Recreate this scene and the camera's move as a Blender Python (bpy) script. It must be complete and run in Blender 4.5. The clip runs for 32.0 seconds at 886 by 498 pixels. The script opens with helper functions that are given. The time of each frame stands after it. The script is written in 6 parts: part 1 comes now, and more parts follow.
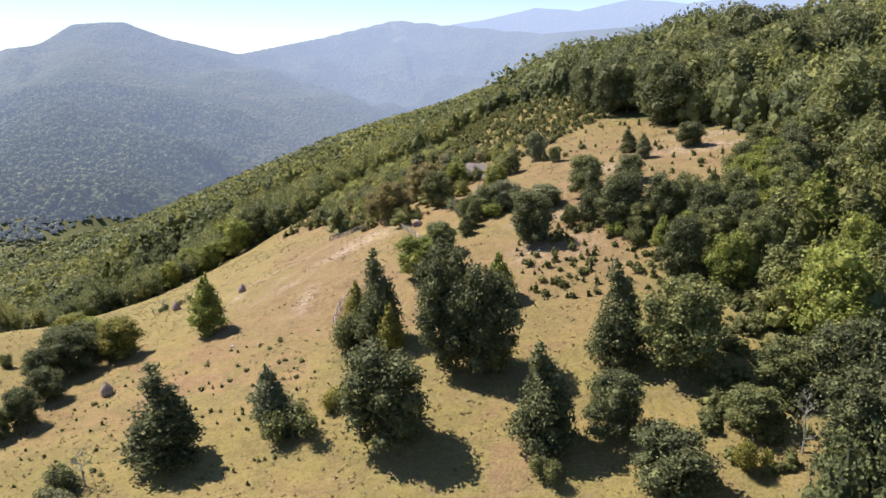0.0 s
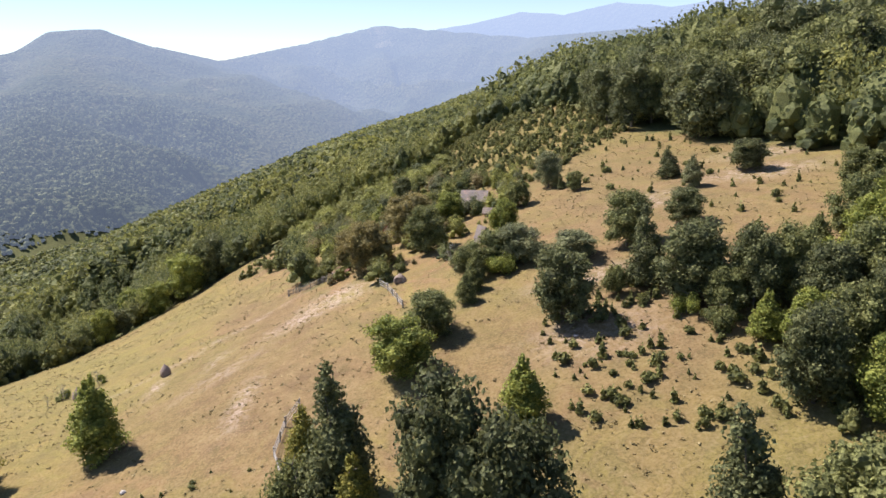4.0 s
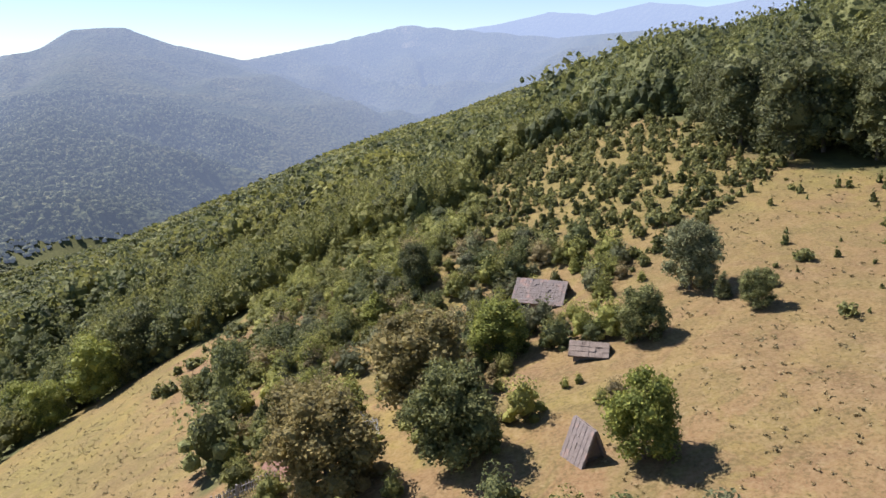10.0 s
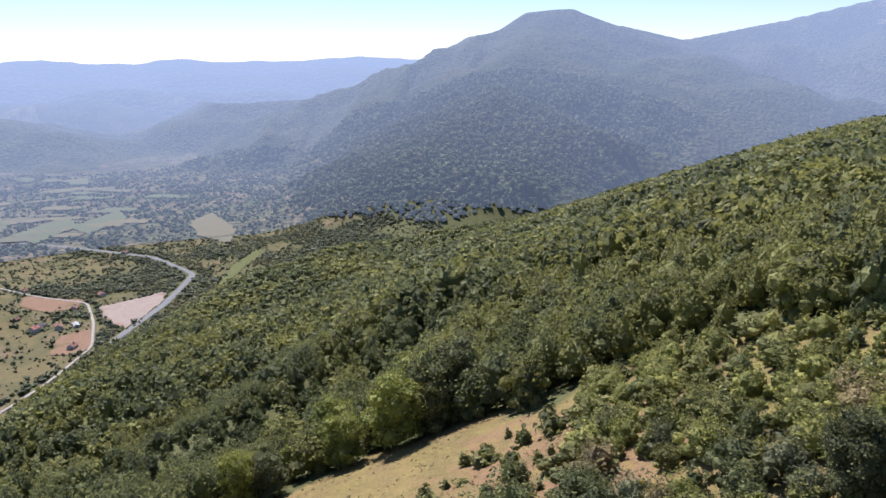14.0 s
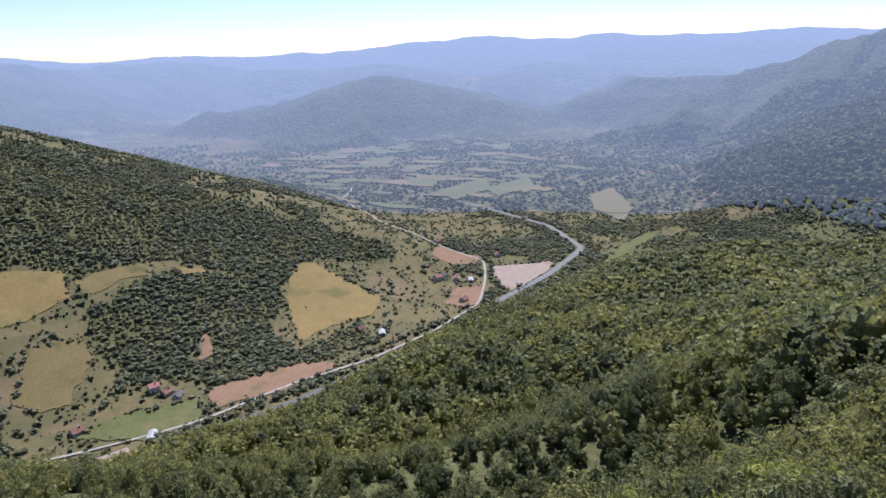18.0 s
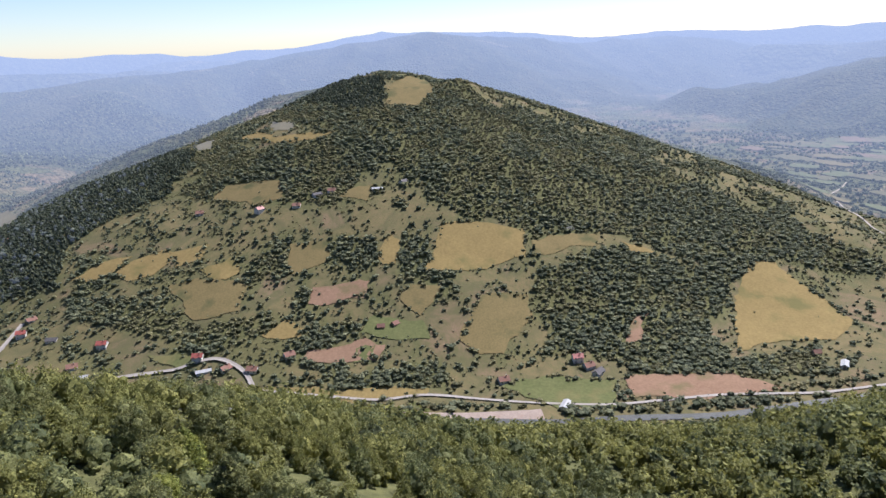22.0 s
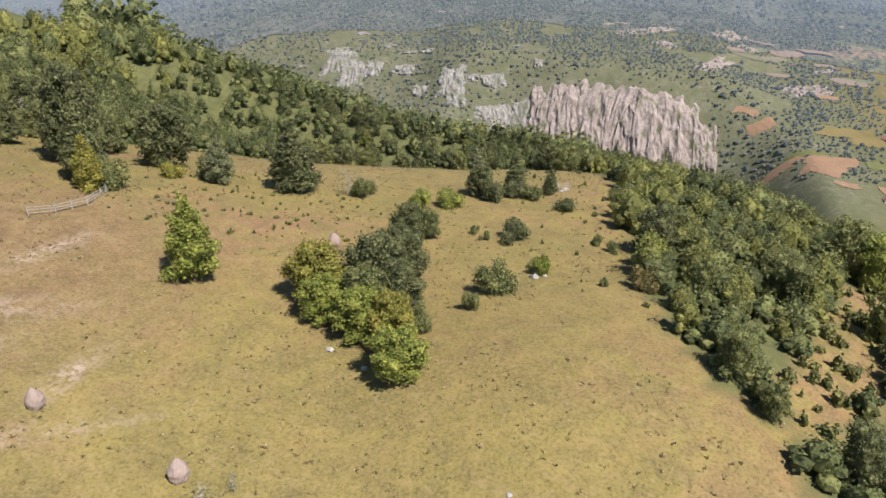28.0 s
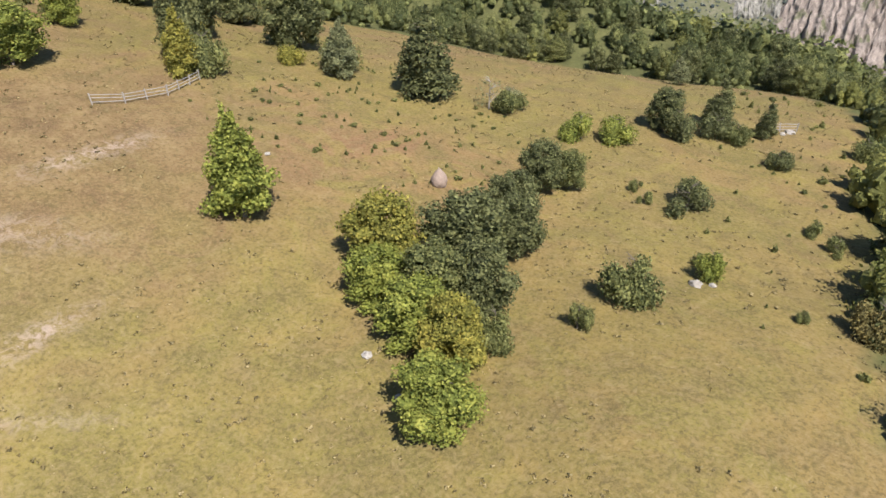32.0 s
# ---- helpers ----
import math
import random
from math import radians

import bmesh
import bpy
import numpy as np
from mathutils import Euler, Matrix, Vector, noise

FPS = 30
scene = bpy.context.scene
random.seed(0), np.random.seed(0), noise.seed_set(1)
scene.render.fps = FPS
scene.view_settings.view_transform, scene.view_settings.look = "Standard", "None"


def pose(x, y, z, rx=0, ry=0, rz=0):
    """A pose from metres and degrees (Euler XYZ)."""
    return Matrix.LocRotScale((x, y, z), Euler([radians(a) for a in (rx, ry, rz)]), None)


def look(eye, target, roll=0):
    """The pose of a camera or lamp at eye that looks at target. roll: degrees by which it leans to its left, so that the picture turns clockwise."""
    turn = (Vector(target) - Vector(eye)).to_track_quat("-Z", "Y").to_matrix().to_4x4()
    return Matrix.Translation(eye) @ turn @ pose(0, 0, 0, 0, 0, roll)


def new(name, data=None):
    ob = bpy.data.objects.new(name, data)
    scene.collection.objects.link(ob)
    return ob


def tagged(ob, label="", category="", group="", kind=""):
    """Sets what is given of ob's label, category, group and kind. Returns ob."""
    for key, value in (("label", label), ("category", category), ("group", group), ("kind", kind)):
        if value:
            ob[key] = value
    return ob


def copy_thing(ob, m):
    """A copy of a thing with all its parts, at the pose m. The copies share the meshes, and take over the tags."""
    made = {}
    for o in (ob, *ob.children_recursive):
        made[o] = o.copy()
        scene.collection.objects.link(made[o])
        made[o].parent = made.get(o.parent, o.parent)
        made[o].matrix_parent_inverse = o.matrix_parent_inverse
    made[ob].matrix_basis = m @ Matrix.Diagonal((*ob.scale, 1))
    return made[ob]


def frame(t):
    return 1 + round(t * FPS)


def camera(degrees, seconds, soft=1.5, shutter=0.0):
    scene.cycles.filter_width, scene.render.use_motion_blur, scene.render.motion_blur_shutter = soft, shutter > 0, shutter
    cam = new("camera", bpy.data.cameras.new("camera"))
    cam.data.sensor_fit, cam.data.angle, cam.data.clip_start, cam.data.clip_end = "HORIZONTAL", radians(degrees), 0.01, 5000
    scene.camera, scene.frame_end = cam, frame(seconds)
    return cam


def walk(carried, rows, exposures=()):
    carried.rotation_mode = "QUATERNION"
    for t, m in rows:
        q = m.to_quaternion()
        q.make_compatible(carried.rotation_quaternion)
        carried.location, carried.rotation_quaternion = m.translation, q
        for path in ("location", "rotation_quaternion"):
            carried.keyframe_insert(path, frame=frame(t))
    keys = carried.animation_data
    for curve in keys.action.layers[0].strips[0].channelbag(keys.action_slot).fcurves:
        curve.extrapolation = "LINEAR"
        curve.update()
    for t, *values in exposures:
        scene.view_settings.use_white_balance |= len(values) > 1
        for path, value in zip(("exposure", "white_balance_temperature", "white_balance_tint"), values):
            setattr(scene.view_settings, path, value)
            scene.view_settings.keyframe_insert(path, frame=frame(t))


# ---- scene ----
cam = camera(64.25, 32.0)
# seconds, eye, heading to the left of +y, pitch, roll
ROWS = [
    (0.0, 0.00, 0.00, 60.00, -0.00, -14.58, -1.63),
    (0.5, -0.02, 3.62, 60.00, -0.16, -14.58, -1.72),
    (1.0, -0.03, 7.39, 59.98, -0.31, -14.52, -1.81),
    (1.5, -0.04, 11.43, 59.97, -0.46, -14.46, -1.89),
    (2.0, -0.07, 15.78, 59.97, -0.61, -14.45, -1.98),
    (2.5, -0.07, 20.39, 59.97, -0.73, -14.41, -2.03),
    (3.0, -0.06, 25.18, 59.96, -0.82, -14.36, -2.07),
    (3.5, -0.10, 30.08, 59.93, -0.93, -14.30, -2.14),
    (5.5, -0.56, 50.91, 59.46, -1.42, -14.04, -2.04),
    (6.0, -0.55, 56.32, 59.28, -1.52, -14.01, -2.09),
    (6.5, -0.50, 61.77, 59.10, -1.57, -14.02, -2.11),
    (7.0, -0.42, 67.27, 58.93, -1.59, -14.05, -2.09),
    (7.5, -0.34, 72.78, 58.74, -1.57, -14.07, -2.10),
    (8.0, -0.26, 78.29, 58.60, -1.55, -14.06, -2.07),
    (8.5, -0.18, 83.78, 58.58, -1.51, -14.07, -2.08),
    (9.0, -0.16, 89.26, 58.67, -1.49, -14.08, -2.06),
    (9.5, -0.23, 94.63, 58.81, -1.44, -14.11, -2.01),
    (10.0, -0.31, 99.98, 58.93, 1.00, -14.10, -1.88),
    (10.5, -0.35, 105.34, 58.99, 5.20, -14.07, -1.77),
    (11.0, -0.44, 110.76, 58.98, 9.51, -14.03, -1.67),
    (11.5, -0.60, 116.08, 58.93, 13.80, -14.05, -1.64),
    (12.0, -0.90, 121.26, 58.94, 18.01, -14.13, -1.58),
    (12.5, -1.35, 126.34, 58.99, 22.15, -14.26, -1.52),
    (13.0, -2.13, 131.31, 59.06, 26.28, -14.40, -1.48),
    (13.5, -3.21, 136.18, 59.20, 30.38, -14.51, -1.43),
    (14.0, -4.54, 140.95, 59.40, 34.46, -14.68, -1.36),
    (14.5, -6.05, 145.53, 59.54, 38.56, -14.88, -1.34),
    (16.5, -14.14, 161.06, 58.43, 54.93, -15.48, -1.66),
    (17.0, -16.68, 164.48, 58.12, 59.08, -15.59, -1.73),
    (17.5, -19.43, 167.72, 57.83, 63.20, -15.67, -1.73),
    (18.0, -22.36, 170.79, 57.52, 67.32, -15.79, -1.78),
    (18.5, -25.48, 173.69, 57.20, 71.52, -15.89, -1.82),
    (19.0, -28.84, 176.38, 56.87, 75.65, -16.04, -1.85),
    (19.5, -32.43, 178.83, 56.54, 79.83, -16.14, -1.88),
    (20.0, -36.20, 180.97, 56.23, 83.97, -16.25, -1.96),
    (20.5, -40.14, 182.79, 55.93, 88.14, -16.35, -2.03),
    (21.0, -44.17, 184.24, 55.62, 92.25, -16.44, -2.08),
    (21.5, -48.18, 185.28, 55.25, 97.72, -16.45, -2.12),
    (22.0, -52.15, 185.89, 54.82, 105.29, -16.44, -2.12),
    (22.5, -56.05, 186.10, 54.32, 113.71, -16.43, -2.14),
    (23.0, -59.83, 185.95, 53.74, 122.14, -16.43, -2.20),
    (23.5, -63.43, 185.44, 53.14, 130.49, -16.46, -2.26),
    (24.0, -66.90, 184.65, 52.67, 138.86, -16.48, -2.30),
    (24.5, -70.23, 183.58, 52.35, 147.28, -16.52, -2.33),
    (25.0, -73.32, 182.20, 52.12, 155.69, -16.57, -2.38),
    (25.5, -76.15, 180.46, 51.88, 164.12, -16.55, -2.42),
    (26.0, -78.75, 178.43, 51.61, 172.52, -16.59, -2.50),
    (26.5, -81.03, 176.16, 51.32, 180.46, -16.70, -2.54),
    (28.5, -85.87, 164.26, 49.30, 200.92, -23.81, -2.02),
    (29.0, -86.19, 160.74, 48.77, 204.85, -26.61, -1.93),
    (29.5, -86.14, 157.03, 48.36, 208.80, -28.63, -1.89),
    (30.0, -85.78, 153.27, 48.10, 212.81, -29.77, -1.86),
    (30.5, -85.22, 149.62, 47.97, 215.13, -30.07, -1.81),
    (31.0, -84.64, 146.31, 47.98, 215.03, -29.83, -1.65),
    (31.5, -84.25, 143.61, 48.05, 215.01, -30.11, -1.52),
    (32.0, -83.99, 141.39, 48.21, 215.35, -30.65, -1.52),
]
EXPOSURES = [(0, 1.02, 6400, 16), (8, 0.92, 6350, 16), (13.0, 0.80, 5950, 20), (18.0, 0.62, 5700, 20), (22.0, 0.78, 5900, 19), (26.0, 0.79, 6300, 16), (32.0, 0.82, 6450, 11)]
walk(cam, [(t, pose(x, y, z, 90 + pitch, 0, yaw) @ pose(0, 0, 0, 0, 0, roll)) for t, x, y, z, yaw, pitch, roll in ROWS], EXPOSURES)

# ---- light ----
SUN_FROM = Vector((-0.53, 0.32, 0.785)).normalized()
sun_data = bpy.data.lights.new("sun", "SUN")
sun_data.energy, sun_data.angle, sun_data.color = 5.0, radians(0.6), (1.0, 0.95, 0.87)
sun = new("sun", sun_data)
sun.matrix_world = look(SUN_FROM * 100, (0, 0, 0))

world = bpy.data.worlds.new("world")
scene.world = world
world.use_nodes = True
sky = world.node_tree.nodes.new("ShaderNodeTexSky")
sky.sky_type, sky.sun_disc = "NISHITA", False
sky.sun_elevation = math.asin(SUN_FROM.z)
sky.sun_rotation = math.atan2(SUN_FROM.x, SUN_FROM.y)
sky.altitude, sky.air_density, sky.dust_density, sky.ozone_density = 400, 0.95, 0.15, 2.8
world.node_tree.nodes["Background"].inputs["Strength"].default_value = 0.080
world.node_tree.links.new(sky.outputs[0], world.node_tree.nodes["Background"].inputs["Color"])

# ---- land forms ----
rng = np.random.default_rng(7)


def smooth(a, b, v):
    t = np.clip((v - a) / (b - a), 0, 1)
    return t * t * (3 - 2 * t)


def lattice(ix, iy, seed):
    h = (ix.astype(np.int64) * 374761393 + iy.astype(np.int64) * 668265263 + seed * 974634777) & 0x7FFFFFFF
    h = ((h ^ (h >> 13)) * 1274126177) & 0x7FFFFFFF
    return ((h ^ (h >> 16)) & 0xFFFF) / 65535.0


def noise2(x, y, seed=0):
    """Value noise, 0 to 1, with a cell of one."""
    ix, iy = np.floor(x), np.floor(y)
    fx, fy = x - ix, y - iy
    fx, fy = fx * fx * (3 - 2 * fx), fy * fy * (3 - 2 * fy)
    a, b = lattice(ix, iy, seed), lattice(ix + 1, iy, seed)
    c, d = lattice(ix, iy + 1, seed), lattice(ix + 1, iy + 1, seed)
    return (a * (1 - fx) + b * fx) * (1 - fy) + (c * (1 - fx) + d * fx) * fy


def fbm(x, y, octaves=4, seed=0):
    total, amp, norm = 0, 1.0, 0.0
    for k in range(octaves):
        total, norm = total + amp * noise2(x * 2**k + 17.3 * k, y * 2**k - 9.1 * k, seed + k), norm + amp
        amp *= 0.5
    return total / norm


def line_distance(x, y, pts):
    """Distance to a polyline and the value (third number) at the nearest point of it."""
    best, value = np.full(np.shape(x), 1e9), np.zeros(np.shape(x))
    for (x0, y0, v0), (x1, y1, v1) in zip(pts[:-1], pts[1:]):
        dx, dy = x1 - x0, y1 - y0
        t = np.clip(((x - x0) * dx + (y - y0) * dy) / (dx * dx + dy * dy), 0, 1)
        d = np.hypot(x - x0 - t * dx, y - y0 - t * dy)
        near = d < best
        best, value = np.where(near, d, best), np.where(near, v0 + t * (v1 - v0), value)
    return best, value


def ridge(x, y, pts, slope, round_off, brow=0.0):
    """Land falling away from a crest line; brow: metres of steeper fall close under the crest."""
    height = np.full(np.shape(x), -1e4)
    for seg in zip(pts[:-1], pts[1:]):
        d, z = line_distance(x, y, seg)
        d = np.sqrt(d * d + round_off**2) - round_off
        height = np.maximum(height, z - slope * d - brow * (1 - np.exp(-d / 120)))
    return height


def gullies(x, y, pts, width, seed):
    """Spurs and gullies that run down from a crest line, -1 to 1."""
    best, along, start = np.full(np.shape(x), 1e9), np.zeros(np.shape(x)), 0.0
    for (x0, y0, _), (x1, y1, _) in zip(pts[:-1], pts[1:]):
        dx, dy = x1 - x0, y1 - y0
        length = math.hypot(dx, dy)
        t = ((x - x0) * dx + (y - y0) * dy) / length
        d = np.hypot(x - x0 - np.clip(t, 0, length) * dx / length, y - y0 - np.clip(t, 0, length) * dy / length)
        near = d < best
        best, along = np.where(near, d, best), np.where(near, start + np.clip(t, 0, length), along)
        start += length
    w = along / width + 1.3 * fbm(x / 260, y / 260, 3, seed) + 0.0006 * best
    return (1 - 2 * np.abs(2 * noise2(w, best / 420, seed + 2) - 1)) * smooth(20, 220, best)


def soft_max(a, b, k):
    h = np.clip(0.5 + 0.5 * (a - b) / k, 0, 1)
    return b * (1 - h) + a * h + k * h * (1 - h)


VALLEY = -168.0
# foot of the home hill: the river bank, from the gorge round to the upper valley
FOOT = [(900, -420, 0), (200, -400, 0), (-60, -360, 0), (-250, -270, 0), (-360, -120, 0), (-400, 60, 0), (-425, 210, 0), (-540, 430, 0), (-590, 560, 0), (-590, 700, 0), (-480, 900, 0), (-330, 1150, 0), (-200, 1500, 0), (0, 2200, 0), (200, 3500, 0)]
PEAK = [(-2382, 1958, -60), (-1838, 1597, -45), (-1600, 1800, -40), (-1348, 1996, -20), (-1215, 2060, 50), (-1130, 2098, 112), (-1040, 2140, 204), (-930, 2195, 211), (-800, 2246, 157), (-706, 2592, 116), (-492, 3049, 180), (-185, 3284, 258), (442, 3057, 175), (700, 2200, 160)]
PEAK_SPUR = [(-985, 2170, 205), (-746, 1434, -6), (-690, 1100, -70), (-680, 960, -120)]
OPPOSITE = [(-880, -600, -130), (-978, -397, -55), (-1038, -286, -11), (-963, -125, 17), (-989, -34, 0), (-1035, 47, -37), (-943, 237, -98), (-825, 357, -140), (-762, 433, -172)]
BEYOND = [[(-2305, 508, -104), (-2208, 911, -22), (-2062, 1251, -143)],
          [(-2000, -1700, -80), (-2668, -1270, 0), (-2931, -633, 91), (-3628, -153, 38), (-3900, 400, 30)],
          [(-1500, -1350, -120), (-1855, -1554, -49), (-2400, -1600, -40)],
          [(-721, -2439, 32), (-923, -2381, 116), (-1168, -2286, 43), (-1423, -1922, -92)],
          [(-3700, 1150, -20), (-3457, 1275, -5), (-2900, 1700, -60)]]
GORGE_WALL = [(1800, -1000, 60), (794, -1282, 52), (703, -1332, 75), (444, -1441, 107), (96, -1515, 79), (-83, -1524, 34), (-466, -1480, 6), (-800, -1560, -90)]


def home_hill(x, y):
    d, _ = line_distance(x, y, FOOT)
    px, py = [q[0] for q in FOOT], [q[1] for q in FOOT]
    side = x - np.interp(y, py[1:], px[1:])
    inside = np.where(y < -420, -d, np.where(y < -400, d * np.sign(side), d * np.sign(side)))
    flank = VALLEY + 0.60 * inside + 9 * (fbm(x / 90, y / 90, 3, 3) - 0.5) * smooth(0, 60, inside)
    plane = 45 + 0.375 * np.maximum(x, -370) + 0.15 * np.minimum(x + 370, 0) - 0.045 * y + 15 * smooth(410, 600, y) * (1 - smooth(-120, 40, x))
    plane = -soft_max(-plane, -(46 + 0.13 * x - 0.03 * (y - 150)), 14)
    X, Y = np.clip(x, -135, 130) / 100, (np.clip(y, -20, 280) - 120) / 100
    meadow = (28.59 + 3.93 * Y - 2.68 * Y**2 + 2.41 * Y**3 + 23.56 * X + 9.13 * X * Y + 3.96 * X * Y**2
              - 0.28 * X**2 - 10.07 * X**2 * Y - 1.06 * X**3)
    meadow = meadow + 7 * np.exp(-((x + 88) / 22) ** 2 - ((y - 108) / 25) ** 2)
    meadow = meadow - 2.6 * np.exp(-((x - 1) / 17) ** 2 - ((y - 176) / 13) ** 2)
    w = smooth(-150, -105, x) * (1 - smooth(90, 170, x)) * smooth(-60, 0, y) * (1 - smooth(240, 340, y))
    top = plane * (1 - w) + meadow * w
    nose = 60 + 0.25 * (y + 20)
    top = np.where(y < 60, -soft_max(-top, -(nose + 0.2 * x), 14), top)
    return -soft_max(-top, -flank, 18)


# swells and hollows of the home hill, on a net of 45 m
SWELLS = [(0, 1.2, 7.2, 7.3, 1.2, -2.5, -10.8, -9, -5.8, -7.2),
         (0, 0.1, 1.1, 2, 0.9, -1.1, -7.2, -9.3, -5.8, -6),
         (-0, 0.2, 4.1, 7.5, 3.2, 0.4, -2.7, -3.4, 1.2, 1.4),
         (-0.2, -1.3, 2.2, 2.2, 1.7, 2.7, -0.2, 2.1, 3.6, 1.1),
         (-0.9, -2.6, 0.4, -1.1, -1.1, -1.9, -2.5, 0.7, 2.7, 1.5),
         (-3.3, -6.6, 0.8, 0.1, 0.8, -0.4, 1.8, -0.4, -3.1, 0.1),
         (-2.2, -6.1, -4.9, -3.4, 3, 1.1, 2.5, 1, -2.5, -0.4),
         (-0.2, -1.1, -1.9, -1.1, -0.3, -3.1, -2.1, -0.2, -0.5, -0.1),
         (0, -0, -0.1, -0, -0.1, -0.5, -0.4, 0, 0, -0)]


def swells(x, y):
    z = np.zeros(np.shape(x))
    near = (x > -400) & (x < 300) & (y > -220) & (y < 460)
    xs, ys = x[near], y[near]
    total = np.zeros(xs.shape)
    for i, column in enumerate(SWELLS):
        for j, weight in enumerate(column):
            total += weight * np.exp(-((xs + 245 - 45 * i) ** 2 + (ys + 65 - 45 * j) ** 2) / 2312.0)
    z[near] = total
    return z


def land(x, y):
    """Height of the ground."""
    x, y = np.asarray(x, float), np.asarray(y, float)
    z = np.full(x.shape, VALLEY) + 4 * (fbm(x / 300, y / 300, 3, 1) - 0.5)
    wx, wy = x + 120 * fbm(x / 400, y / 400, 2, 21), y + 120 * fbm(x / 400, y / 400, 2, 23)
    folds = 1 - np.abs(2 * fbm(wx / 330, wy / 330, 4, 5) - 1) * 1.6
    rough = 46 * (fbm(x / 520, y / 520, 4, 5) - 0.5) + 34 * (folds - 0.62)
    z = soft_max(z, ridge(x, y, PEAK, 0.34, 18, 55) + 2 + 0.5 * rough * smooth(10, 160, line_distance(x, y, PEAK)[0]) + 38 * gullies(x, y, PEAK, 190, 33) + 14 * gullies(x, y, PEAK, 62, 34), 20)
    z = soft_max(z, ridge(x, y, PEAK_SPUR, 0.42, 45) + rough * 0.5 + 26 * gullies(x, y, PEAK_SPUR, 120, 37) + 9 * gullies(x, y, PEAK_SPUR, 44, 38), 20)
    z = soft_max(z, ridge(x, y, OPPOSITE, 0.37, 50) + 13 * np.exp(-((x + 945) / 34) ** 2 - ((y + 24) / 24) ** 2) + 26 * (fbm(x / 210, y / 210, 4, 8) - 0.5), 16)
    for pts in BEYOND:
        z = soft_max(z, ridge(x, y, pts, 0.30, 50) + 0.7 * rough + 26 * gullies(x, y, pts, 240, 41) + 9 * gullies(x, y, pts, 80, 42), 30)
    wall = ridge(x, y, GORGE_WALL, 0.17, 40) + rough * 0.4
    lip = -580 - 0.12 * x + 60 * (fbm(x / 160, y / 400, 3, 12) - 0.5)
    step = smooth(-230, -140, x) * (1 - 0.45 * smooth(30, 160, x))
    wall = wall - step * (95 * smooth(-70, 40, y - lip) + 0.5 * np.maximum(y - lip - 40, 0)) - (1 - smooth(-230, -140, x)) * (8 + 26 * smooth(-900, -450, y))
    z = soft_max(z, wall, 12)
    return soft_max(z, home_hill(x, y) + swells(x, y), 8)


def ground_z(x, y):
    return float(land(np.array([x]), np.array([y]))[0])

# ---- materials ----
class Nodes:
    """A small helper to lay out the nodes of one material."""

    def __init__(self, name):
        self.mat = bpy.data.materials.new(name)
        self.mat.use_nodes = True
        self.tree = self.mat.node_tree
        self.bsdf = self.tree.nodes["Principled BSDF"]
        self.out = self.tree.nodes["Material Output"]
        self.where = self.add("ShaderNodeNewGeometry").outputs["Position"]

    def add(self, kind, **values):
        node = self.tree.nodes.new(kind)
        for key, value in values.items():
            if key == "operation":
                node.operation = value
            elif key == "blend_type":
                node.blend_type = value
            elif key == "data_type":
                node.data_type = value
        return node

    def link(self, a, b):
        self.tree.links.new(a, b)

    def noise(self, size, detail=4, rough=0.6, distort=0.0):
        node = self.add("ShaderNodeTexNoise")
        node.inputs["Scale"].default_value, node.inputs["Detail"].default_value = 1.0 / size, detail
        node.inputs["Roughness"].default_value, node.inputs["Distortion"].default_value = rough, distort
        self.link(self.where, node.inputs["Vector"])
        return node.outputs["Fac"]

    def ramp(self, value, stops):
        node = self.add("ShaderNodeValToRGB")
        while len(node.color_ramp.elements) < len(stops):
            node.color_ramp.elements.new(0.5)
        for el, (at, colour) in zip(node.color_ramp.elements, stops):
            el.position, el.color = at, (*colour, 1)
        self.link(value, node.inputs["Fac"])
        return node.outputs["Color"]

    def mix(self, fac, a, b, blend="MIX"):
        node = self.add("ShaderNodeMix", data_type="RGBA")
        node.blend_type = blend
        for socket, value in ((node.inputs[0], fac), (node.inputs[6], a), (node.inputs[7], b)):
            if isinstance(value, (int, float)):
                socket.default_value = value
            elif isinstance(value, tuple):
                socket.default_value = (*value, 1)
            else:
                self.link(value, socket)
        return node.outputs[2]

    def math(self, op, a, b=0.0):
        node = self.add("ShaderNodeMath", operation=op)
        for socket, value in zip(node.inputs, (a, b)):
            if isinstance(value, (int, float)):
                socket.default_value = value
            else:
                self.link(value, socket)
        return node.outputs[0]

    def span(self, value, low, high, to_low=0.0, to_high=1.0):
        node = self.add("ShaderNodeMapRange")
        for k, v in enumerate((low, high, to_low, to_high)):
            node.inputs[k + 1].default_value = v
        self.link(value, node.inputs[0])
        return node.outputs[0]

    def attribute(self, name):
        node = self.add("ShaderNodeAttribute")
        node.attribute_name = name
        return node.outputs["Fac"]

    def bump(self, height, strength, distance):
        node = self.add("ShaderNodeBump")
        node.inputs["Strength"].default_value, node.inputs["Distance"].default_value = strength, distance
        self.link(height, node.inputs["Height"])
        self.link(node.outputs[0], self.bsdf.inputs["Normal"])

    def finish(self, colour, rough=0.9, specular=0.2):
        if isinstance(colour, tuple):
            self.bsdf.inputs["Base Color"].default_value = (*colour, 1)
        else:
            self.link(colour, self.bsdf.inputs["Base Color"])
        self.bsdf.inputs["Roughness"].default_value = rough
        self.bsdf.inputs["Specular IOR Level"].default_value = specular
        return self.mat


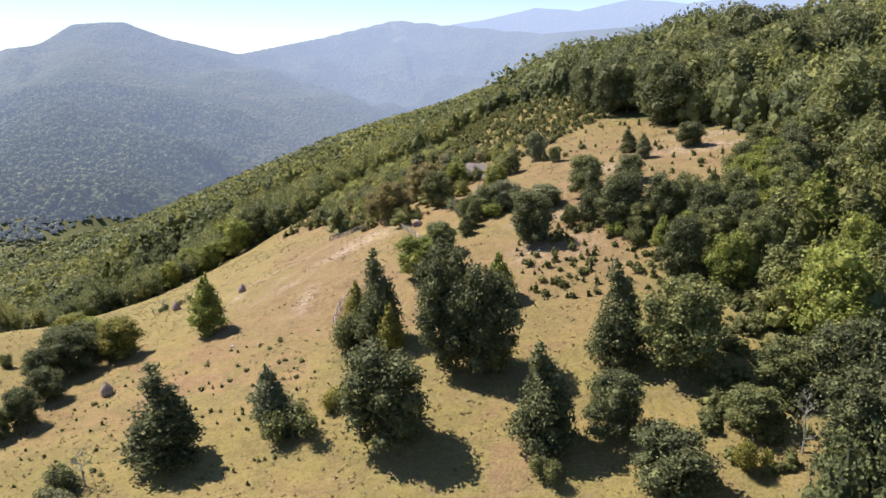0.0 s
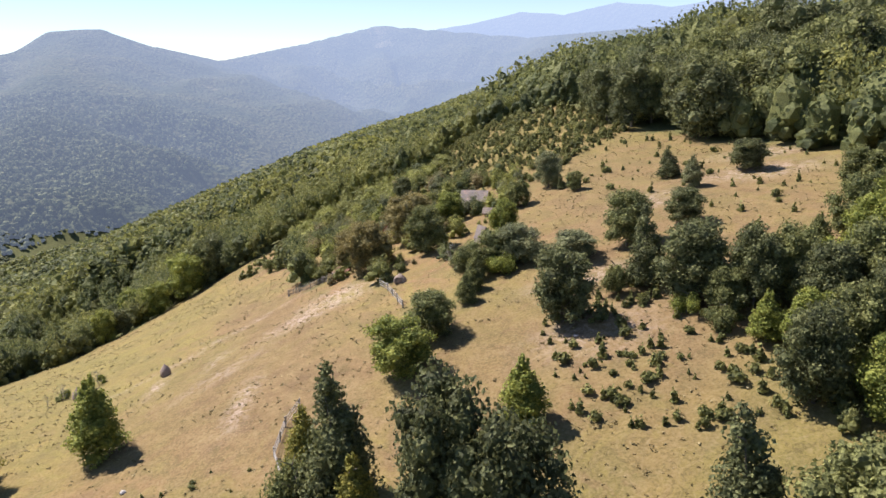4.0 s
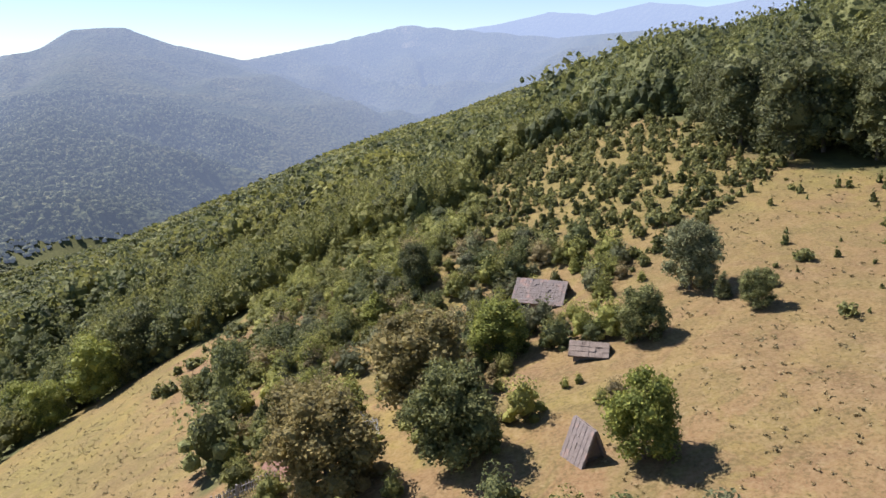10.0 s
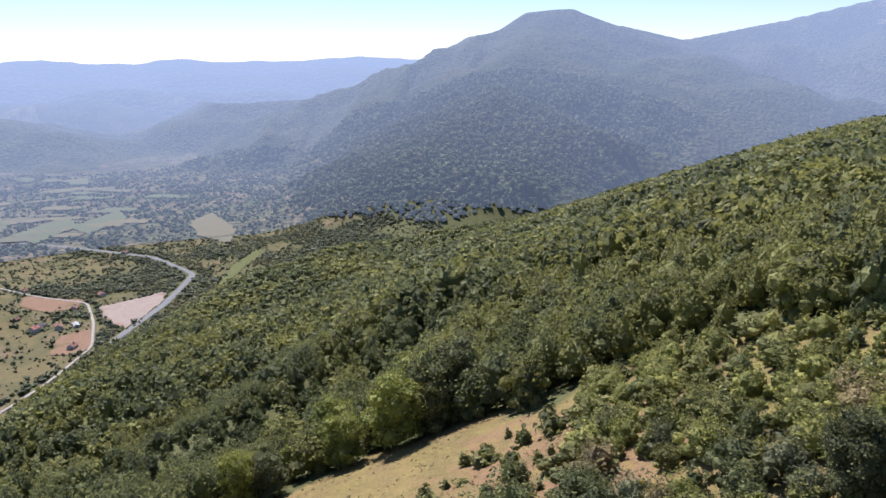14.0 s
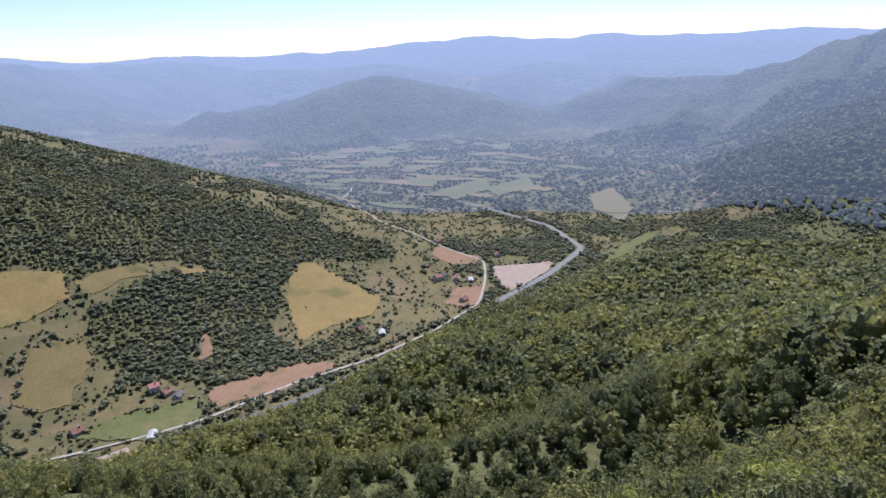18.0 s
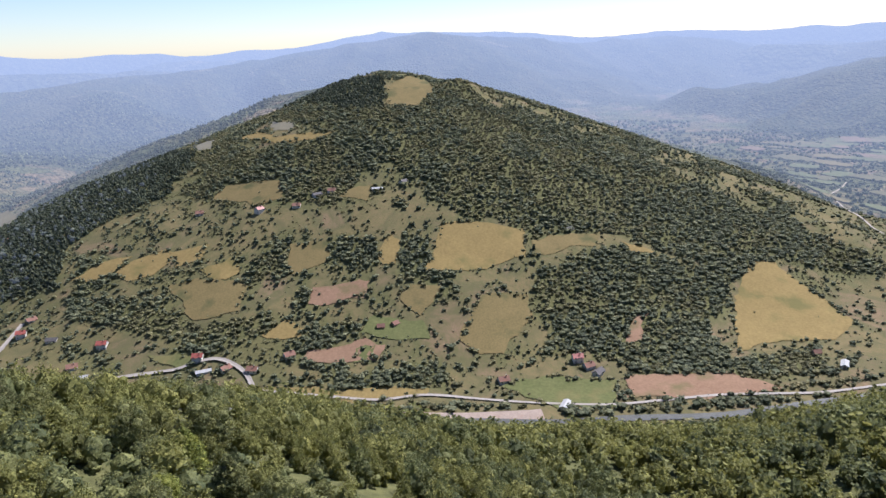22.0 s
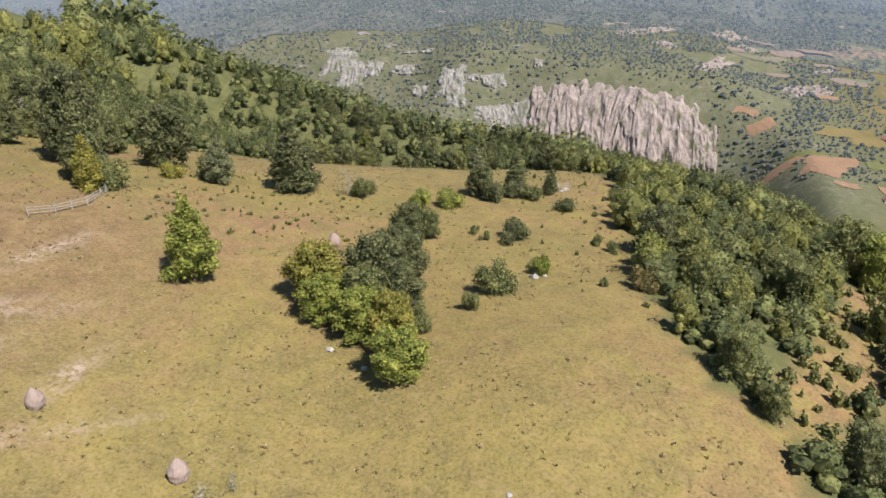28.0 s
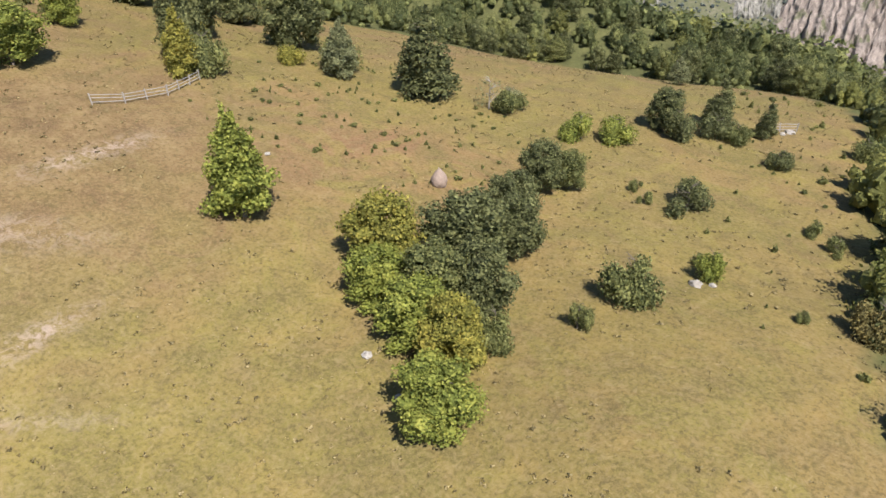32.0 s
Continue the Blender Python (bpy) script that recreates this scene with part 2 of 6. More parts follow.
def surface(name, low, high, size=1.0, rough=0.85, bump=0.3, specular=0.2, wear=None, distant=False):
    """Two tones broken up at two scales, with a fine relief; wear: a third tone in stains; distant: haze painted over
    as a glow.
    """
    n = Nodes(name)
    coarse, fine = n.noise(size, 5), n.noise(size / 9, 3)
    colour = n.ramp(coarse, [(0.3, low), (0.7, high)])
    colour = n.mix(0.5, colour, n.ramp(fine, [(0.25, tuple(c * 0.72 for c in low)), (0.75, tuple(min(1, c * 1.2) for c in high))]))
    if wear:
        colour = n.mix(n.span(n.noise(size * 2.3, 4), 0.55, 0.68), colour, wear)
    n.bump(fine, bump, size * 0.1)
    n.finish(colour, rough, specular)
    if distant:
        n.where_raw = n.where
        n.link(paint_haze(n, n.bsdf.outputs[0]), n.out.inputs["Surface"])
    return n.mat


def foliage(name, dark, light, tip, island=False, distant=False, through_light=0.38, grain=0.32, gloss=0.22, sparkle=0.9):
    """Leaves: a tone for each tree, patches within the crown, leafy grain, and light that shines through; distant: haze
    painted over as a glow.
    """
    n = Nodes(name)
    if island:
        pick = n.attribute("tone")
    else:
        pick = n.add("ShaderNodeObjectInfo").outputs["Random"]
    patch, fine = n.noise(1.6 if not island else 9.0, 4), n.noise(grain, 3, 0.7)
    colour = n.ramp(pick, [(0.0, tuple(c * 0.75 for c in dark)), (0.35, dark), (0.65, light), (0.85, light), (1.0, tip)])
    colour = n.mix(0.35 if island else 0.6, colour, n.ramp(patch, [(0.36, tuple(c * 0.8 for c in dark)), (0.50, light), (0.66, tuple(0.6 * a + 0.4 * b for a, b in zip(light, tip)))]))
    each = n.add("ShaderNodeNewGeometry").outputs["Random Per Island"]
    colour = n.mix(n.span(each, 0.0, 0.5, 0.85, 0.0), colour, tuple(c * 0.45 for c in dark))
    colour = n.mix(n.span(each, 0.58, 1.0, 0.0, sparkle), colour, tuple(c * 1.2 for c in tip))
    colour = n.mix(n.span(fine, 0.36, 0.52, 0.55, 0.0), colour, tuple(c * 0.62 for c in dark))
    colour = n.mix(n.span(fine, 0.56, 0.70, 0.0, 0.6), colour, tip)
    n.bump(fine, 1.0, grain * 0.8)
    n.finish(colour, 0.6, gloss)
    leaf = n.add("ShaderNodeBsdfTranslucent")
    n.link(n.mix(0.5, colour, tip), leaf.inputs["Color"])
    both = n.add("ShaderNodeMixShader")
    both.inputs[0].default_value = through_light
    n.link(n.bsdf.outputs[0], both.inputs[1])
    n.link(leaf.outputs[0], both.inputs[2])
    last = both.outputs[0]
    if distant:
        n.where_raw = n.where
        last = paint_haze(n, last)
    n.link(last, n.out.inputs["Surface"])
    return n.mat


def ground_material():
    n = Nodes("hillside_ground")
    big, mid, small, tiny = n.noise(46, 5, 0.55, 1.2), n.noise(13, 5, 0.6, 1.5), n.noise(2.6, 5, 0.75, 0.5), n.noise(0.30, 3)
    grass = n.ramp(big, [(0.36, (0.195, 0.108, 0.058)), (0.46, (0.213, 0.138, 0.059)), (0.54, (0.195, 0.142, 0.050)), (0.63, (0.159, 0.133, 0.040))])
    grass = n.mix(n.span(mid, 0.42, 0.50, 0.8, 0.0), grass, (0.131, 0.111, 0.036))
    grass = n.mix(n.span(mid, 0.54, 0.64, 0.0, 0.75), grass, (0.181, 0.110, 0.061))
    grass = n.mix(n.span(n.noise(5.0, 5, 0.7, 1.5), 0.54, 0.62, 0.0, 0.55), grass, (0.143, 0.099, 0.046))
    band = n.noise(7.5, 5, 0.65, 2.0)
    grass = n.mix(n.span(band, 0.53, 0.60, 0.0, 0.6), grass, (0.205, 0.168, 0.046))
    grass = n.mix(n.span(band, 0.38, 0.45, 0.55, 0.0), grass, (0.150, 0.094, 0.050))
    dry = n.math("MULTIPLY", n.attribute("dry"), n.span(mid, 0.25, 0.6, 0.45, 1.0))
    grass = n.mix(dry, grass, n.ramp(n.noise(3.5, 5, 0.7), [(0.35, (0.108, 0.066, 0.036)), (0.5, (0.158, 0.102, 0.050)), (0.68, (0.205, 0.142, 0.070))]))
    lush = n.math("MULTIPLY", n.attribute("lush"), n.span(mid, 0.3, 0.6, 0.35, 1.0))
    grass = n.mix(lush, grass, n.ramp(n.noise(4.5, 5, 0.7), [(0.35, (0.109, 0.096, 0.032)), (0.5, (0.163, 0.138, 0.038)), (0.68, (0.227, 0.176, 0.050))]))
    speck, blade = n.noise(0.75, 4, 0.75, 0.6), n.noise(0.13, 2)
    grass = n.mix(n.span(small, 0.54, 0.66, 0.0, 0.6), grass, (0.106, 0.083, 0.034))
    grass = n.mix(n.span(small, 0.30, 0.46, 0.45, 0.0), grass, (0.247, 0.176, 0.086))
    grass = n.mix(n.span(speck, 0.56, 0.66, 0.0, 0.6), grass, (0.081, 0.064, 0.027))
    grass = n.mix(n.span(speck, 0.34, 0.43, 0.35, 0.0), grass, (0.265, 0.206, 0.109))
    grass = n.mix(n.span(tiny, 0.48, 0.66, 0.0, 0.3), grass, (0.270, 0.202, 0.109))
    grass = n.mix(n.span(tiny, 0.36, 0.46, 0.5, 0.0), grass, (0.088, 0.070, 0.029))
    grass = n.mix(n.span(blade, 0.4, 0.7, 0.0, 0.2), grass, (0.285, 0.216, 0.117))
    pale = n.math("MULTIPLY", n.attribute("pale"), n.span(n.noise(1.3, 6, 0.85, 1.0), 0.46, 0.58, 0.0, 0.75))
    grass = n.mix(pale, grass, (0.379, 0.294, 0.239))
    pasture = n.ramp(n.noise(55, 5, 0.6, 0.8), [(0.3, (0.098, 0.090, 0.043)), (0.44, (0.160, 0.126, 0.062)), (0.54, (0.105, 0.096, 0.047)), (0.66, (0.185, 0.130, 0.078)), (0.75, (0.098, 0.092, 0.045))])
    pasture = n.mix(n.span(small, 0.45, 0.7, 0, 0.6), pasture, (0.09, 0.10, 0.035))
    floor = n.ramp(n.noise(3, 5, 0.7), [(0.3, (0.062, 0.066, 0.028)), (0.7, (0.125, 0.125, 0.050))])
    rock = n.ramp(n.noise(16, 6, 0.75, 1.2), [(0.34, (0.085, 0.090, 0.052)), (0.5, (0.115, 0.115, 0.070)), (0.62, (0.150, 0.140, 0.100)), (0.72, (0.27, 0.248, 0.22))])
    rock = n.mix(n.span(n.noise(3.0, 4, 0.7), 0.46, 0.60, 0.0, 0.75), rock, (0.085, 0.092, 0.048))
    colour = n.mix(n.attribute("pasture"), floor, pasture)
    colour = n.mix(n.attribute("rock"), colour, rock)
    colour = n.mix(n.attribute("meadow"), colour, grass)
    n.bump(n.math("ADD", n.math("MULTIPLY", small, 0.5), n.math("MULTIPLY", speck, 0.6)), 0.6, 0.35)
    return n.finish(colour, 0.95, 0.1)


# glow colour of the painted haze
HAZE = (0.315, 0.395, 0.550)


def paint_haze(n, shader):
    """Haze painted on as a glow of the surface: stronger the farther from the hill."""
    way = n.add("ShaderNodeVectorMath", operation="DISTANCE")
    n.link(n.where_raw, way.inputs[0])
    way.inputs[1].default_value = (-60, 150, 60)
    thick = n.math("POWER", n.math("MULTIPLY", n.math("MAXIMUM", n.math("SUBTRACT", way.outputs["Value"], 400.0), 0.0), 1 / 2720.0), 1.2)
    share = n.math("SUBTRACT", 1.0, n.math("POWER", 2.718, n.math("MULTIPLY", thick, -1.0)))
    haze_glow, both = n.add("ShaderNodeEmission"), n.add("ShaderNodeMixShader")
    haze_glow.inputs["Color"].default_value = (*HAZE, 1)
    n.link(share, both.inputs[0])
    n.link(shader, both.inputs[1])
    n.link(haze_glow.outputs[0], both.inputs[2])
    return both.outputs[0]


def hazed_land(name, tree=9.0):
    """Hills so far off that their woods are a texture: crowns, clearings, fields in the valleys, bare rock. Haze is
    painted over them as a glow.
    """
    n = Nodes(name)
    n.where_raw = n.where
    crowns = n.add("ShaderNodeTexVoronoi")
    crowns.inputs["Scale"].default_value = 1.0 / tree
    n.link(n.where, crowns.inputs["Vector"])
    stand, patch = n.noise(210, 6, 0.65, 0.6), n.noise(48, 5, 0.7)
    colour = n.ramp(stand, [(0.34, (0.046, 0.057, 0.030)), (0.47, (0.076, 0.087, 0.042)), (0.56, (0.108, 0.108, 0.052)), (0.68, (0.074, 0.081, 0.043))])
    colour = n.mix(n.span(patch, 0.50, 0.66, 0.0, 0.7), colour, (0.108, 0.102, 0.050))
    # shade painted into the gaps between the crowns
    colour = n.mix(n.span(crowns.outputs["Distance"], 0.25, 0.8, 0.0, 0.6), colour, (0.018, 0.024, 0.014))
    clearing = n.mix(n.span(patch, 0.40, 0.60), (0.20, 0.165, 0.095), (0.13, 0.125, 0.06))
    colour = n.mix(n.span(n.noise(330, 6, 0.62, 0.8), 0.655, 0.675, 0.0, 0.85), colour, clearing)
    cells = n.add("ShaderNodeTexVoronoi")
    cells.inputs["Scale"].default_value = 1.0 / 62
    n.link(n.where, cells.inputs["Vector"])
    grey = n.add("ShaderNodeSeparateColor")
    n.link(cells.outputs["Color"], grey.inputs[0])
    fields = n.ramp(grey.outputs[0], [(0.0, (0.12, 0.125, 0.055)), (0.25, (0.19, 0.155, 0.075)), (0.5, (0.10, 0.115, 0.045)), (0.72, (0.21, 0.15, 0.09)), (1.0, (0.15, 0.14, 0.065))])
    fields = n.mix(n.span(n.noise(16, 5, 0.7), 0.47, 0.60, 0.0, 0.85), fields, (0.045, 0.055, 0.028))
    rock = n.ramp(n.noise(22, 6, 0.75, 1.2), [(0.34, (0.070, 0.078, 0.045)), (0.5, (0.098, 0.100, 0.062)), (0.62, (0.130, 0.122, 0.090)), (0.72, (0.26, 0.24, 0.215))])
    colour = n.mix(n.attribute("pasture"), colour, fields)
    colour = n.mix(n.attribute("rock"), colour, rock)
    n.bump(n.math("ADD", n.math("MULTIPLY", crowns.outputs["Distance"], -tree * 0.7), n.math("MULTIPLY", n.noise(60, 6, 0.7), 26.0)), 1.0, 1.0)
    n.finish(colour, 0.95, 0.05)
    n.link(paint_haze(n, n.bsdf.outputs[0]), n.out.inputs["Surface"])
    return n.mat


GROUND = ground_material()
HAZED_MOUNTAINS = hazed_land("hazed_wooded_mountains")
HAZED_RANGES = hazed_land("hazed_far_ranges", 26.0)
LEAF_DARK = foliage("dark_leaves", (0.074, 0.084, 0.036), (0.132, 0.144, 0.056), (0.222, 0.224, 0.092), through_light=0.28, grain=0.16)
LEAF_MID = foliage("green_leaves", (0.105, 0.122, 0.046), (0.195, 0.208, 0.075), (0.300, 0.295, 0.105), through_light=0.32, grain=0.17)
LEAF_BRIGHT = foliage("bright_leaves", (0.148, 0.186, 0.041), (0.260, 0.292, 0.060), (0.370, 0.364, 0.081), through_light=0.32, grain=0.17)
LEAF_YELLOW = foliage("yellowing_leaves", (0.178, 0.185, 0.041), (0.292, 0.274, 0.058), (0.413, 0.349, 0.078), through_light=0.32, grain=0.17)
LEAF_PALE = foliage("pale_leaves", (0.150, 0.168, 0.082), (0.243, 0.252, 0.125), (0.324, 0.318, 0.160), through_light=0.32, grain=0.17)
LEAF_RUST = foliage("rusty_leaves", (0.170, 0.150, 0.060), (0.265, 0.228, 0.086), (0.350, 0.275, 0.102), through_light=0.32, grain=0.17)
WOOD_NEAR = foliage("forest_leaves", (0.072, 0.092, 0.039), (0.154, 0.174, 0.065), (0.290, 0.292, 0.104), island=True, through_light=0.34, gloss=0.2, sparkle=0.65)
# valley leaves: light haze put into the base colours, paler and greyer
WOOD_VALLEY_HAZED = foliage("hazed_valley_leaves", (0.100, 0.120, 0.076), (0.158, 0.174, 0.102), (0.225, 0.226, 0.122), island=True, through_light=0.25, grain=1.0, gloss=0.08)
# both gorge leaf materials glow with painted haze
GORGE_LEAF_HAZED = foliage("hazed_gorge_leaves", (0.085, 0.100, 0.062), (0.132, 0.146, 0.086), (0.185, 0.188, 0.105), island=True, distant=True, through_light=0.25, grain=1.0, gloss=0.08)
GORGE_BUSH_HAZED = foliage("hazed_gorge_bush_leaves", (0.105, 0.110, 0.068), (0.150, 0.152, 0.092), (0.200, 0.194, 0.118), island=True, distant=True, through_light=0.25, grain=1.0, gloss=0.08)
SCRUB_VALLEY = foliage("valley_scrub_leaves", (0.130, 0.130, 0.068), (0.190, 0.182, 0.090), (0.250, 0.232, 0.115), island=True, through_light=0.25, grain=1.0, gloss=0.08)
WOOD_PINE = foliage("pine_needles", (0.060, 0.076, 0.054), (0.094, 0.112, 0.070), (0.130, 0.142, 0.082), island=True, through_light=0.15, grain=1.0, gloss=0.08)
# far leaves: haze painted over the green as a glow
WOOD_HAZED = foliage("hazed_far_leaves", (0.084, 0.100, 0.050), (0.138, 0.152, 0.072), (0.196, 0.198, 0.092), island=True, distant=True, through_light=0.15, grain=1.6, gloss=0.05)
WOOD_OLIVE = foliage("yellow_green_leaves", (0.138, 0.146, 0.042), (0.222, 0.226, 0.063), (0.335, 0.320, 0.096), island=True, through_light=0.36, sparkle=0.8)
WOOD_BRIGHT = foliage("sunlit_shrub_leaves", (0.178, 0.196, 0.052), (0.295, 0.305, 0.078), (0.420, 0.400, 0.115), island=True, through_light=0.42)
WOOD_GREY = foliage("grey_green_leaves", (0.100, 0.112, 0.056), (0.180, 0.188, 0.088), (0.265, 0.262, 0.130), island=True)
WOOD_RUST = foliage("brown_green_leaves", (0.200, 0.166, 0.081), (0.302, 0.246, 0.113), (0.411, 0.325, 0.150), island=True)
SHRUB = foliage("shrub_leaves", (0.112, 0.126, 0.046), (0.190, 0.200, 0.070), (0.290, 0.275, 0.092), island=True, through_light=0.38)
DRY_GRASS = foliage("dry_grass_blades", (0.167, 0.133, 0.058), (0.275, 0.217, 0.096), (0.392, 0.312, 0.160), island=True, through_light=0.25)
BARK = surface("bark", (0.08, 0.065, 0.05), (0.17, 0.145, 0.12), 0.4, 0.9, 0.6)
DEAD_WOOD = surface("dead_wood", (0.20, 0.175, 0.15), (0.36, 0.33, 0.30), 0.3, 0.9, 0.5)
HAY = surface("hay", (0.22, 0.165, 0.135), (0.31, 0.24, 0.20), 0.35, 0.95, 0.35)
PLANK = surface("weathered_planks", (0.13, 0.10, 0.08), (0.26, 0.21, 0.17), 0.5, 0.85, 0.5, wear=(0.08, 0.06, 0.05))
GREY_TILE = surface("grey_roof_tiles", (0.14, 0.115, 0.10), (0.25, 0.21, 0.19), 0.5, 0.85, 0.5, wear=(0.33, 0.22, 0.18))
RED_METAL = surface("red_roof_sheet", (0.25, 0.065, 0.050), (0.35, 0.10, 0.075), 1.6, 0.5, 0.15, 0.4, wear=(0.26, 0.08, 0.05))
CLAY = surface("clay_roof_tiles", (0.17, 0.092, 0.068), (0.25, 0.140, 0.102), 1.2, 0.85, 0.4, wear=(0.24, 0.10, 0.07))
PLASTER = surface("limewashed_wall", (0.46, 0.43, 0.385), (0.64, 0.61, 0.56), 1.5, 0.9, 0.2, wear=(0.48, 0.42, 0.35))
WHITE_SHEET = surface("white_sheet", (0.28, 0.28, 0.28), (0.40, 0.40, 0.39), 1.5, 0.6, 0.1)
SLATE = surface("dark_roof", (0.07, 0.065, 0.065), (0.14, 0.13, 0.125), 1.2, 0.8, 0.3)
PANE = surface("window_glass", (0.02, 0.025, 0.03), (0.04, 0.045, 0.05), 0.6, 0.12, 0.0, 0.6)
STONE = surface("limestone", (0.26, 0.235, 0.21), (0.44, 0.41, 0.375), 2.4, 0.9, 0.8, wear=(0.22, 0.18, 0.14))
ROAD = surface("pale_road", (0.24, 0.215, 0.185), (0.33, 0.30, 0.26), 5, 0.9, 0.1)
GRAVEL = surface("river_gravel", (0.215, 0.165, 0.130), (0.32, 0.26, 0.215), 7, 0.95, 0.3, wear=(0.25, 0.165, 0.120))
WATER = surface("river_water", (0.055, 0.06, 0.055), (0.10, 0.10, 0.09), 6, 0.5, 0.3, 0.2)
FIELD_TONES = {
    "mown": surface("mown_grass", (0.172, 0.127, 0.050), (0.232, 0.172, 0.068), 18, 0.95, 0.1, 0.1, wear=(0.127, 0.113, 0.042)),
    "green": surface("green_pasture", (0.083, 0.098, 0.035), (0.127, 0.130, 0.053), 18, 0.95, 0.1, 0.1, wear=(0.152, 0.130, 0.056)),
    "tan": surface("dry_field", (0.184, 0.113, 0.070), (0.241, 0.154, 0.099), 14, 0.95, 0.1, 0.1, wear=(0.139, 0.113, 0.056)),
    "olive": surface("rough_pasture", (0.125, 0.103, 0.043), (0.180, 0.137, 0.060), 12, 0.95, 0.1, 0.1, wear=(0.083, 0.083, 0.035)),
}

# far copies of the field tones, dulled and overlaid with painted haze
HAZED_TONES = {
    "mown": surface("hazed_mown_grass", (0.125, 0.108, 0.052), (0.168, 0.140, 0.066), 18, 0.95, 0.1, 0.1, distant=True),
    "green": surface("hazed_green_pasture", (0.085, 0.098, 0.042), (0.125, 0.132, 0.060), 18, 0.95, 0.1, 0.1, distant=True),
    "tan": surface("hazed_dry_field", (0.150, 0.110, 0.072), (0.195, 0.140, 0.092), 14, 0.95, 0.1, 0.1, distant=True),
    "olive": surface("hazed_rough_pasture", (0.095, 0.092, 0.045), (0.135, 0.120, 0.060), 12, 0.95, 0.1, 0.1, distant=True),
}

# ---- ground ----
def inside(x, y, poly):
    hit = np.zeros(np.shape(x), bool)
    for (x0, y0), (x1, y1) in zip(poly, poly[1:] + poly[:1]):
        cross = (y0 > y) != (y1 > y)
        hit ^= cross & (x < (x1 - x0) * (y - y0) / ((y1 - y0) if y1 != y0 else 1e-9) + x0)
    return hit


MEADOW = [(-100, 135), (-103, 121), (-99, 111), (-92, 109), (-88, 98), (-84, 70), (-80, 45), (-76, 22), (-55, -2), (-15, -9), (12, 28),
          (24, 45), (33, 58), (42, 85), (52, 108), (74, 125), (72, 160), (60, 180), (48, 200), (41, 224), (30, 205), (20, 172), (14, 150),
          (5, 136), (-12, 141), (-22, 152), (-30, 178), (-30, 200), (-36, 219), (-55, 221), (-68, 212), (-76, 195), (-92, 160)]
TONGUE = [(-103, 113), (-108, 101), (-113, 82), (-120, 71), (-112, 68), (-106, 84), (-100, 98), (-97, 110)]
HAMLET = [(-30, 190), (-20, 150), (-12, 140), (5, 134), (14, 150), (20, 172), (4, 196), (-8, 206), (-28, 206)]
THICKET = [(-30, 198), (-38, 222), (-38, 238), (-20, 231), (-4, 223), (6, 224), (2, 196), (-8, 204)]
SCRUB = [(2, 196), (20, 172), (48, 200), (40, 246), (20, 256), (0, 242)]
GRASS_AREAS = [MEADOW, TONGUE, HAMLET, THICKET, SCRUB]


def grassy(x, y):
    """1 on the open grass of the home hill, with ragged edges."""
    wx, wy = x + 5 * (fbm(x / 9, y / 9, 2, 31) - 0.5), y + 5 * (fbm(x / 9, y / 9, 2, 37) - 0.5)
    return np.any([inside(wx, wy, p) for p in GRASS_AREAS], axis=0)


def blob(x, y, cx, cy, rx, ry, turn=0.0):
    c, s = math.cos(turn), math.sin(turn)
    u, v = (x - cx) * c + (y - cy) * s, -(x - cx) * s + (y - cy) * c
    return np.clip(1.4 - np.sqrt((u / rx) ** 2 + (v / ry) ** 2), 0, 1)


# woods on the hill across the river
STANDS = [
    ("pine", [(-769, -603), (-860, -640), (-960, -520), (-774, -305), (-664, -271), (-634, -309), (-578, -330), (-519, -284), (-508, -340)]),
    ("leaf", [(-513, -280), (-505, -172), (-478, -130), (-462, -135), (-478, -235)]),
    ("pine", [(-975, -328), (-981, -260), (-930, -124), (-833, -92), (-828, -138)]),
    ("leaf", [(-812, -91), (-908, -41), (-956, -34), (-891, 36), (-906, 110), (-915, 178), (-851, 248), (-814, 314), (-783, 364), (-761, 418), (-728, 410), (-726, 328), (-679, 280), (-684, 231), (-692, 183), (-675, 132), (-645, 52), (-653, 37), (-719, -13)]),
    ("leaf", [(-566, 119), (-596, 111), (-648, 151), (-672, 180), (-676, 214), (-684, 277), (-608, 258), (-588, 245), (-542, 264), (-578, 322), (-531, 324), (-512, 261), (-506, 197), (-534, 145)]),
    ("leaf", [(-547, -123), (-582, -95), (-555, -78), (-535, -86), (-529, -109)]),
    ("leaf", [(-594, -63), (-601, -25), (-573, -11), (-563, -20), (-566, -52)]),
    ("leaf", [(-557, 8), (-608, 0), (-620, 18), (-566, 32), (-556, 15)]),
    ("leaf", [(-497, -60), (-535, -65), (-536, -57), (-499, -49)]),
    ("leaf", [(-448, -130), (-482, -118), (-499, -73), (-486, -63), (-451, -96)]),
    ("leaf", [(-440, -33), (-482, 65), (-464, 84), (-440, 9)]),
    ("leaf", [(-474, -42), (-512, -18), (-502, 1), (-471, -21)]),
    ("leaf", [(-738, -177), (-752, -114), (-737, -60), (-706, -91), (-707, -146)]),
]


def stands(x, y, kind=""):
    hit = np.zeros(np.shape(x), bool)
    wx, wy = x + 9 * (fbm(x / 13, y / 13, 2, 61) - 0.5), y + 9 * (fbm(x / 13, y / 13, 2, 67) - 0.5)
    for what, poly in STANDS:
        if not kind or kind == what:
            hit |= inside(wx, wy, poly)
    return hit


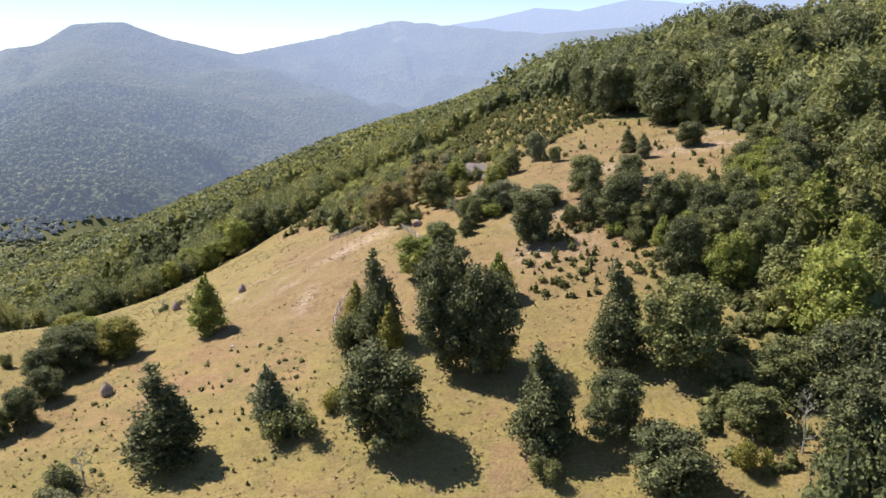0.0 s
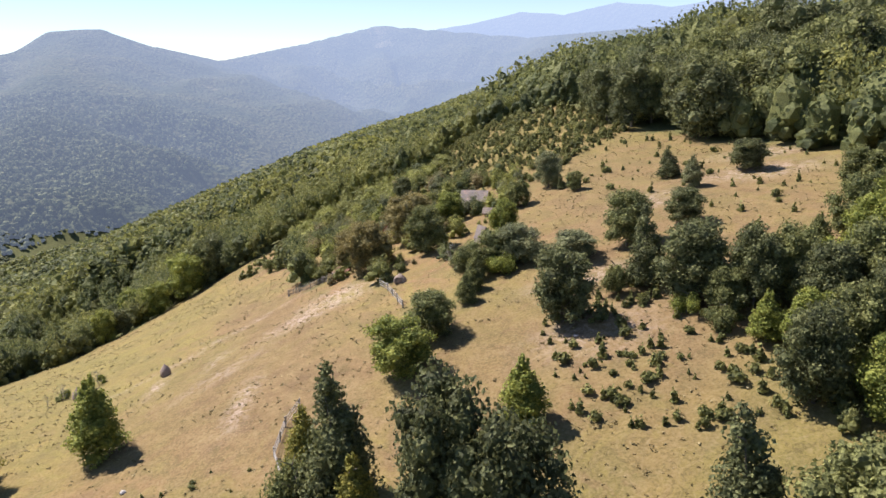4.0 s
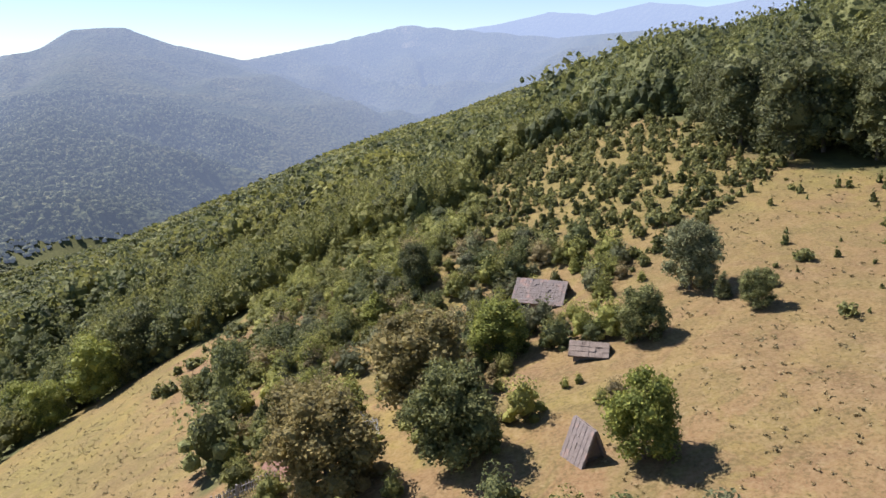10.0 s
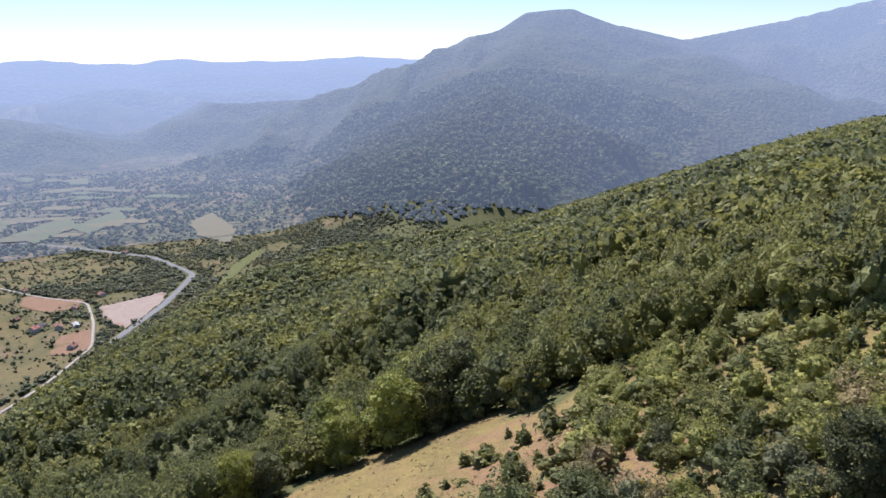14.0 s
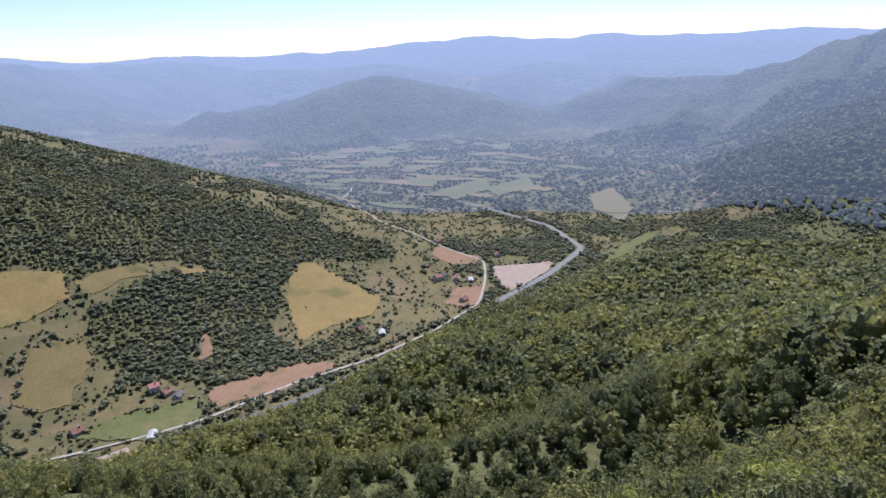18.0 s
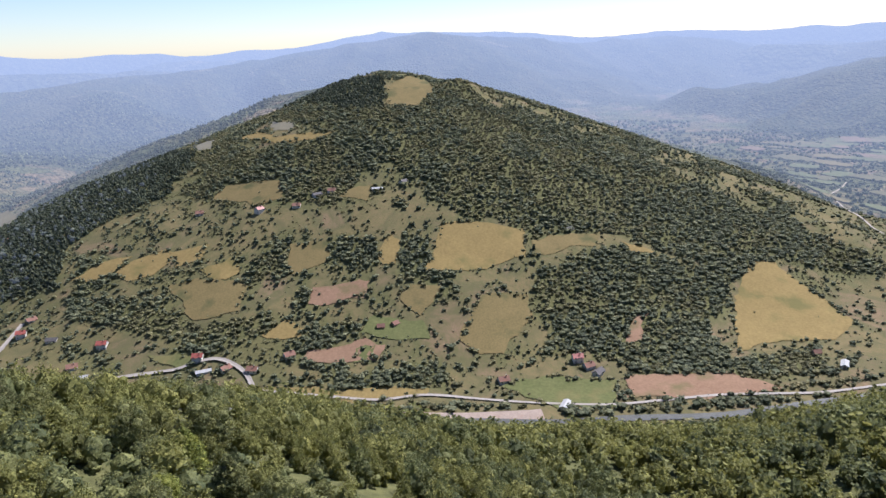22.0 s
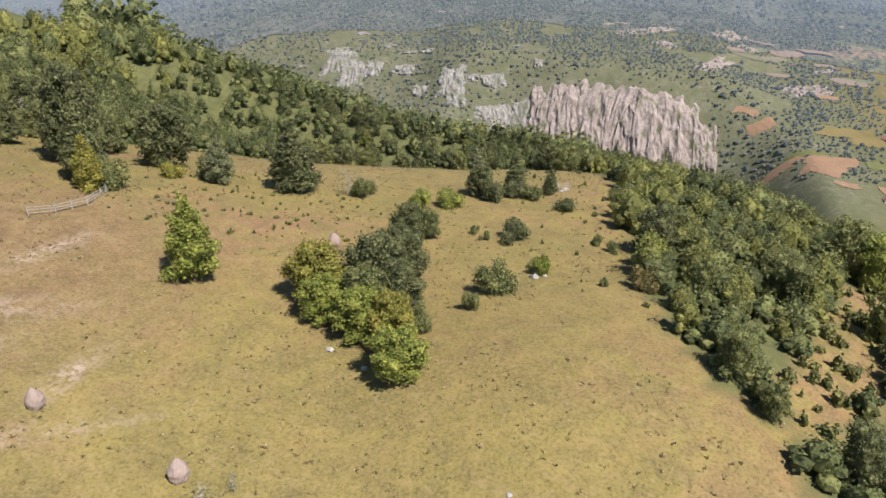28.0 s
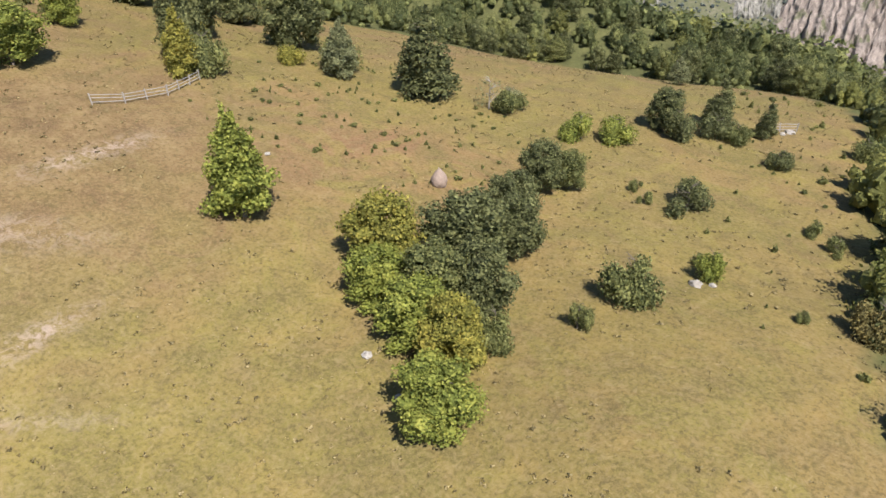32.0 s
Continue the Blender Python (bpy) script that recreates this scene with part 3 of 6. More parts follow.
def hedges(x, y, size, seed):
    """Distance to the hedge between plots, and a number for each plot."""
    ix, iy = np.floor(x / size), np.floor(y / size)
    one, two, plot = np.full(np.shape(x), 1e9), np.full(np.shape(x), 1e9), np.zeros(np.shape(x))
    for dx in (-1, 0, 1):
        for dy in (-1, 0, 1):
            cx, cy = ix + dx, iy + dy
            d = np.hypot((cx + 0.15 + 0.7 * lattice(cx, cy, seed)) * size - x, (cy + 0.15 + 0.7 * lattice(cx, cy, seed + 1)) * size - y)
            two = np.where(d < one, one, np.minimum(two, d))
            plot = np.where(d < one, lattice(cx, cy, seed + 2), plot)
            one = np.minimum(one, d)
    return (two - one) / 2, plot


def home_side(x, y):
    return x > np.interp(y, [q[1] for q in FOOT[1:]], [q[0] for q in FOOT[1:]]) + 6


def valley_cover(x, y, h):
    """Share of the ground across the river that stands under trees, 0 to 1."""
    edge, plot = hedges(x + 9 * fbm(x / 30, y / 30, 2, 71), y + 9 * fbm(x / 30, y / 30, 2, 73), 46.0, 75)
    clump = fbm(x / 17, y / 17, 3, 101)
    share = 0.16 + 0.60 * smooth(0.48, 0.57, clump)
    share = np.where(edge < 2.6, np.maximum(share, 0.62), share)
    share = np.where(plot > 0.84, 0.85, share)
    hill = (y < 420) & (y > -420) & (x > -1000) & (h > -164)
    share = np.where(hill & (h > -85), np.maximum(share, 0.10 + 0.8 * smooth(0.36, 0.46, fbm(x / 45, y / 45, 3, 103))), share)
    share = np.where((h > -140) & ~hill, np.maximum(share, 0.95 * smooth(-142, -125, h)), share)
    share = np.where((y > 470) & (x > -760) & (plot > 0.35), np.maximum(share, 0.88), share)
    share = np.where((h < -162) & (y < 420) & (y > -420), share * 0.5, share)
    return np.where(stands(x, y), 0.97, share)


N = 410
u = np.linspace(-1, 1, N)
WARP = 4700 * (0.065 * u + 0.935 * np.sign(u) * np.abs(u) ** 3)
GX, GY = -60 + WARP, 150 + WARP
gx, gy = np.meshgrid(GX, GY, indexing="ij")
GZ = land(gx, gy)
near_hill = (gx > -140) & (gx < 100) & (gy > -40) & (gy < 270)
GZ = GZ + np.where(near_hill, 0.5 * (fbm(gx / 5, gy / 5, 3, 51) - 0.5), 0)


BRINK = 960.0
turn, reach = np.radians(np.linspace(-180, 180, 1261)), BRINK * (4700 / BRINK) ** np.linspace(0, 1, 125)
ta, tr = np.meshgrid(turn, reach, indexing="ij")
far_x, far_y = -60 - tr * np.sin(ta), 150 + tr * np.cos(ta)
FZ = land(far_x, far_y)


def on_ground(x, y):
    """Height of the ground sheet, or of the mountains' sheet over it."""
    x, y = np.asarray(x, float), np.asarray(y, float)
    far = np.hypot(x + 60, y - 150)
    a, b = (np.arctan2(-60 - x, y - 150) + math.pi) / (2 * math.pi) * 1260, np.log(np.maximum(far, BRINK) / BRINK) / math.log(4700 / BRINK) * 124
    i, j = np.clip(a.astype(int), 0, 1259), np.clip(b.astype(int), 0, 123)
    a, b = a - i, b - j
    z = (FZ[i, j] * (1 - a) + FZ[i + 1, j] * a) * (1 - b) + (FZ[i, j + 1] * (1 - a) + FZ[i + 1, j + 1] * a) * b
    return np.where(far > BRINK, z, near_ground(x, y))


def near_ground(x, y):
    i, j = np.clip(np.searchsorted(GX, x) - 1, 0, N - 2), np.clip(np.searchsorted(GY, y) - 1, 0, N - 2)
    fx, fy = (x - GX[i]) / (GX[i + 1] - GX[i]), (y - GY[j]) / (GY[j + 1] - GY[j])
    return (GZ[i, j] * (1 - fx) + GZ[i + 1, j] * fx) * (1 - fy) + (GZ[i, j + 1] * (1 - fx) + GZ[i + 1, j + 1] * fx) * fy


def zg(x, y):
    return float(on_ground(np.array([x]), np.array([y]))[0])


def mesh_from(name, co, faces, smooth_faces=False):
    """A mesh from arrays of corners and of equal faces."""
    me = bpy.data.meshes.new(name)
    co, faces = np.asarray(co, np.float32), np.asarray(faces, np.int32)
    sides = faces.shape[1]
    me.vertices.add(len(co))
    me.vertices.foreach_set("co", co.ravel())
    me.loops.add(faces.size)
    me.loops.foreach_set("vertex_index", faces.ravel())
    me.polygons.add(len(faces))
    me.polygons.foreach_set("loop_start", np.arange(0, faces.size, sides, dtype=np.int32))
    me.polygons.foreach_set("use_smooth", np.full(len(faces), smooth_faces))
    me.update(calc_edges=True)
    me.validate()
    return me


ids = np.arange(N * N).reshape(N, N)
quads = np.stack([ids[:-1, :-1], ids[1:, :-1], ids[1:, 1:], ids[:-1, 1:]], -1).reshape(-1, 4)
ground_me = mesh_from("ground", np.stack([gx, gy, GZ - 70 * smooth(BRINK - 10, BRINK + 330, np.hypot(gx + 60, gy - 150))], -1).reshape(-1, 3), quads, True)
ground = tagged(new("ground", ground_me), "dry yellow hill meadow above a wooded river valley", "ground", kind="structure")


def open_land(gx, gy, GZ):
    """Shares of pasture and of bare rock."""
    pasture = np.clip(np.where((gx < -380) & (gy > -420), 1.0, 0.0) + smooth(-1000, -850, gy) * (gy < -300) * (1 - smooth(-330, -230, gx)), 0, 1) * ((gy < 900) | (GZ < -130)) * ((gx > -1150) | (GZ < -163)) * (GZ < 40)
    pasture = pasture * ~((gy > 640) & (gx > -650))
    pasture = pasture * ~(home_side(gx, gy) & (gy > -400))
    pasture = pasture * (1 - 0.9 * smooth(0.5, 0.9, valley_cover(gx, gy, GZ)) * (gy > -560))
    return pasture, np.clip(smooth(-1500, -1300, gy) * (1 - smooth(-420, -360, gy)) * smooth(-330, -220, gx), 0, 1)


layers = {
    "meadow": np.where(grassy(gx, gy), 1.0, 0.0),
    "pale": np.clip(blob(gx, gy, -15, 139, 6, 5) + blob(gx, gy, -19, 135, 7, 2.5, 0.6) + 0.7 * blob(gx, gy, 17, 105, 7, 4) + blob(gx, gy, -22.6, 110, 7, 1.0, 1.62)
                    + blob(gx, gy, -38.3, 125.5, 4.5, 0.8, 1.62) + 0.7 * blob(gx, gy, -30.5, 128.5, 4, 1.2, 1.5) + blob(gx, gy, 55, 150, 10, 5) + blob(gx, gy, 62, 164, 9, 4)
                    + 0.7 * blob(gx, gy, -33, 140, 20, 1.0, 0.75) + 0.9 * blob(gx, gy, 35, 143, 5, 4) + blob(gx, gy, 18, 118, 6, 2) + 0.6 * blob(gx, gy, -28, 122, 7, 2, 0.8), 0, 1),
    "dry": np.clip(blob(gx, gy, -24, 115, 15, 24) + blob(gx, gy, -30, 150, 7, 26, 0.5) + 0.7 * blob(gx, gy, 35, 150, 30, 38) + 0.6 * blob(gx, gy, -4, 105, 14, 12) + 0.75 * blob(gx, gy, 22, 104, 18, 20), 0, 1),
    "lush": np.clip(blob(gx, gy, -66, 158, 18, 34, 0.3) + 0.7 * blob(gx, gy, -62, 128, 20, 14) + blob(gx, gy, -30, 71, 26, 9) + blob(gx, gy, -10, 138, 9, 4) + 0.9 * blob(gx, gy, 24, 215, 22, 36) + blob(gx, gy, 30, 75, 14, 20)
                    + blob(gx, gy, -52, 185, 12, 26, 0.4) + 0.8 * blob(gx, gy, -47, 112, 5, 12, 0.4) + 0.9 * blob(gx, gy, -72, 104, 20, 34) + 0.7 * blob(gx, gy, -50, 50, 24, 18), 0, 1) * 0.85,
}
layers["pasture"], layers["rock"] = open_land(gx, gy, GZ)
for name, values in layers.items():
    ground_me.attributes.new(name, "FLOAT", "POINT").data.foreach_set("value", values.astype(np.float32).ravel())
ground_me.materials.append(GROUND)
# the distance: the wooded mountains all round, as a sheet lying on the ground, with painted haze
fid = np.arange(FZ.size).reshape(FZ.shape)
far_me = mesh_from("backdrop", np.stack([far_x, far_y, FZ + 0.2], -1).reshape(-1, 3), np.stack([fid[:-1, :-1], fid[:-1, 1:], fid[1:, 1:], fid[1:, :-1]], -1).reshape(-1, 4)[:, ::-1], True)
for name, values in zip(("pasture", "rock"), open_land(far_x, far_y, FZ)):
    far_me.attributes.new(name, "FLOAT", "POINT").data.foreach_set("value", values.astype(np.float32).ravel())
far_me.materials.append(HAZED_MOUNTAINS)
tagged(new("backdrop", far_me), "wooded mountains round the valley, blue from painted haze", "mountains", kind="structure")

# ranges behind everything: heading to the left of +y in degrees, height of the crest
CRESTS = [(-180, 168), (-160, 120), (-120, 160), (-60, 330), (-24, 410), (-20, 380), (-16, 415), (-12, 360), (-8.5, 395), (-4, 330), (4, 230), (15, 150), (26, 90),
          (33, 77), (40, 107), (47, 95), (53, 128), (58, 112), (65, 129), (72, 75), (79, 52), (86, 62), (93, 49), (101, 95), (109, 123), (115, 60), (122, 20),
          (127, 38), (132, 30), (137, 60), (143, 20), (149, -15), (158, 60), (166, 120), (173, 180), (180, 168)]
ring = np.linspace(-180, 180, 1441)
top = np.interp(ring, [c[0] for c in CRESTS], [c[1] for c in CRESTS])


def far_range(base, crest, material, seed, label):
    """A mountain range all round at one distance, its slope broken by folds."""
    co = []
    for k, (out, share) in enumerate(((base, 0.0), (base + 80, 0.35), (base + 170, 0.62), (base + 270, 0.86), (base + 370, 1.0), (base + 430, 0.97))):
        h = -260 + share * (crest + 260) + (0 if k in (0, 4) else 30 * (fbm(ring / 1.6 + 9 * k, ring * 0 + k, 3, seed) - 0.5))
        a = np.radians(ring)
        co.append(np.stack([-60 - out * np.sin(a), 150 + out * np.cos(a), h], -1))
    co = np.array(co)
    rid = np.arange(co.shape[0] * co.shape[1]).reshape(co.shape[:2])
    faces = np.stack([rid[:-1, :-1], rid[:-1, 1:], rid[1:, 1:], rid[1:, :-1]], -1).reshape(-1, 4)
    me = mesh_from("backdrop", co.reshape(-1, 3), faces, True)
    me.materials.append(material)
    return tagged(new("backdrop", me), label, "mountains", kind="structure")


# the blue of these ranges is haze, painted as a glow of the material
far_range(4250, top + 44 * (fbm(ring / 3.0, ring * 0, 5, 71) - 0.5), HAZED_RANGES, 73, "mountain ranges along the horizon, pale blue from painted haze")
far_range(3760, np.where((ring > 20) & (ring < 152), 0.55 * top - 38, -200) + 130 * (fbm(ring / 6.5, ring * 0, 5, 75) - 0.5), HAZED_RANGES, 77, "ridges before the farthest mountains, blue from painted haze")
far_range(3150, np.where((ring > 24) & (ring < 150), 0.25 * top - 70, -240) + 150 * (fbm(ring / 8.0, ring * 0, 5, 79) - 0.5), HAZED_RANGES, 81, "wooded ridges behind the valley, blue from painted haze")


# ---- fields, roads, river ----
def part(name, bm_or_mesh, material, parent=None, label=""):
    me = bm_or_mesh
    if isinstance(me, bmesh.types.BMesh):
        me = bpy.data.meshes.new(name)
        bm_or_mesh.to_mesh(me)
        bm_or_mesh.free()
    if material and not me.materials:
        me.materials.append(material)
    ob = new(name, me)
    ob.parent = parent
    if label:
        ob["label"] = label
    return ob


FIELDS = []


def field(tone, label, *corners):
    """A field laid on the ground, with a slightly wavering edge."""
    FIELDS.append(list(corners))
    bm = bmesh.new()
    bm.faces.new([bm.verts.new((x, y, 0)) for x, y in corners])
    bmesh.ops.triangulate(bm, faces=bm.faces[:])
    for _ in range(6):
        long = [e for e in bm.edges if e.calc_length() > 8]
        if not long:
            break
        bmesh.ops.subdivide_edges(bm, edges=long, cuts=1)
        bmesh.ops.triangulate(bm, faces=bm.faces[:])
    for v in bm.verts:
        if v.is_boundary:
            v.co.x += 5 * noise.noise((v.co.x / 16, v.co.y / 16, 1)) + 2.5 * noise.noise((v.co.x / 5, v.co.y / 5, 2))
            v.co.y += 5 * noise.noise((v.co.x / 16, v.co.y / 16, 8)) + 2.5 * noise.noise((v.co.x / 5, v.co.y / 5, 9))
        v.co.z = zg(v.co.x, v.co.y) + (0.5 if math.hypot(v.co.x + 60, v.co.y - 150) < BRINK else 2.2)
    bm.normal_update()
    for f in bm.faces:
        if f.normal.z < 0:
            f.normal_flip()
    # far fields take the copies that have haze painted in
    tones = FIELD_TONES if math.hypot(corners[0][0] + 60, corners[0][1] - 150) < 860 else HAZED_TONES
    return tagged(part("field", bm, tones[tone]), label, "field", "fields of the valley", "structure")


field("mown", "long mown strip beside the pine wood", (-534, -284), (-557, -265), (-561, -239), (-534, -248), (-528, -264))
field("mown", "yellow hay field on the spur", (-537, -245), (-562, -224), (-568, -203), (-561, -196), (-534, -200), (-528, -218))
field("olive", "wide sloping pasture above the copse", (-519, -176), (-529, -161), (-529, -109), (-515, -106), (-496, -100), (-483, -131), (-511, -162))
field("mown", "small hay field between hedges", (-568, -203), (-573, -171), (-553, -169), (-544, -182))
field("mown", "yellow meadow beside a round copse", (-540, -159), (-557, -138), (-547, -123), (-531, -124), (-529, -141))
field("olive", "upper pasture below the hamlet", (-652, -212), (-678, -208), (-674, -147), (-640, -128), (-634, -154))
field("mown", "long yellow field high on the hill", (-796, -265), (-802, -241), (-766, -197), (-765, -160), (-764, -125), (-748, -141), (-749, -189))
field("mown", "narrow yellow field near the hilltop", (-834, -242), (-807, -192), (-778, -184), (-794, -214))
field("mown", "small bright field at the wood's edge", (-832, -347), (-826, -314), (-777, -286), (-777, -307))
field("olive", "bare grassy hilltop beside the wood", (-842, -92), (-901, -108), (-956, -98), (-943, -69), (-910, -53), (-853, -56))
field("olive", "orchard plot beside the upper houses", (-644, -73), (-667, -67), (-673, -49), (-646, -47))
field("olive", "orchard with rows of small trees", (-577, -92), (-583, -72), (-589, -61), (-566, -54), (-544, -73), (-554, -86))
field("tan", "brown stubble field on the slope", (-515, -52), (-532, -51), (-551, -8), (-534, -10), (-520, -29))
field("mown", "hay field with two haycocks", (-476, -70), (-497, -60), (-492, -42), (-483, -40), (-475, -58))
field("tan", "dry brown field above the tree row", (-470, -32), (-487, 6), (-489, 24), (-471, 19), (-457, -27))
field("green", "small green vegetable plot", (-477, 4), (-484, 14), (-471, 19), (-465, 8))
field("mown", "narrow mown field at the wood's edge", (-568, -9), (-591, -15), (-609, -10), (-602, -1), (-570, 3))
field("olive", "rough pasture with scattered bushes", (-535, 17), (-551, 20), (-561, 46), (-547, 46), (-523, 36))
field("green", "sloping green pasture with a lone barn", (-494, 0), (-516, 4), (-518, 38), (-501, 50), (-494, 26))
field("mown", "low yellow meadow by the river road", (-436, -24), (-440, 9), (-456, 62), (-448, 64), (-427, 21), (-421, -60))
field("green", "grass plot among the village houses", (-446, -145), (-454, -121), (-446, -97), (-436, -114))
field("mown", "large mown hay field, yellow, with haycocks", (-632, 28), (-644, 52), (-655, 96), (-618, 102), (-596, 79), (-584, 65), (-570, 29))
field("olive", "ploughed plot beside a hay field", (-641, 103), (-667, 132), (-680, 162), (-658, 155), (-623, 112))
field("mown", "small clearing in the wood", (-682, 182), (-682, 197), (-675, 212), (-664, 188))
field("mown", "rounded yellow meadow with lone bushes", (-679, 282), (-713, 301), (-717, 318), (-699, 324), (-671, 342), (-627, 361), (-590, 338), (-578, 296), (-550, 265), (-613, 269))
field("tan", "bare triangular clearing in the wood", (-541, 187), (-581, 192), (-585, 203), (-551, 199))
field("tan", "long dry field beside the road", (-504, 189), (-519, 258), (-503, 289), (-482, 245), (-470, 188))
field("green", "green river meadow by the farm", (-470, 109), (-488, 136), (-492, 182), (-459, 185), (-450, 147))
field("olive", "sloping pasture with scattered bushes", (-509, 73), (-558, 78), (-574, 110), (-548, 118), (-504, 103), (-499, 86))
field("mown", "bright dry field on the valley side", (-923, 796), (-955, 862), (-811, 792), (-762, 738), (-839, 744))
field("green", "green field on the slope above the bend", (-618, 600), (-664, 655), (-707, 735), (-682, 733), (-652, 671), (-608, 597))
field("tan", "brown field beside the upper village", (-733, 453), (-764, 474), (-705, 502), (-679, 482), (-699, 458))
field("tan", "reddish plot beside the river road", (-585, 408), (-623, 435), (-614, 458), (-576, 441), (-567, 419))
field("mown", "low yellow meadow below the home wood", (-484, 372), (-512, 440), (-520, 490), (-496, 462), (-474, 396))
field("mown", "small field above the gravel bank", (-610, 595), (-610, 640), (-598, 624), (-596, 588))
field("green", "distant pale green valley field", (-1208, 603), (-1211, 670), (-1136, 628), (-1156, 585))
field("green", "distant valley pasture between tree rows", (-1086, 618), (-1152, 731), (-1052, 692), (-994, 598))
field("green", "distant river meadow in the valley", (-1056, 683), (-1119, 800), (-1044, 768), (-986, 668))
field("green", "square green field beside the main road", (-367, -367), (-442, -415), (-460, -402), (-383, -345))
field("green", "dark green field beyond the road", (-473, -454), (-560, -469), (-543, -436), (-463, -417))
field("green", "green plot between the road and houses", (-326, -375), (-395, -431), (-399, -415), (-344, -365))
field("tan", "brown terraced field below the hills", (-217, -506), (-260, -510), (-235, -463), (-212, -484))
field("tan", "reddish dry field on the terrace", (-269, -462), (-326, -504), (-327, -474), (-270, -447))
field("tan", "long brown terrace on the slope", (-365, -608), (-464, -628), (-444, -603), (-363, -585))
field("tan", "upper brown terrace near the crags", (-409, -819), (-451, -768), (-448, -700), (-419, -730))
field("olive", "terraced pasture with hedges", (-324, -634), (-364, -645), (-353, -614), (-318, -616))
field("tan", "ochre field above the town", (-315, -544), (-371, -570), (-385, -535), (-325, -519))
field("olive", "small hedged field on the hillside", (-358, -695), (-410, -707), (-406, -656), (-349, -645))
field("tan", "brown plot among the hillside hedges", (-422, -697), (-452, -691), (-453, -657), (-414, -658))
field("tan", "wide brown field above the town", (-413, -599), (-472, -613), (-473, -584), (-407, -571))
field("mown", "yellow field beside the gorge road", (-688, -567), (-767, -567), (-716, -529), (-681, -547))
field("tan", "terraced brown field under the crags", (-372, -770), (-424, -784), (-429, -816), (-394, -809))
field("tan", "dry terrace among hedges", (-411, -728), (-467, -740), (-472, -769), (-433, -763))
field("tan", "brown field on the hillside terrace", (-341, -671), (-391, -688), (-395, -714), (-361, -707))
field("tan", "long dry terrace below the wood", (-311, -616), (-356, -627), (-355, -639), (-324, -634))
field("tan", "wide brown field above the houses", (-366, -596), (-470, -609), (-472, -624), (-380, -614))
field("olive", "hedged green terrace", (-259, -556), (-356, -572), (-357, -589), (-271, -576))
field("tan", "bare brown plot beside the hedge", (-214, -501), (-259, -497), (-263, -524), (-224, -517))
field("tan", "reddish field among hedges", (-350, -500), (-391, -509), (-393, -526), (-365, -519))
field("olive", "grassy plot near the gorge", (-236, -564), (-291, -578), (-292, -597), (-249, -589))
field("tan", "dry field above the cliff", (-160, -597), (-189, -595), (-186, -602), (-167, -601))
field("green", "green meadow beside the main road", (-405, -420), (-466, -431), (-481, -463), (-435, -459))
field("green", "green roadside pasture", (-369, -376), (-430, -373), (-434, -388), (-382, -389))
field("mown", "yellow field at the wood", (-716, -601), (-711, -516), (-782, -604), (-770, -653))
field("tan", "small brown terrace", (-427, -569), (-483, -573), (-484, -585), (-441, -583))


def ribbon(name, points, width, material, label, category, lift=0.7, kind="structure"):
    pts = np.array(points, float)
    seg = np.r_[0, np.cumsum(np.hypot(*np.diff(pts, axis=0).T))]
    s = np.linspace(0, seg[-1], int(seg[-1] / 6) + 2)
    line = np.stack([np.interp(s, seg, pts[:, 0]), np.interp(s, seg, pts[:, 1])], -1)
    for _ in range(3):
        line[1:-1] = (line[:-2] + line[1:-1] + line[2:]) / 3
    way = np.gradient(line, axis=0)
    way /= np.linalg.norm(way, axis=1)[:, None]
    side = np.stack([-way[:, 1], way[:, 0]], -1)
    wide = width * (0.85 + 0.3 * fbm(s / 30, s * 0, 2, 5))
    rails = [line + side * (wide * k)[:, None] for k in (-0.5, 0.0, 0.5)]
    middle = on_ground(line[:, 0], line[:, 1])
    co = np.stack([np.c_[r, np.maximum(on_ground(r[:, 0], r[:, 1]), middle) + lift] for r in rails])
    rid = np.arange(co.shape[0] * co.shape[1]).reshape(co.shape[:2])
    faces = np.stack([rid[:-1, :-1], rid[:-1, 1:], rid[1:, 1:], rid[1:, :-1]], -1).reshape(-1, 4)[:, ::-1]
    me = mesh_from(name, co.reshape(-1, 3), faces)
    me.materials.append(material)
    ROUTES.append((line, width))
    return tagged(new(name, me), label, category, kind=kind)


ROUTES = []
r_field = random.Random(61)
for k in range(150):
    fx, fy = r_field.uniform(-1650, -620), r_field.uniform(400, 960)
    if -560 > fx * 0.5 - 60 and ground_z(fx, fy) < -140:
        a, b, turn = r_field.uniform(14, 38), r_field.uniform(8, 20), r_field.uniform(0.3, 1.2)
        ux, uy = math.cos(turn), math.sin(turn)
        field(r_field.choice(("green", "green", "olive", "olive", "mown", "mown", "tan")), "distant valley field between hedges",
              *[(fx + p * a * ux - q * b * uy, fy + p * a * uy + q * b * ux) for p, q in ((-1, -1), (0.2, -1.15), (1, -0.8), (1.1, 0.3), (0.7, 1), (-0.4, 1.1), (-1.1, 0.7))])
for k in range(64):
    fx, fy = r_field.uniform(-620, -170), r_field.uniform(-830, -440)
    if not any(inside(np.array([fx]), np.array([fy]), poly)[0] for poly in FIELDS) and ground_z(fx, fy) > -166:
        a, b, turn = r_field.uniform(9, 24), r_field.uniform(4, 8.5), r_field.uniform(-0.15, 0.35)
        ux, uy = math.cos(turn), math.sin(turn)
        field(r_field.choice(("tan", "tan", "tan", "mown", "olive", "green")), "narrow terraced field among hedges on the hillside",
              *[(fx + p * a * ux - q * b * uy, fy + p * a * uy + q * b * ux) for p, q in ((-1, -1), (0.1, -1.1), (1, -0.8), (1.05, 0.4), (0.6, 1), (-0.5, 0.9), (-1.1, 0.5))])
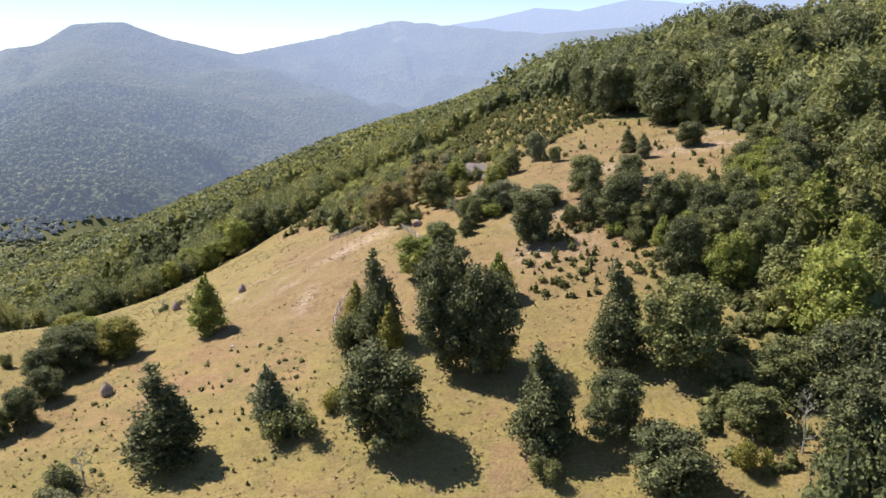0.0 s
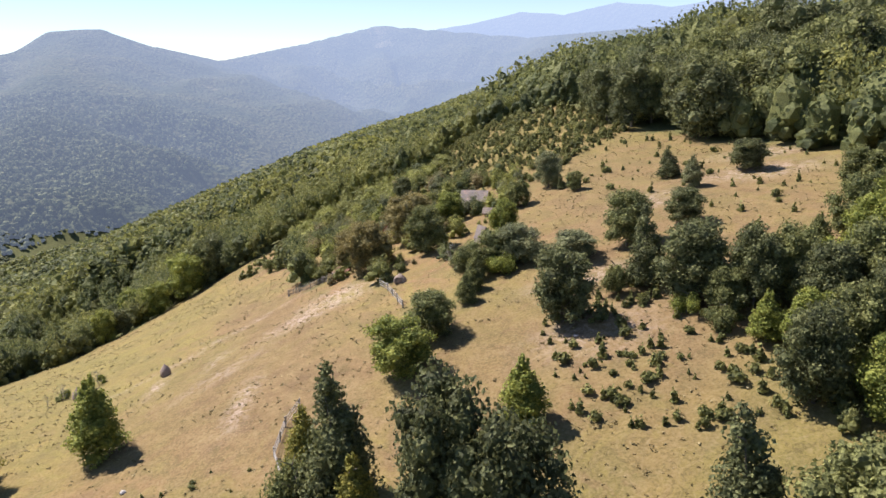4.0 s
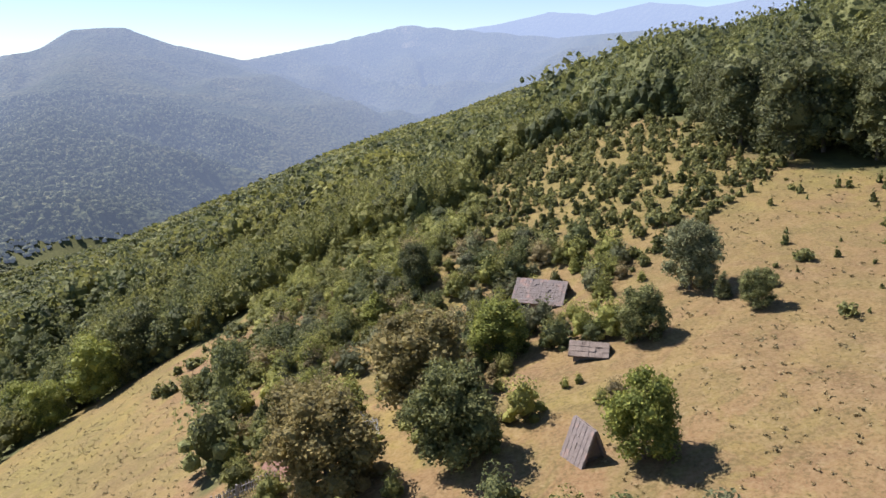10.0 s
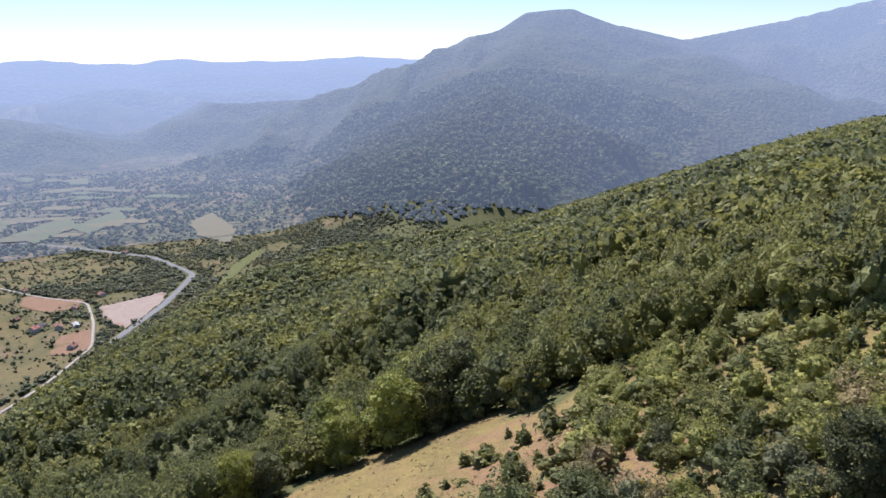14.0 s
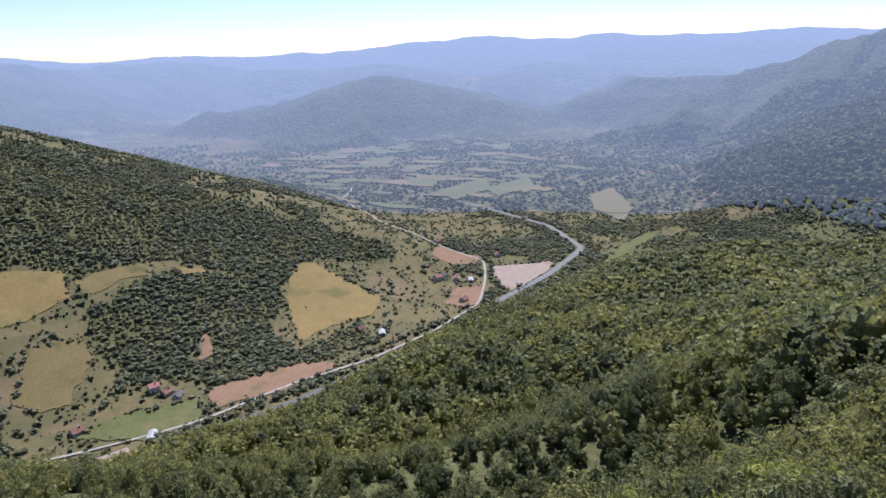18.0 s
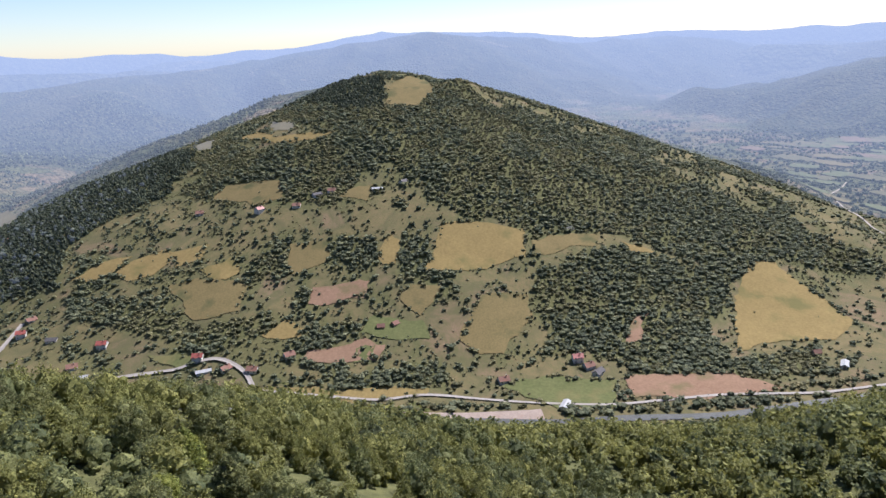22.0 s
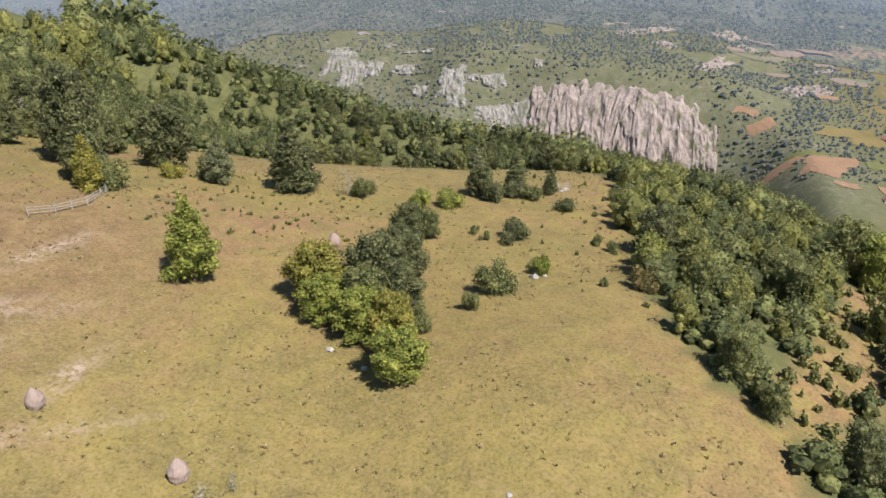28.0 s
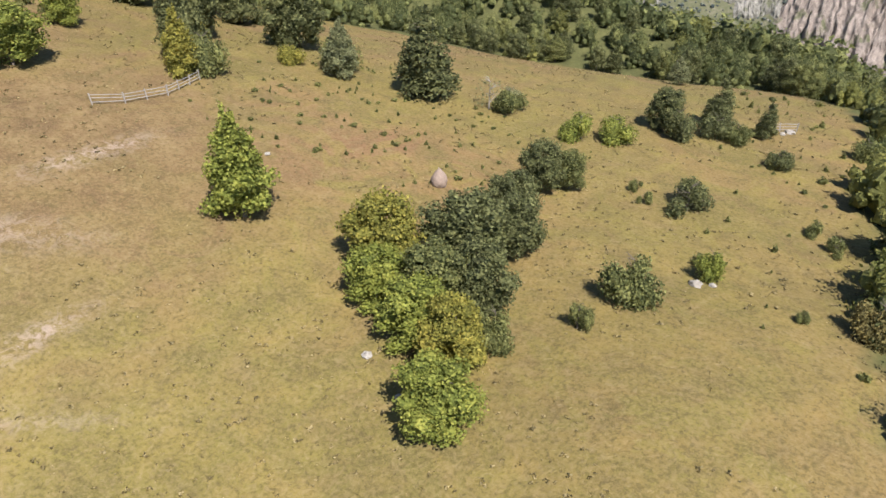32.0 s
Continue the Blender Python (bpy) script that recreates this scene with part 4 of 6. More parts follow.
RIVER = [(-300, -330), (-370, -190), (-408, -40), (-415, 69), (-425, 108), (-434, 157), (-446, 189), (-459, 244), (-488, 306), (-535, 415), (-571, 455), (-616, 536), (-680, 620), (-790, 640), (-960, 610), (-1150, 560)]
ribbon("water", RIVER, 7, WATER, "shallow grey river along the valley floor", "river", 0.5)
ribbon("gravel_bank", [(-408, 20), (-418, 60), (-426, 100), (-440, 140)], 16, GRAVEL, "dry pinkish gravel bank beside the river", "gravel bank", 0.35)
works = field("tan", "wide bare gravel works beside the bridge", (-672, 500), (-660, 520), (-654, 566), (-630, 545), (-606, 509), (-589, 478), (-603, 473), (-634, 482))
works.name, works["category"], works["group"] = "gravel_bank", "gravel bank", ""
works.data.materials[0] = GRAVEL
ribbon("road", [(-400, -130), (-425, -60), (-433, 37), (-448, 61), (-453, 130), (-460, 181), (-487, 248), (-500, 308), (-530, 373), (-572, 435), (-630, 470), (-691, 499), (-817, 462), (-880, 440), (-1059, 439), (-1200, 496)], 2.6, ROAD, "narrow pale valley road beside the river", "road")
ribbon("road", [(-240, -262), (-304, -322), (-370, -390), (-466, -475), (-538, -534), (-647, -602), (-751, -669), (-830, -740)], 6.5, ROAD, "straight pale main road through the valley", "road")
ribbon("road", [(-389, -231), (-403, -194), (-414, -168), (-424, -151), (-436, -116)], 4, ROAD, "village lane between the houses", "road")
ribbon("road", [(-390, -472), (-413, -429), (-439, -378), (-406, -309), (-390, -231)], 3.5, ROAD, "side road from the main road", "road")
ribbon("road", [(-436, -116), (-452, -91), (-444, -65), (-429, -52)], 3.5, ROAD, "curved gravel lane to the farmhouses", "road")
ribbon("road", [(-422, -270), (-451, -280), (-480, -288)], 4, ROAD, "short straight track into the pine wood", "road")


# ---- trees ----
def ico(level=0):
    bm = bmesh.new()
    bmesh.ops.create_icosphere(bm, subdivisions=level + 1, radius=1.0)
    co = np.array([v.co for v in bm.verts])
    faces = np.array([[v.index for v in f.verts] for f in bm.faces])
    bm.free()
    return co, faces


ICO1, ICO2 = ico(0), ico(1)


def leaf_tris(centres, outward, size, r, spread=0.9):
    """Small folded leaf clumps: two triangles each, facing roughly outward."""
    k = len(centres)
    normal = outward + spread * r.normal(size=(k, 3))
    normal /= np.linalg.norm(normal, axis=1)[:, None]
    a = np.cross(normal, r.normal(size=(k, 3)))
    a /= np.linalg.norm(a, axis=1)[:, None]
    b = np.cross(normal, a)
    s = size * r.uniform(0.6, 1.35, (k, 1))
    p0, p2 = centres - a * s * 0.62, centres + a * s * 0.62
    p1, p3 = centres + b * s * 0.5 + normal * s * 0.18, centres - b * s * 0.5 + normal * s * 0.12
    co = np.stack([p0, p1, p2, p3], 1).reshape(-1, 3)
    base = np.arange(k)[:, None] * 4
    return co, np.concatenate([base + [0, 1, 2], base + [0, 2, 3]])


def lobes_of(kind, r, fine=False):
    """Lobes of a crown one metre high and one metre in radius: centre and radii."""
    out = []
    if kind == "cone":
        for z in np.linspace(0.12, 0.93, 8):
            w = (1 - z) ** 0.75
            for k in range(max(1, int(6 * w + 0.5))):
                a = 1.05 * k + r.uniform(0, 0.8) + z * 9
                out.append((w * 0.62 * math.cos(a), w * 0.62 * math.sin(a), z + r.uniform(-0.03, 0.03), 0.14 + 0.30 * w, 0.055 + 0.03 * w))
        out.insert(0, (0, 0, 0.34, 0.62, 0.34))
    elif kind == "bush":
        for _ in range(9):
            a, d = r.uniform(0, 6.28), r.uniform(0.1, 0.72)
            out.append((d * math.cos(a), d * math.sin(a), r.uniform(0.22, 0.62) * (1 - 0.35 * d), r.uniform(0.3, 0.46), r.uniform(0.22, 0.36)))
    elif kind == "column":
        for k, z in enumerate(np.linspace(0.10, 0.92, 20)):
            w = min(1.0, 1.6 * (1.02 - z)) * (0.85 + 0.3 * r.random())
            a = 2.4 * k
            out.append((0.52 * w * math.cos(a), 0.52 * w * math.sin(a), z, 0.42 * w, 0.09))
        out.insert(0, (0, 0, 0.40, 0.66, 0.36))
    else:
        count = 30 if fine else 17
        for k in range(count):
            z = 0.12 + 0.78 * (k + r.random()) / count
            w = math.sqrt(max(0.05, 1 - ((z - 0.40) / 0.56) ** 2))
            a, d = 2.4 * k + r.uniform(-0.5, 0.5), w * r.uniform(0.42, 0.80)
            b = r.uniform(0.20, 0.36) if fine else r.uniform(0.26, 0.42)
            out.append((d * math.cos(a), d * math.sin(a), z, b, b * r.uniform(0.34, 0.44)))
        out.insert(0, (0, 0, 0.46, 0.58 if fine else 0.62, 0.38))
    return out


def crown_arrays(kind, height, radius, leaves, size, seed, core=0.78, cores=99, ruffle=0.9, fine=False):
    r = np.random.default_rng(seed)
    lobes = np.array(lobes_of(kind, r, fine))
    pos, rad = lobes[:, :3] * [radius, radius, height], np.c_[lobes[:, 3] * radius, lobes[:, 3] * radius, lobes[:, 4] * height]
    weight = rad[:, 0] * rad[:, 2]
    pick = r.choice(len(lobes), leaves, p=weight / weight.sum())
    d = r.normal(size=(leaves, 3))
    d[:, 2] += 0.25
    d /= np.linalg.norm(d, axis=1)[:, None]
    shell = r.uniform(0.66 if fine else 0.80, 1.16, (leaves, 1))
    c = pos[pick] + d * rad[pick] * shell
    c[:, 2] = np.maximum(c[:, 2], 0.15 + 0.2 * size)
    co, tri = leaf_tris(c, d, size, r, ruffle)
    cos, tris, n = [co], [tri], len(co)
    if core:
        vc, vf = ICO1
        for p, q in list(zip(pos, rad))[:cores]:
            lump = vc * (0.86 + 0.28 * r.random((len(vc), 1)))
            k = p + lump * q * core
            k[:, 2] = np.maximum(k[:, 2], 0.1)
            cos.append(k)
            tris.append(vf + n)
            n += len(vc)
    return np.concatenate(cos), np.concatenate(tris)


def tube(bm, a, b, ra, rb, sides=6):
    a, b = Vector(a), Vector(b)
    turn = (b - a).to_track_quat("Z", "Y").to_matrix()
    rings = []
    for p, rad in ((a, ra), (b, rb)):
        rings.append([bm.verts.new(p + turn @ Vector((rad * math.cos(6.2832 * k / sides), rad * math.sin(6.2832 * k / sides), 0))) for k in range(sides)])
    for k in range(sides):
        bm.faces.new((rings[0][k], rings[0][(k + 1) % sides], rings[1][(k + 1) % sides], rings[1][k]))
    bm.faces.new(rings[1])


def trunk_mesh(height, radius, seed, bare=False):
    r = random.Random(seed)
    bm = bmesh.new()
    thick, lean = 0.018 * height + 0.05, Vector((r.uniform(-0.05, 0.05), r.uniform(-0.05, 0.05), 0)) * height
    last = Vector((0, 0, -0.4))
    for k in range(1, 5):
        nxt = lean * (k / 4) + Vector((r.uniform(-0.1, 0.1), r.uniform(-0.1, 0.1), height * 0.78 * k / 4))
        tube(bm, last, nxt, thick * (1.25 - 0.25 * k), thick * (1.0 - 0.22 * k), 7)
        for _ in range(4 if bare else 2):
            a = r.uniform(0, 6.28)
            tip = nxt + Vector((math.cos(a), math.sin(a), r.uniform(0.3, 0.9))) * radius * r.uniform(0.5, 0.85) * (1.1 - 0.15 * k)
            tube(bm, nxt, tip, thick * 0.4, thick * 0.12, 5)
            if bare:
                for _ in range(3):
                    b = tip + Vector((r.uniform(-1, 1), r.uniform(-1, 1), r.uniform(0, 1))) * radius * 0.45
                    tube(bm, nxt.lerp(tip, r.uniform(0.4, 1)), b, thick * 0.14, thick * 0.04, 4)
        last = nxt
    me = bpy.data.meshes.new("trunk")
    bm.to_mesh(me)
    bm.free()
    me.materials.append(DEAD_WOOD if bare else BARK)
    return me


SHAPES = {}


def shape(kind, variant, bare=False, plain=False):
    """Crown and trunk meshes, made once for each kind: unit sizes are (height, radius)."""
    key = (kind, variant, bare, plain)
    if key not in SHAPES:
        h, w = {"round": (10, 4.2), "cone": (11, 3.2), "bush": (4, 2.6), "column": (10, 2.8)}[kind]
        leaves = {"round": 7200, "cone": 6200, "bush": 3000, "column": 5400}[kind]
        size = {"round": 0.26, "cone": 0.24, "bush": 0.19, "column": 0.24}[kind]
        if plain:
            leaves, size = 4800, 0.26
        if bare:
            leaves, size = 160, 0.4
        co, tri = crown_arrays(kind, h, w, leaves, size, 100 + 17 * variant + len(kind), 0 if bare else 0.66, 34, 0.8, not plain)
        SHAPES[key] = (h, w, mesh_from("crown", co, tri), trunk_mesh(h, w * 0.8, 7 * variant + len(kind), bare))
    return SHAPES[key]


def plant(kind, x, y, height, radius, leaf, label, category="tree", group="", bare=False, turn=None, plain=False):
    h, w, crown_me, trunk_me = shape(kind, random.randrange(4), bare, plain)
    name = "shrub" if category == "shrub" else "tree"
    thing = new(name)
    thing.empty_display_size = 0.3
    thing.location = (x, y, zg(x, y) - 0.05)
    thing.rotation_euler = (0, 0, random.uniform(0, 6.28) if turn is None else turn)
    thing.scale = (1.08 * radius / w, 1.08 * radius / w, height / h)
    tagged(thing, label, category, group)
    if not crown_me.materials:
        crown_me.materials.append(LEAF_MID)
    crown = part("crown", crown_me, None, thing)
    crown.material_slots[0].link = "OBJECT"
    crown.material_slots[0].material = leaf
    part("trunk", trunk_me, None, thing)
    PLANTED.append((x, y, radius))
    return thing


PLANTED = []
DARK, MID, BRIGHT, YELLOW, PALE, RUST = LEAF_DARK, LEAF_MID, LEAF_BRIGHT, LEAF_YELLOW, LEAF_PALE, LEAF_RUST
TONE = {"d": (DARK, "dark green"), "m": (MID, "green"), "b": (BRIGHT, "bright green"), "y": (YELLOW, "yellowing"), "p": (PALE, "pale grey-green"), "r": (RUST, "rusty olive")}
FORM = {"r": ("round", "broad leafy tree"), "c": ("cone", "pointed conical tree"), "u": ("bush", "low leafy bush"), "k": ("column", "tall narrow tree")}


def grove(where, group, rows):
    """Rows: form and tone, place, height and radius."""
    for code, x, y, height, radius in rows:
        kind, form = FORM[code[0]]
        leaf, tone = TONE[code[1]]
        plant(kind, x, y, height, radius, leaf, "%s %s %s" % (tone, form, where), "shrub" if kind == "bush" else "tree", group, bare=code.endswith("x"))


grove("alone on the dry meadow", "trees of the lower meadow", [
    ("kb", -37.8, 106.4, 10.2, 3.1), ("cd", -31.2, 69.6, 11.4, 4.4), ("kp", -20.2, 73.4, 7.8, 2.5), ("um", -17.2, 70.8, 5.0, 3.2), ("rd", -6.8, 67.9, 11.0, 5.0), ("um", -41.4, 65.8, 3.7, 2.5)])
grove("in the thicket on the meadow", "trees of the thicket", [
    ("cd", -8.8, 88.5, 13.4, 3.5), ("ky", -7.2, 85.6, 6.6, 2.1), ("um", -12.4, 88.4, 5.6, 2.7), ("rd", 0.2, 80.0, 15.5, 4.4), ("rd", 4.2, 77.2, 14.0, 4.4), ("kb", 7.6, 93.5, 7.0, 2.4),
    ("ky", -12.0, 91.5, 8.0, 2.3)])
grove("on the rough grass below the wood", "trees of the rough pasture", [
    ("rd", 14.0, 108.4, 8.6, 3.6), ("cd", 19.7, 75.5, 12.6, 3.5), ("rm", 26.1, 71.6, 11.4, 4.8), ("cd", 9.6, 64.4, 11.6, 3.6), ("rd", 16.7, 64.2, 7.7, 3.3), ("um", 8.7, 60.1, 3.3, 1.9),
    ("rd", 20.1, 56.4, 6.8, 4.2), ("rm", 34.7, 66.1, 5.6, 3.5), ("rm", 29.6, 62.0, 4.6, 3.0), ("rd", 38.8, 62.1, 9.3, 4.1), ("rd", 35.3, 53.5, 10.6, 4.1), ("uy", 27.8, 57.5, 3.7, 1.8),
    ("cd", 24.4, 112.4, 9.4, 2.6), ("rd", 28.2, 107.6, 8.8, 4.2), ("rd", 34.6, 128.6, 5.2, 2.9), ("rd", 33.8, 103.5, 6.9, 3.2), ("ub", 36.4, 86.9, 5.6, 2.9), ("um", 21.0, 112.5, 4.1, 2.0)])
grove("in the pasture's tree band", "trees of the pasture band", [
    ("rd", 32.7, 103.0, 8.8, 3.1), ("rm", 30.0, 103.5, 5.4, 2.5), ("rm", 36.5, 103.0, 8.0, 3.2), ("rd", 37.5, 98.2, 8.2, 3.2), ("rb", 40.0, 101.6, 6.6, 2.8), ("rm", 42.2, 98.5, 9.0, 3.6), ("rb", 46.0, 97.5, 9.0, 3.6),
    ("rm", 48.6, 112.0, 8.2, 3.4), ("rb", 51.5, 109.5, 9.0, 3.6), ("rd", 55.0, 109.5, 9.2, 3.4), ("rm", 57.0, 126.0, 7.0, 3.2), ("rm", 61.0, 122.0, 8.4, 3.5), ("km", 43.2, 110.8, 5.2, 1.8), ("rb", 46.4, 105.6, 8.4, 3.4),
    ("rm", 51.0, 103.6, 9.4, 3.6), ("rd", 58.2, 116.0, 8.8, 3.5), ("rd", 31.4, 88.6, 9.0, 3.2), ("rb", 36.0, 84.6, 7.6, 3.2), ("rm", 40.5, 87.0, 8.6, 3.3), ("rd", 44.0, 88.5, 9.0, 3.4), ("rm", 47.6, 94.0, 9.8, 3.6),
    ("rm", 36.6, 91.8, 8.0, 3.0), ("rd", 40.4, 92.8, 8.6, 3.2), ("rb", 44.0, 93.0, 8.0, 3.0), ("kb", 31.4, 97.4, 5.2, 1.9), ("rb", 34.0, 94.4, 6.4, 2.6), ("um", 28.4, 100.8, 3.2, 1.8), ("ub", 26.4, 104.6, 2.8, 1.7)])
grove("on the upper pasture", "trees of the upper pasture", [
    ("rp", 18.3, 123.4, 4.4, 3.2), ("cd", 41.5, 155.6, 5.6, 2.2), ("kp", 42.0, 146.0, 5.2, 1.8), ("rd", 53.6, 152.3, 5.5, 3.4), ("um", 37.9, 113.1, 2.1, 1.5), ("rd", 34.3, 107.1, 4.7, 2.5),
    ("rp", 22.3, 165.6, 7.2, 2.8), ("rm", 25.8, 158.4, 3.6, 1.7), ("cd", 24.0, 161.7, 2.7, 0.9), ("rm", 15.6, 157.5, 4.8, 2.3), ("rm", 25.6, 124.6, 7.8, 3.4), ("rb", -4.1, 106.4, 6.8, 3.9), ("rm", -0.6, 112.6, 6.0, 3.2)])
grove("in the overgrown hedge", "bushes of the hedge", [
    ("km", 4.0, 119.5, 4.0, 1.5), ("km", 5.2, 122.6, 4.2, 1.5), ("km", 5.8, 126.0, 4.3, 1.6), ("rm", 8.6, 129.6, 5.2, 3.4), ("rp", 11.6, 128.4, 5.6, 3.2), ("um", 5.2, 131.0, 4.0, 2.6), ("up", 13.6, 126.4, 4.0, 2.4), ("ub", 9.4, 126.0, 3.6, 2.4), ("up", 3.2, 131.6, 2.8, 1.8)])
grove("among the hamlet's orchards", "trees round the hamlet", [
    ("rb", 11.4, 140.6, 6.2, 2.4), ("rr", -10.5, 147.4, 8.8, 4.2), ("rr", -14.3, 156.7, 6.4, 3.4), ("rm", -0.8, 146.0, 8.0, 3.4), ("rr", -3.6, 157.5, 8.8, 4.8), ("um", -5.0, 140.8, 2.0, 1.2),
    ("um", -7.2, 137.6, 1.9, 1.3), ("um", -29.9, 187.2, 4.6, 2.6), ("um", -33.7, 182.9, 4.5, 2.4), ("kb", -10.5, 184.7, 4.4, 2.0), ("km", -19.2, 162.3, 4.0, 1.6), ("rb", 3.6, 162.4, 6.0, 3.2),
    ("rd", -5.6, 189.7, 6.8, 2.4), ("uy", -19.1, 189.4, 2.9, 1.2), ("um", -32.3, 193.4, 3.7, 2.1), ("um", -36.2, 188.0, 3.0, 1.8)])
grove("in the copse on the meadow", "trees of the copse", [
    ("ry", -51.2, 103.4, 6.8, 3.6), ("rd", -56.9, 99.5, 7.4, 3.9), ("rb", -58.6, 109.2, 5.6, 3.2), ("ry", -62.4, 110.0, 6.0, 2.5), ("rb", -64.4, 114.8, 5.0, 3.1), ("rm", -57.6, 105.6, 6.0, 3.2), ("um", -63.8, 106.6, 4.0, 1.5),
    ("rd", -55.5, 89.9, 4.9, 2.5), ("rd", -54.9, 82.7, 5.6, 2.5), ("rm", -56.7, 80.2, 4.3, 2.0), ("rd", -59.0, 95.0, 6.0, 2.6), ("rb", -53.6, 107.4, 5.4, 2.6), ("rd", -60.6, 103.6, 6.2, 2.8)])
grove("on the open hilltop meadow", "bushes of the hilltop", [
    ("um", -69.6, 95.9, 4.6, 2.4), ("um", -67.9, 102.0, 2.8, 1.1), ("ud", -68.1, 77.3, 3.6, 2.6), ("ub", -73.8, 89.5, 3.2, 1.4), ("ud", -73.2, 59.8, 2.6, 1.8), ("um", -64.3, 78.7, 1.6, 0.8),
    ("um", -62.4, 76.3, 1.6, 0.7), ("um", -81.6, 76.8, 1.8, 1.2), ("um", -79.5, 74.5, 2.0, 1.0), ("um", -81.4, 91.8, 1.4, 0.6), ("ur", -86.2, 90.0, 4.0, 1.8), ("um", -80.6, 49.0, 3.0, 2.0),
    ("ub", -52.2, 138.3, 1.5, 0.9), ("um", -53.8, 137.5, 1.2, 0.7), ("ub", -56.1, 134.2, 1.6, 0.9), ("um", -56.6, 133.2, 1.0, 0.6), ("rd", -17.4, 21.0, 5.2, 2.6), ("uy", -12.5, 75.0, 3.0, 2.2), ("kp", -50.3, 25.2, 4.7, 2.0), ("up", -40.6, 63.6, 3.0, 2.0)])
grove("in the hedge across the hilltop", "trees of the hilltop hedge", [
    ("ub", -52.0, 67.4, 3.4, 2.6), ("ub", -55.4, 64.8, 3.4, 2.6), ("rd", -58.6, 56.8, 5.4, 2.6), ("ud", -60.4, 58.4, 4.2, 2.4), ("cd", -63.6, 51.2, 6.6, 2.4), ("ud", -64.4, 54.6, 3.4, 2.2), ("cd", -69.4, 50.6, 5.2, 1.5), ("um", -67.2, 55.4, 3.0, 1.9)])
for x, y, h, w in [(32.7, 58.2, 6.8, 1.8), (2.8, 134.6, 3.6, 1.6), (13.4, 126.6, 4.6, 1.4), (-52.6, 137.6, 2.6, 1.1), (-56.0, 133.4, 2.8, 1.3), (-57.0, 131.0, 2.0, 0.7), (-39.0, 67.0, 4.6, 2.0)]:
    plant("round", x, y, h, w, LEAF_PALE, "half-dead grey tree with bare branches", "tree", "half-dead trees", bare=True)


# ---- woods ----
def forest_templates(leaves, size, seed, core, cores):
    out = []
    for k in range(6):
        kind = "cone" if k == 5 else "round"
        out.append(crown_arrays(kind, 1.0, 0.42 if kind == "round" else 0.30, leaves, size, seed + k, core, cores, 0.45))
    return out


def spread(spacing, box, seed):
    r = np.random.default_rng(seed)
    xs, ys = np.arange(box[0], box[1], spacing), np.arange(box[2], box[3], spacing)
    x, y = np.meshgrid(xs, ys, indexing="ij")
    x, y = x.ravel(), y.ravel()
    return x + r.uniform(-0.48, 0.48, x.size) * spacing, y + r.uniform(-0.48, 0.48, y.size) * spacing


def woods(name, x, y, height, templates, material, label, seed, wide=1.0):
    """One mesh of many crowns."""
    r = np.random.default_rng(seed)
    z = on_ground(x, y)
    which, turn = r.integers(0, len(templates), x.size), r.uniform(0, 6.28, x.size)
    cos, tris, tones, base = [], [], [], 0
    for k, (co, tri) in enumerate(templates):
        sel = np.where(which == k)[0]
        if not sel.size:
            continue
        c, s, h = np.cos(turn[sel])[:, None], np.sin(turn[sel])[:, None], height[sel][:, None]
        w = h * wide * r.uniform(0.8, 1.25, sel.size)[:, None]
        px = x[sel][:, None] + w * (co[:, 0] * c - co[:, 1] * s)
        py = y[sel][:, None] + w * (co[:, 0] * s + co[:, 1] * c)
        pz = z[sel][:, None] + h * co[:, 2] - 0.1 * h
        cos.append(np.stack([px, py, pz], -1).reshape(-1, 3))
        tris.append((tri[None] + (np.arange(sel.size) * len(co))[:, None, None] + base).reshape(-1, 3))
        tones.append(np.repeat(r.random(sel.size), len(co)))
        base += sel.size * len(co)
    me = mesh_from(name, np.concatenate(cos), np.concatenate(tris))
    me.attributes.new("tone", "FLOAT", "POINT").data.foreach_set("value", np.concatenate(tones).astype(np.float32))
    me.materials.append(material)
    return tagged(new(name, me), label, "woods", kind="stuff")


def clear_of(x, y, gap=0.0):
    ok = np.ones(x.shape, bool)
    for poly in FIELDS:
        ok &= ~inside(x, y, poly)
    for line, width in ROUTES:
        step = line[::3]
        near = np.zeros(x.shape, bool)
        for k in range(len(step) - 1):
            box = np.abs(x - step[k, 0]) + np.abs(y - step[k, 1]) < 60
            if box.any():
                d, _ = line_distance(x[box], y[box], [(*step[k], 0), (*step[k + 1], 0)])
                near[box] |= d < width * 0.5 + 2.5 + gap
        ok &= ~near
    return ok


LV = forest_templates(11, 0.26, 340, 1.05, 1)
LP = [crown_arrays("cone", 1.0, 0.26, 10, 0.26, 350 + k, 1.0, 1, 0.45) for k in range(3)]
L0 = forest_templates(560, 0.042, 290, 0.88, 10)
LM = forest_templates(120, 0.062, 310, 1.0, 6)
L1, L2, L3, L4 = forest_templates(240, 0.052, 300, 0.98, 10), forest_templates(58, 0.122, 330, 1.0, 2), forest_templates(6, 0.30, 360, 1.15, 1), forest_templates(4, 0.36, 390, 1.25, 1)
# bare limestone on the gorge side: place and width
BARE_ROCKS = [(285, -658, 46), (266, -640, 34), (242, -648, 22), (234, -690, 16), (203, -648, 30), (204, -677, 22), (173, -615, 20), (178, -675, 14), (134, -616, 30), (126, -600, 22), (111, -618, 14), (87, -622, 28), (93, -594, 24),
              (75, -597, 24), (54, -602, 22), (285, -730, 18), (97, -738, 14), (69, -677, 18), (243, -920, 12), (209, -840, 12), (40, -640, 10), (159, -560, 20)]
home = (-600, 240, -330, 430)
x, y = spread(5.2, home, 401)
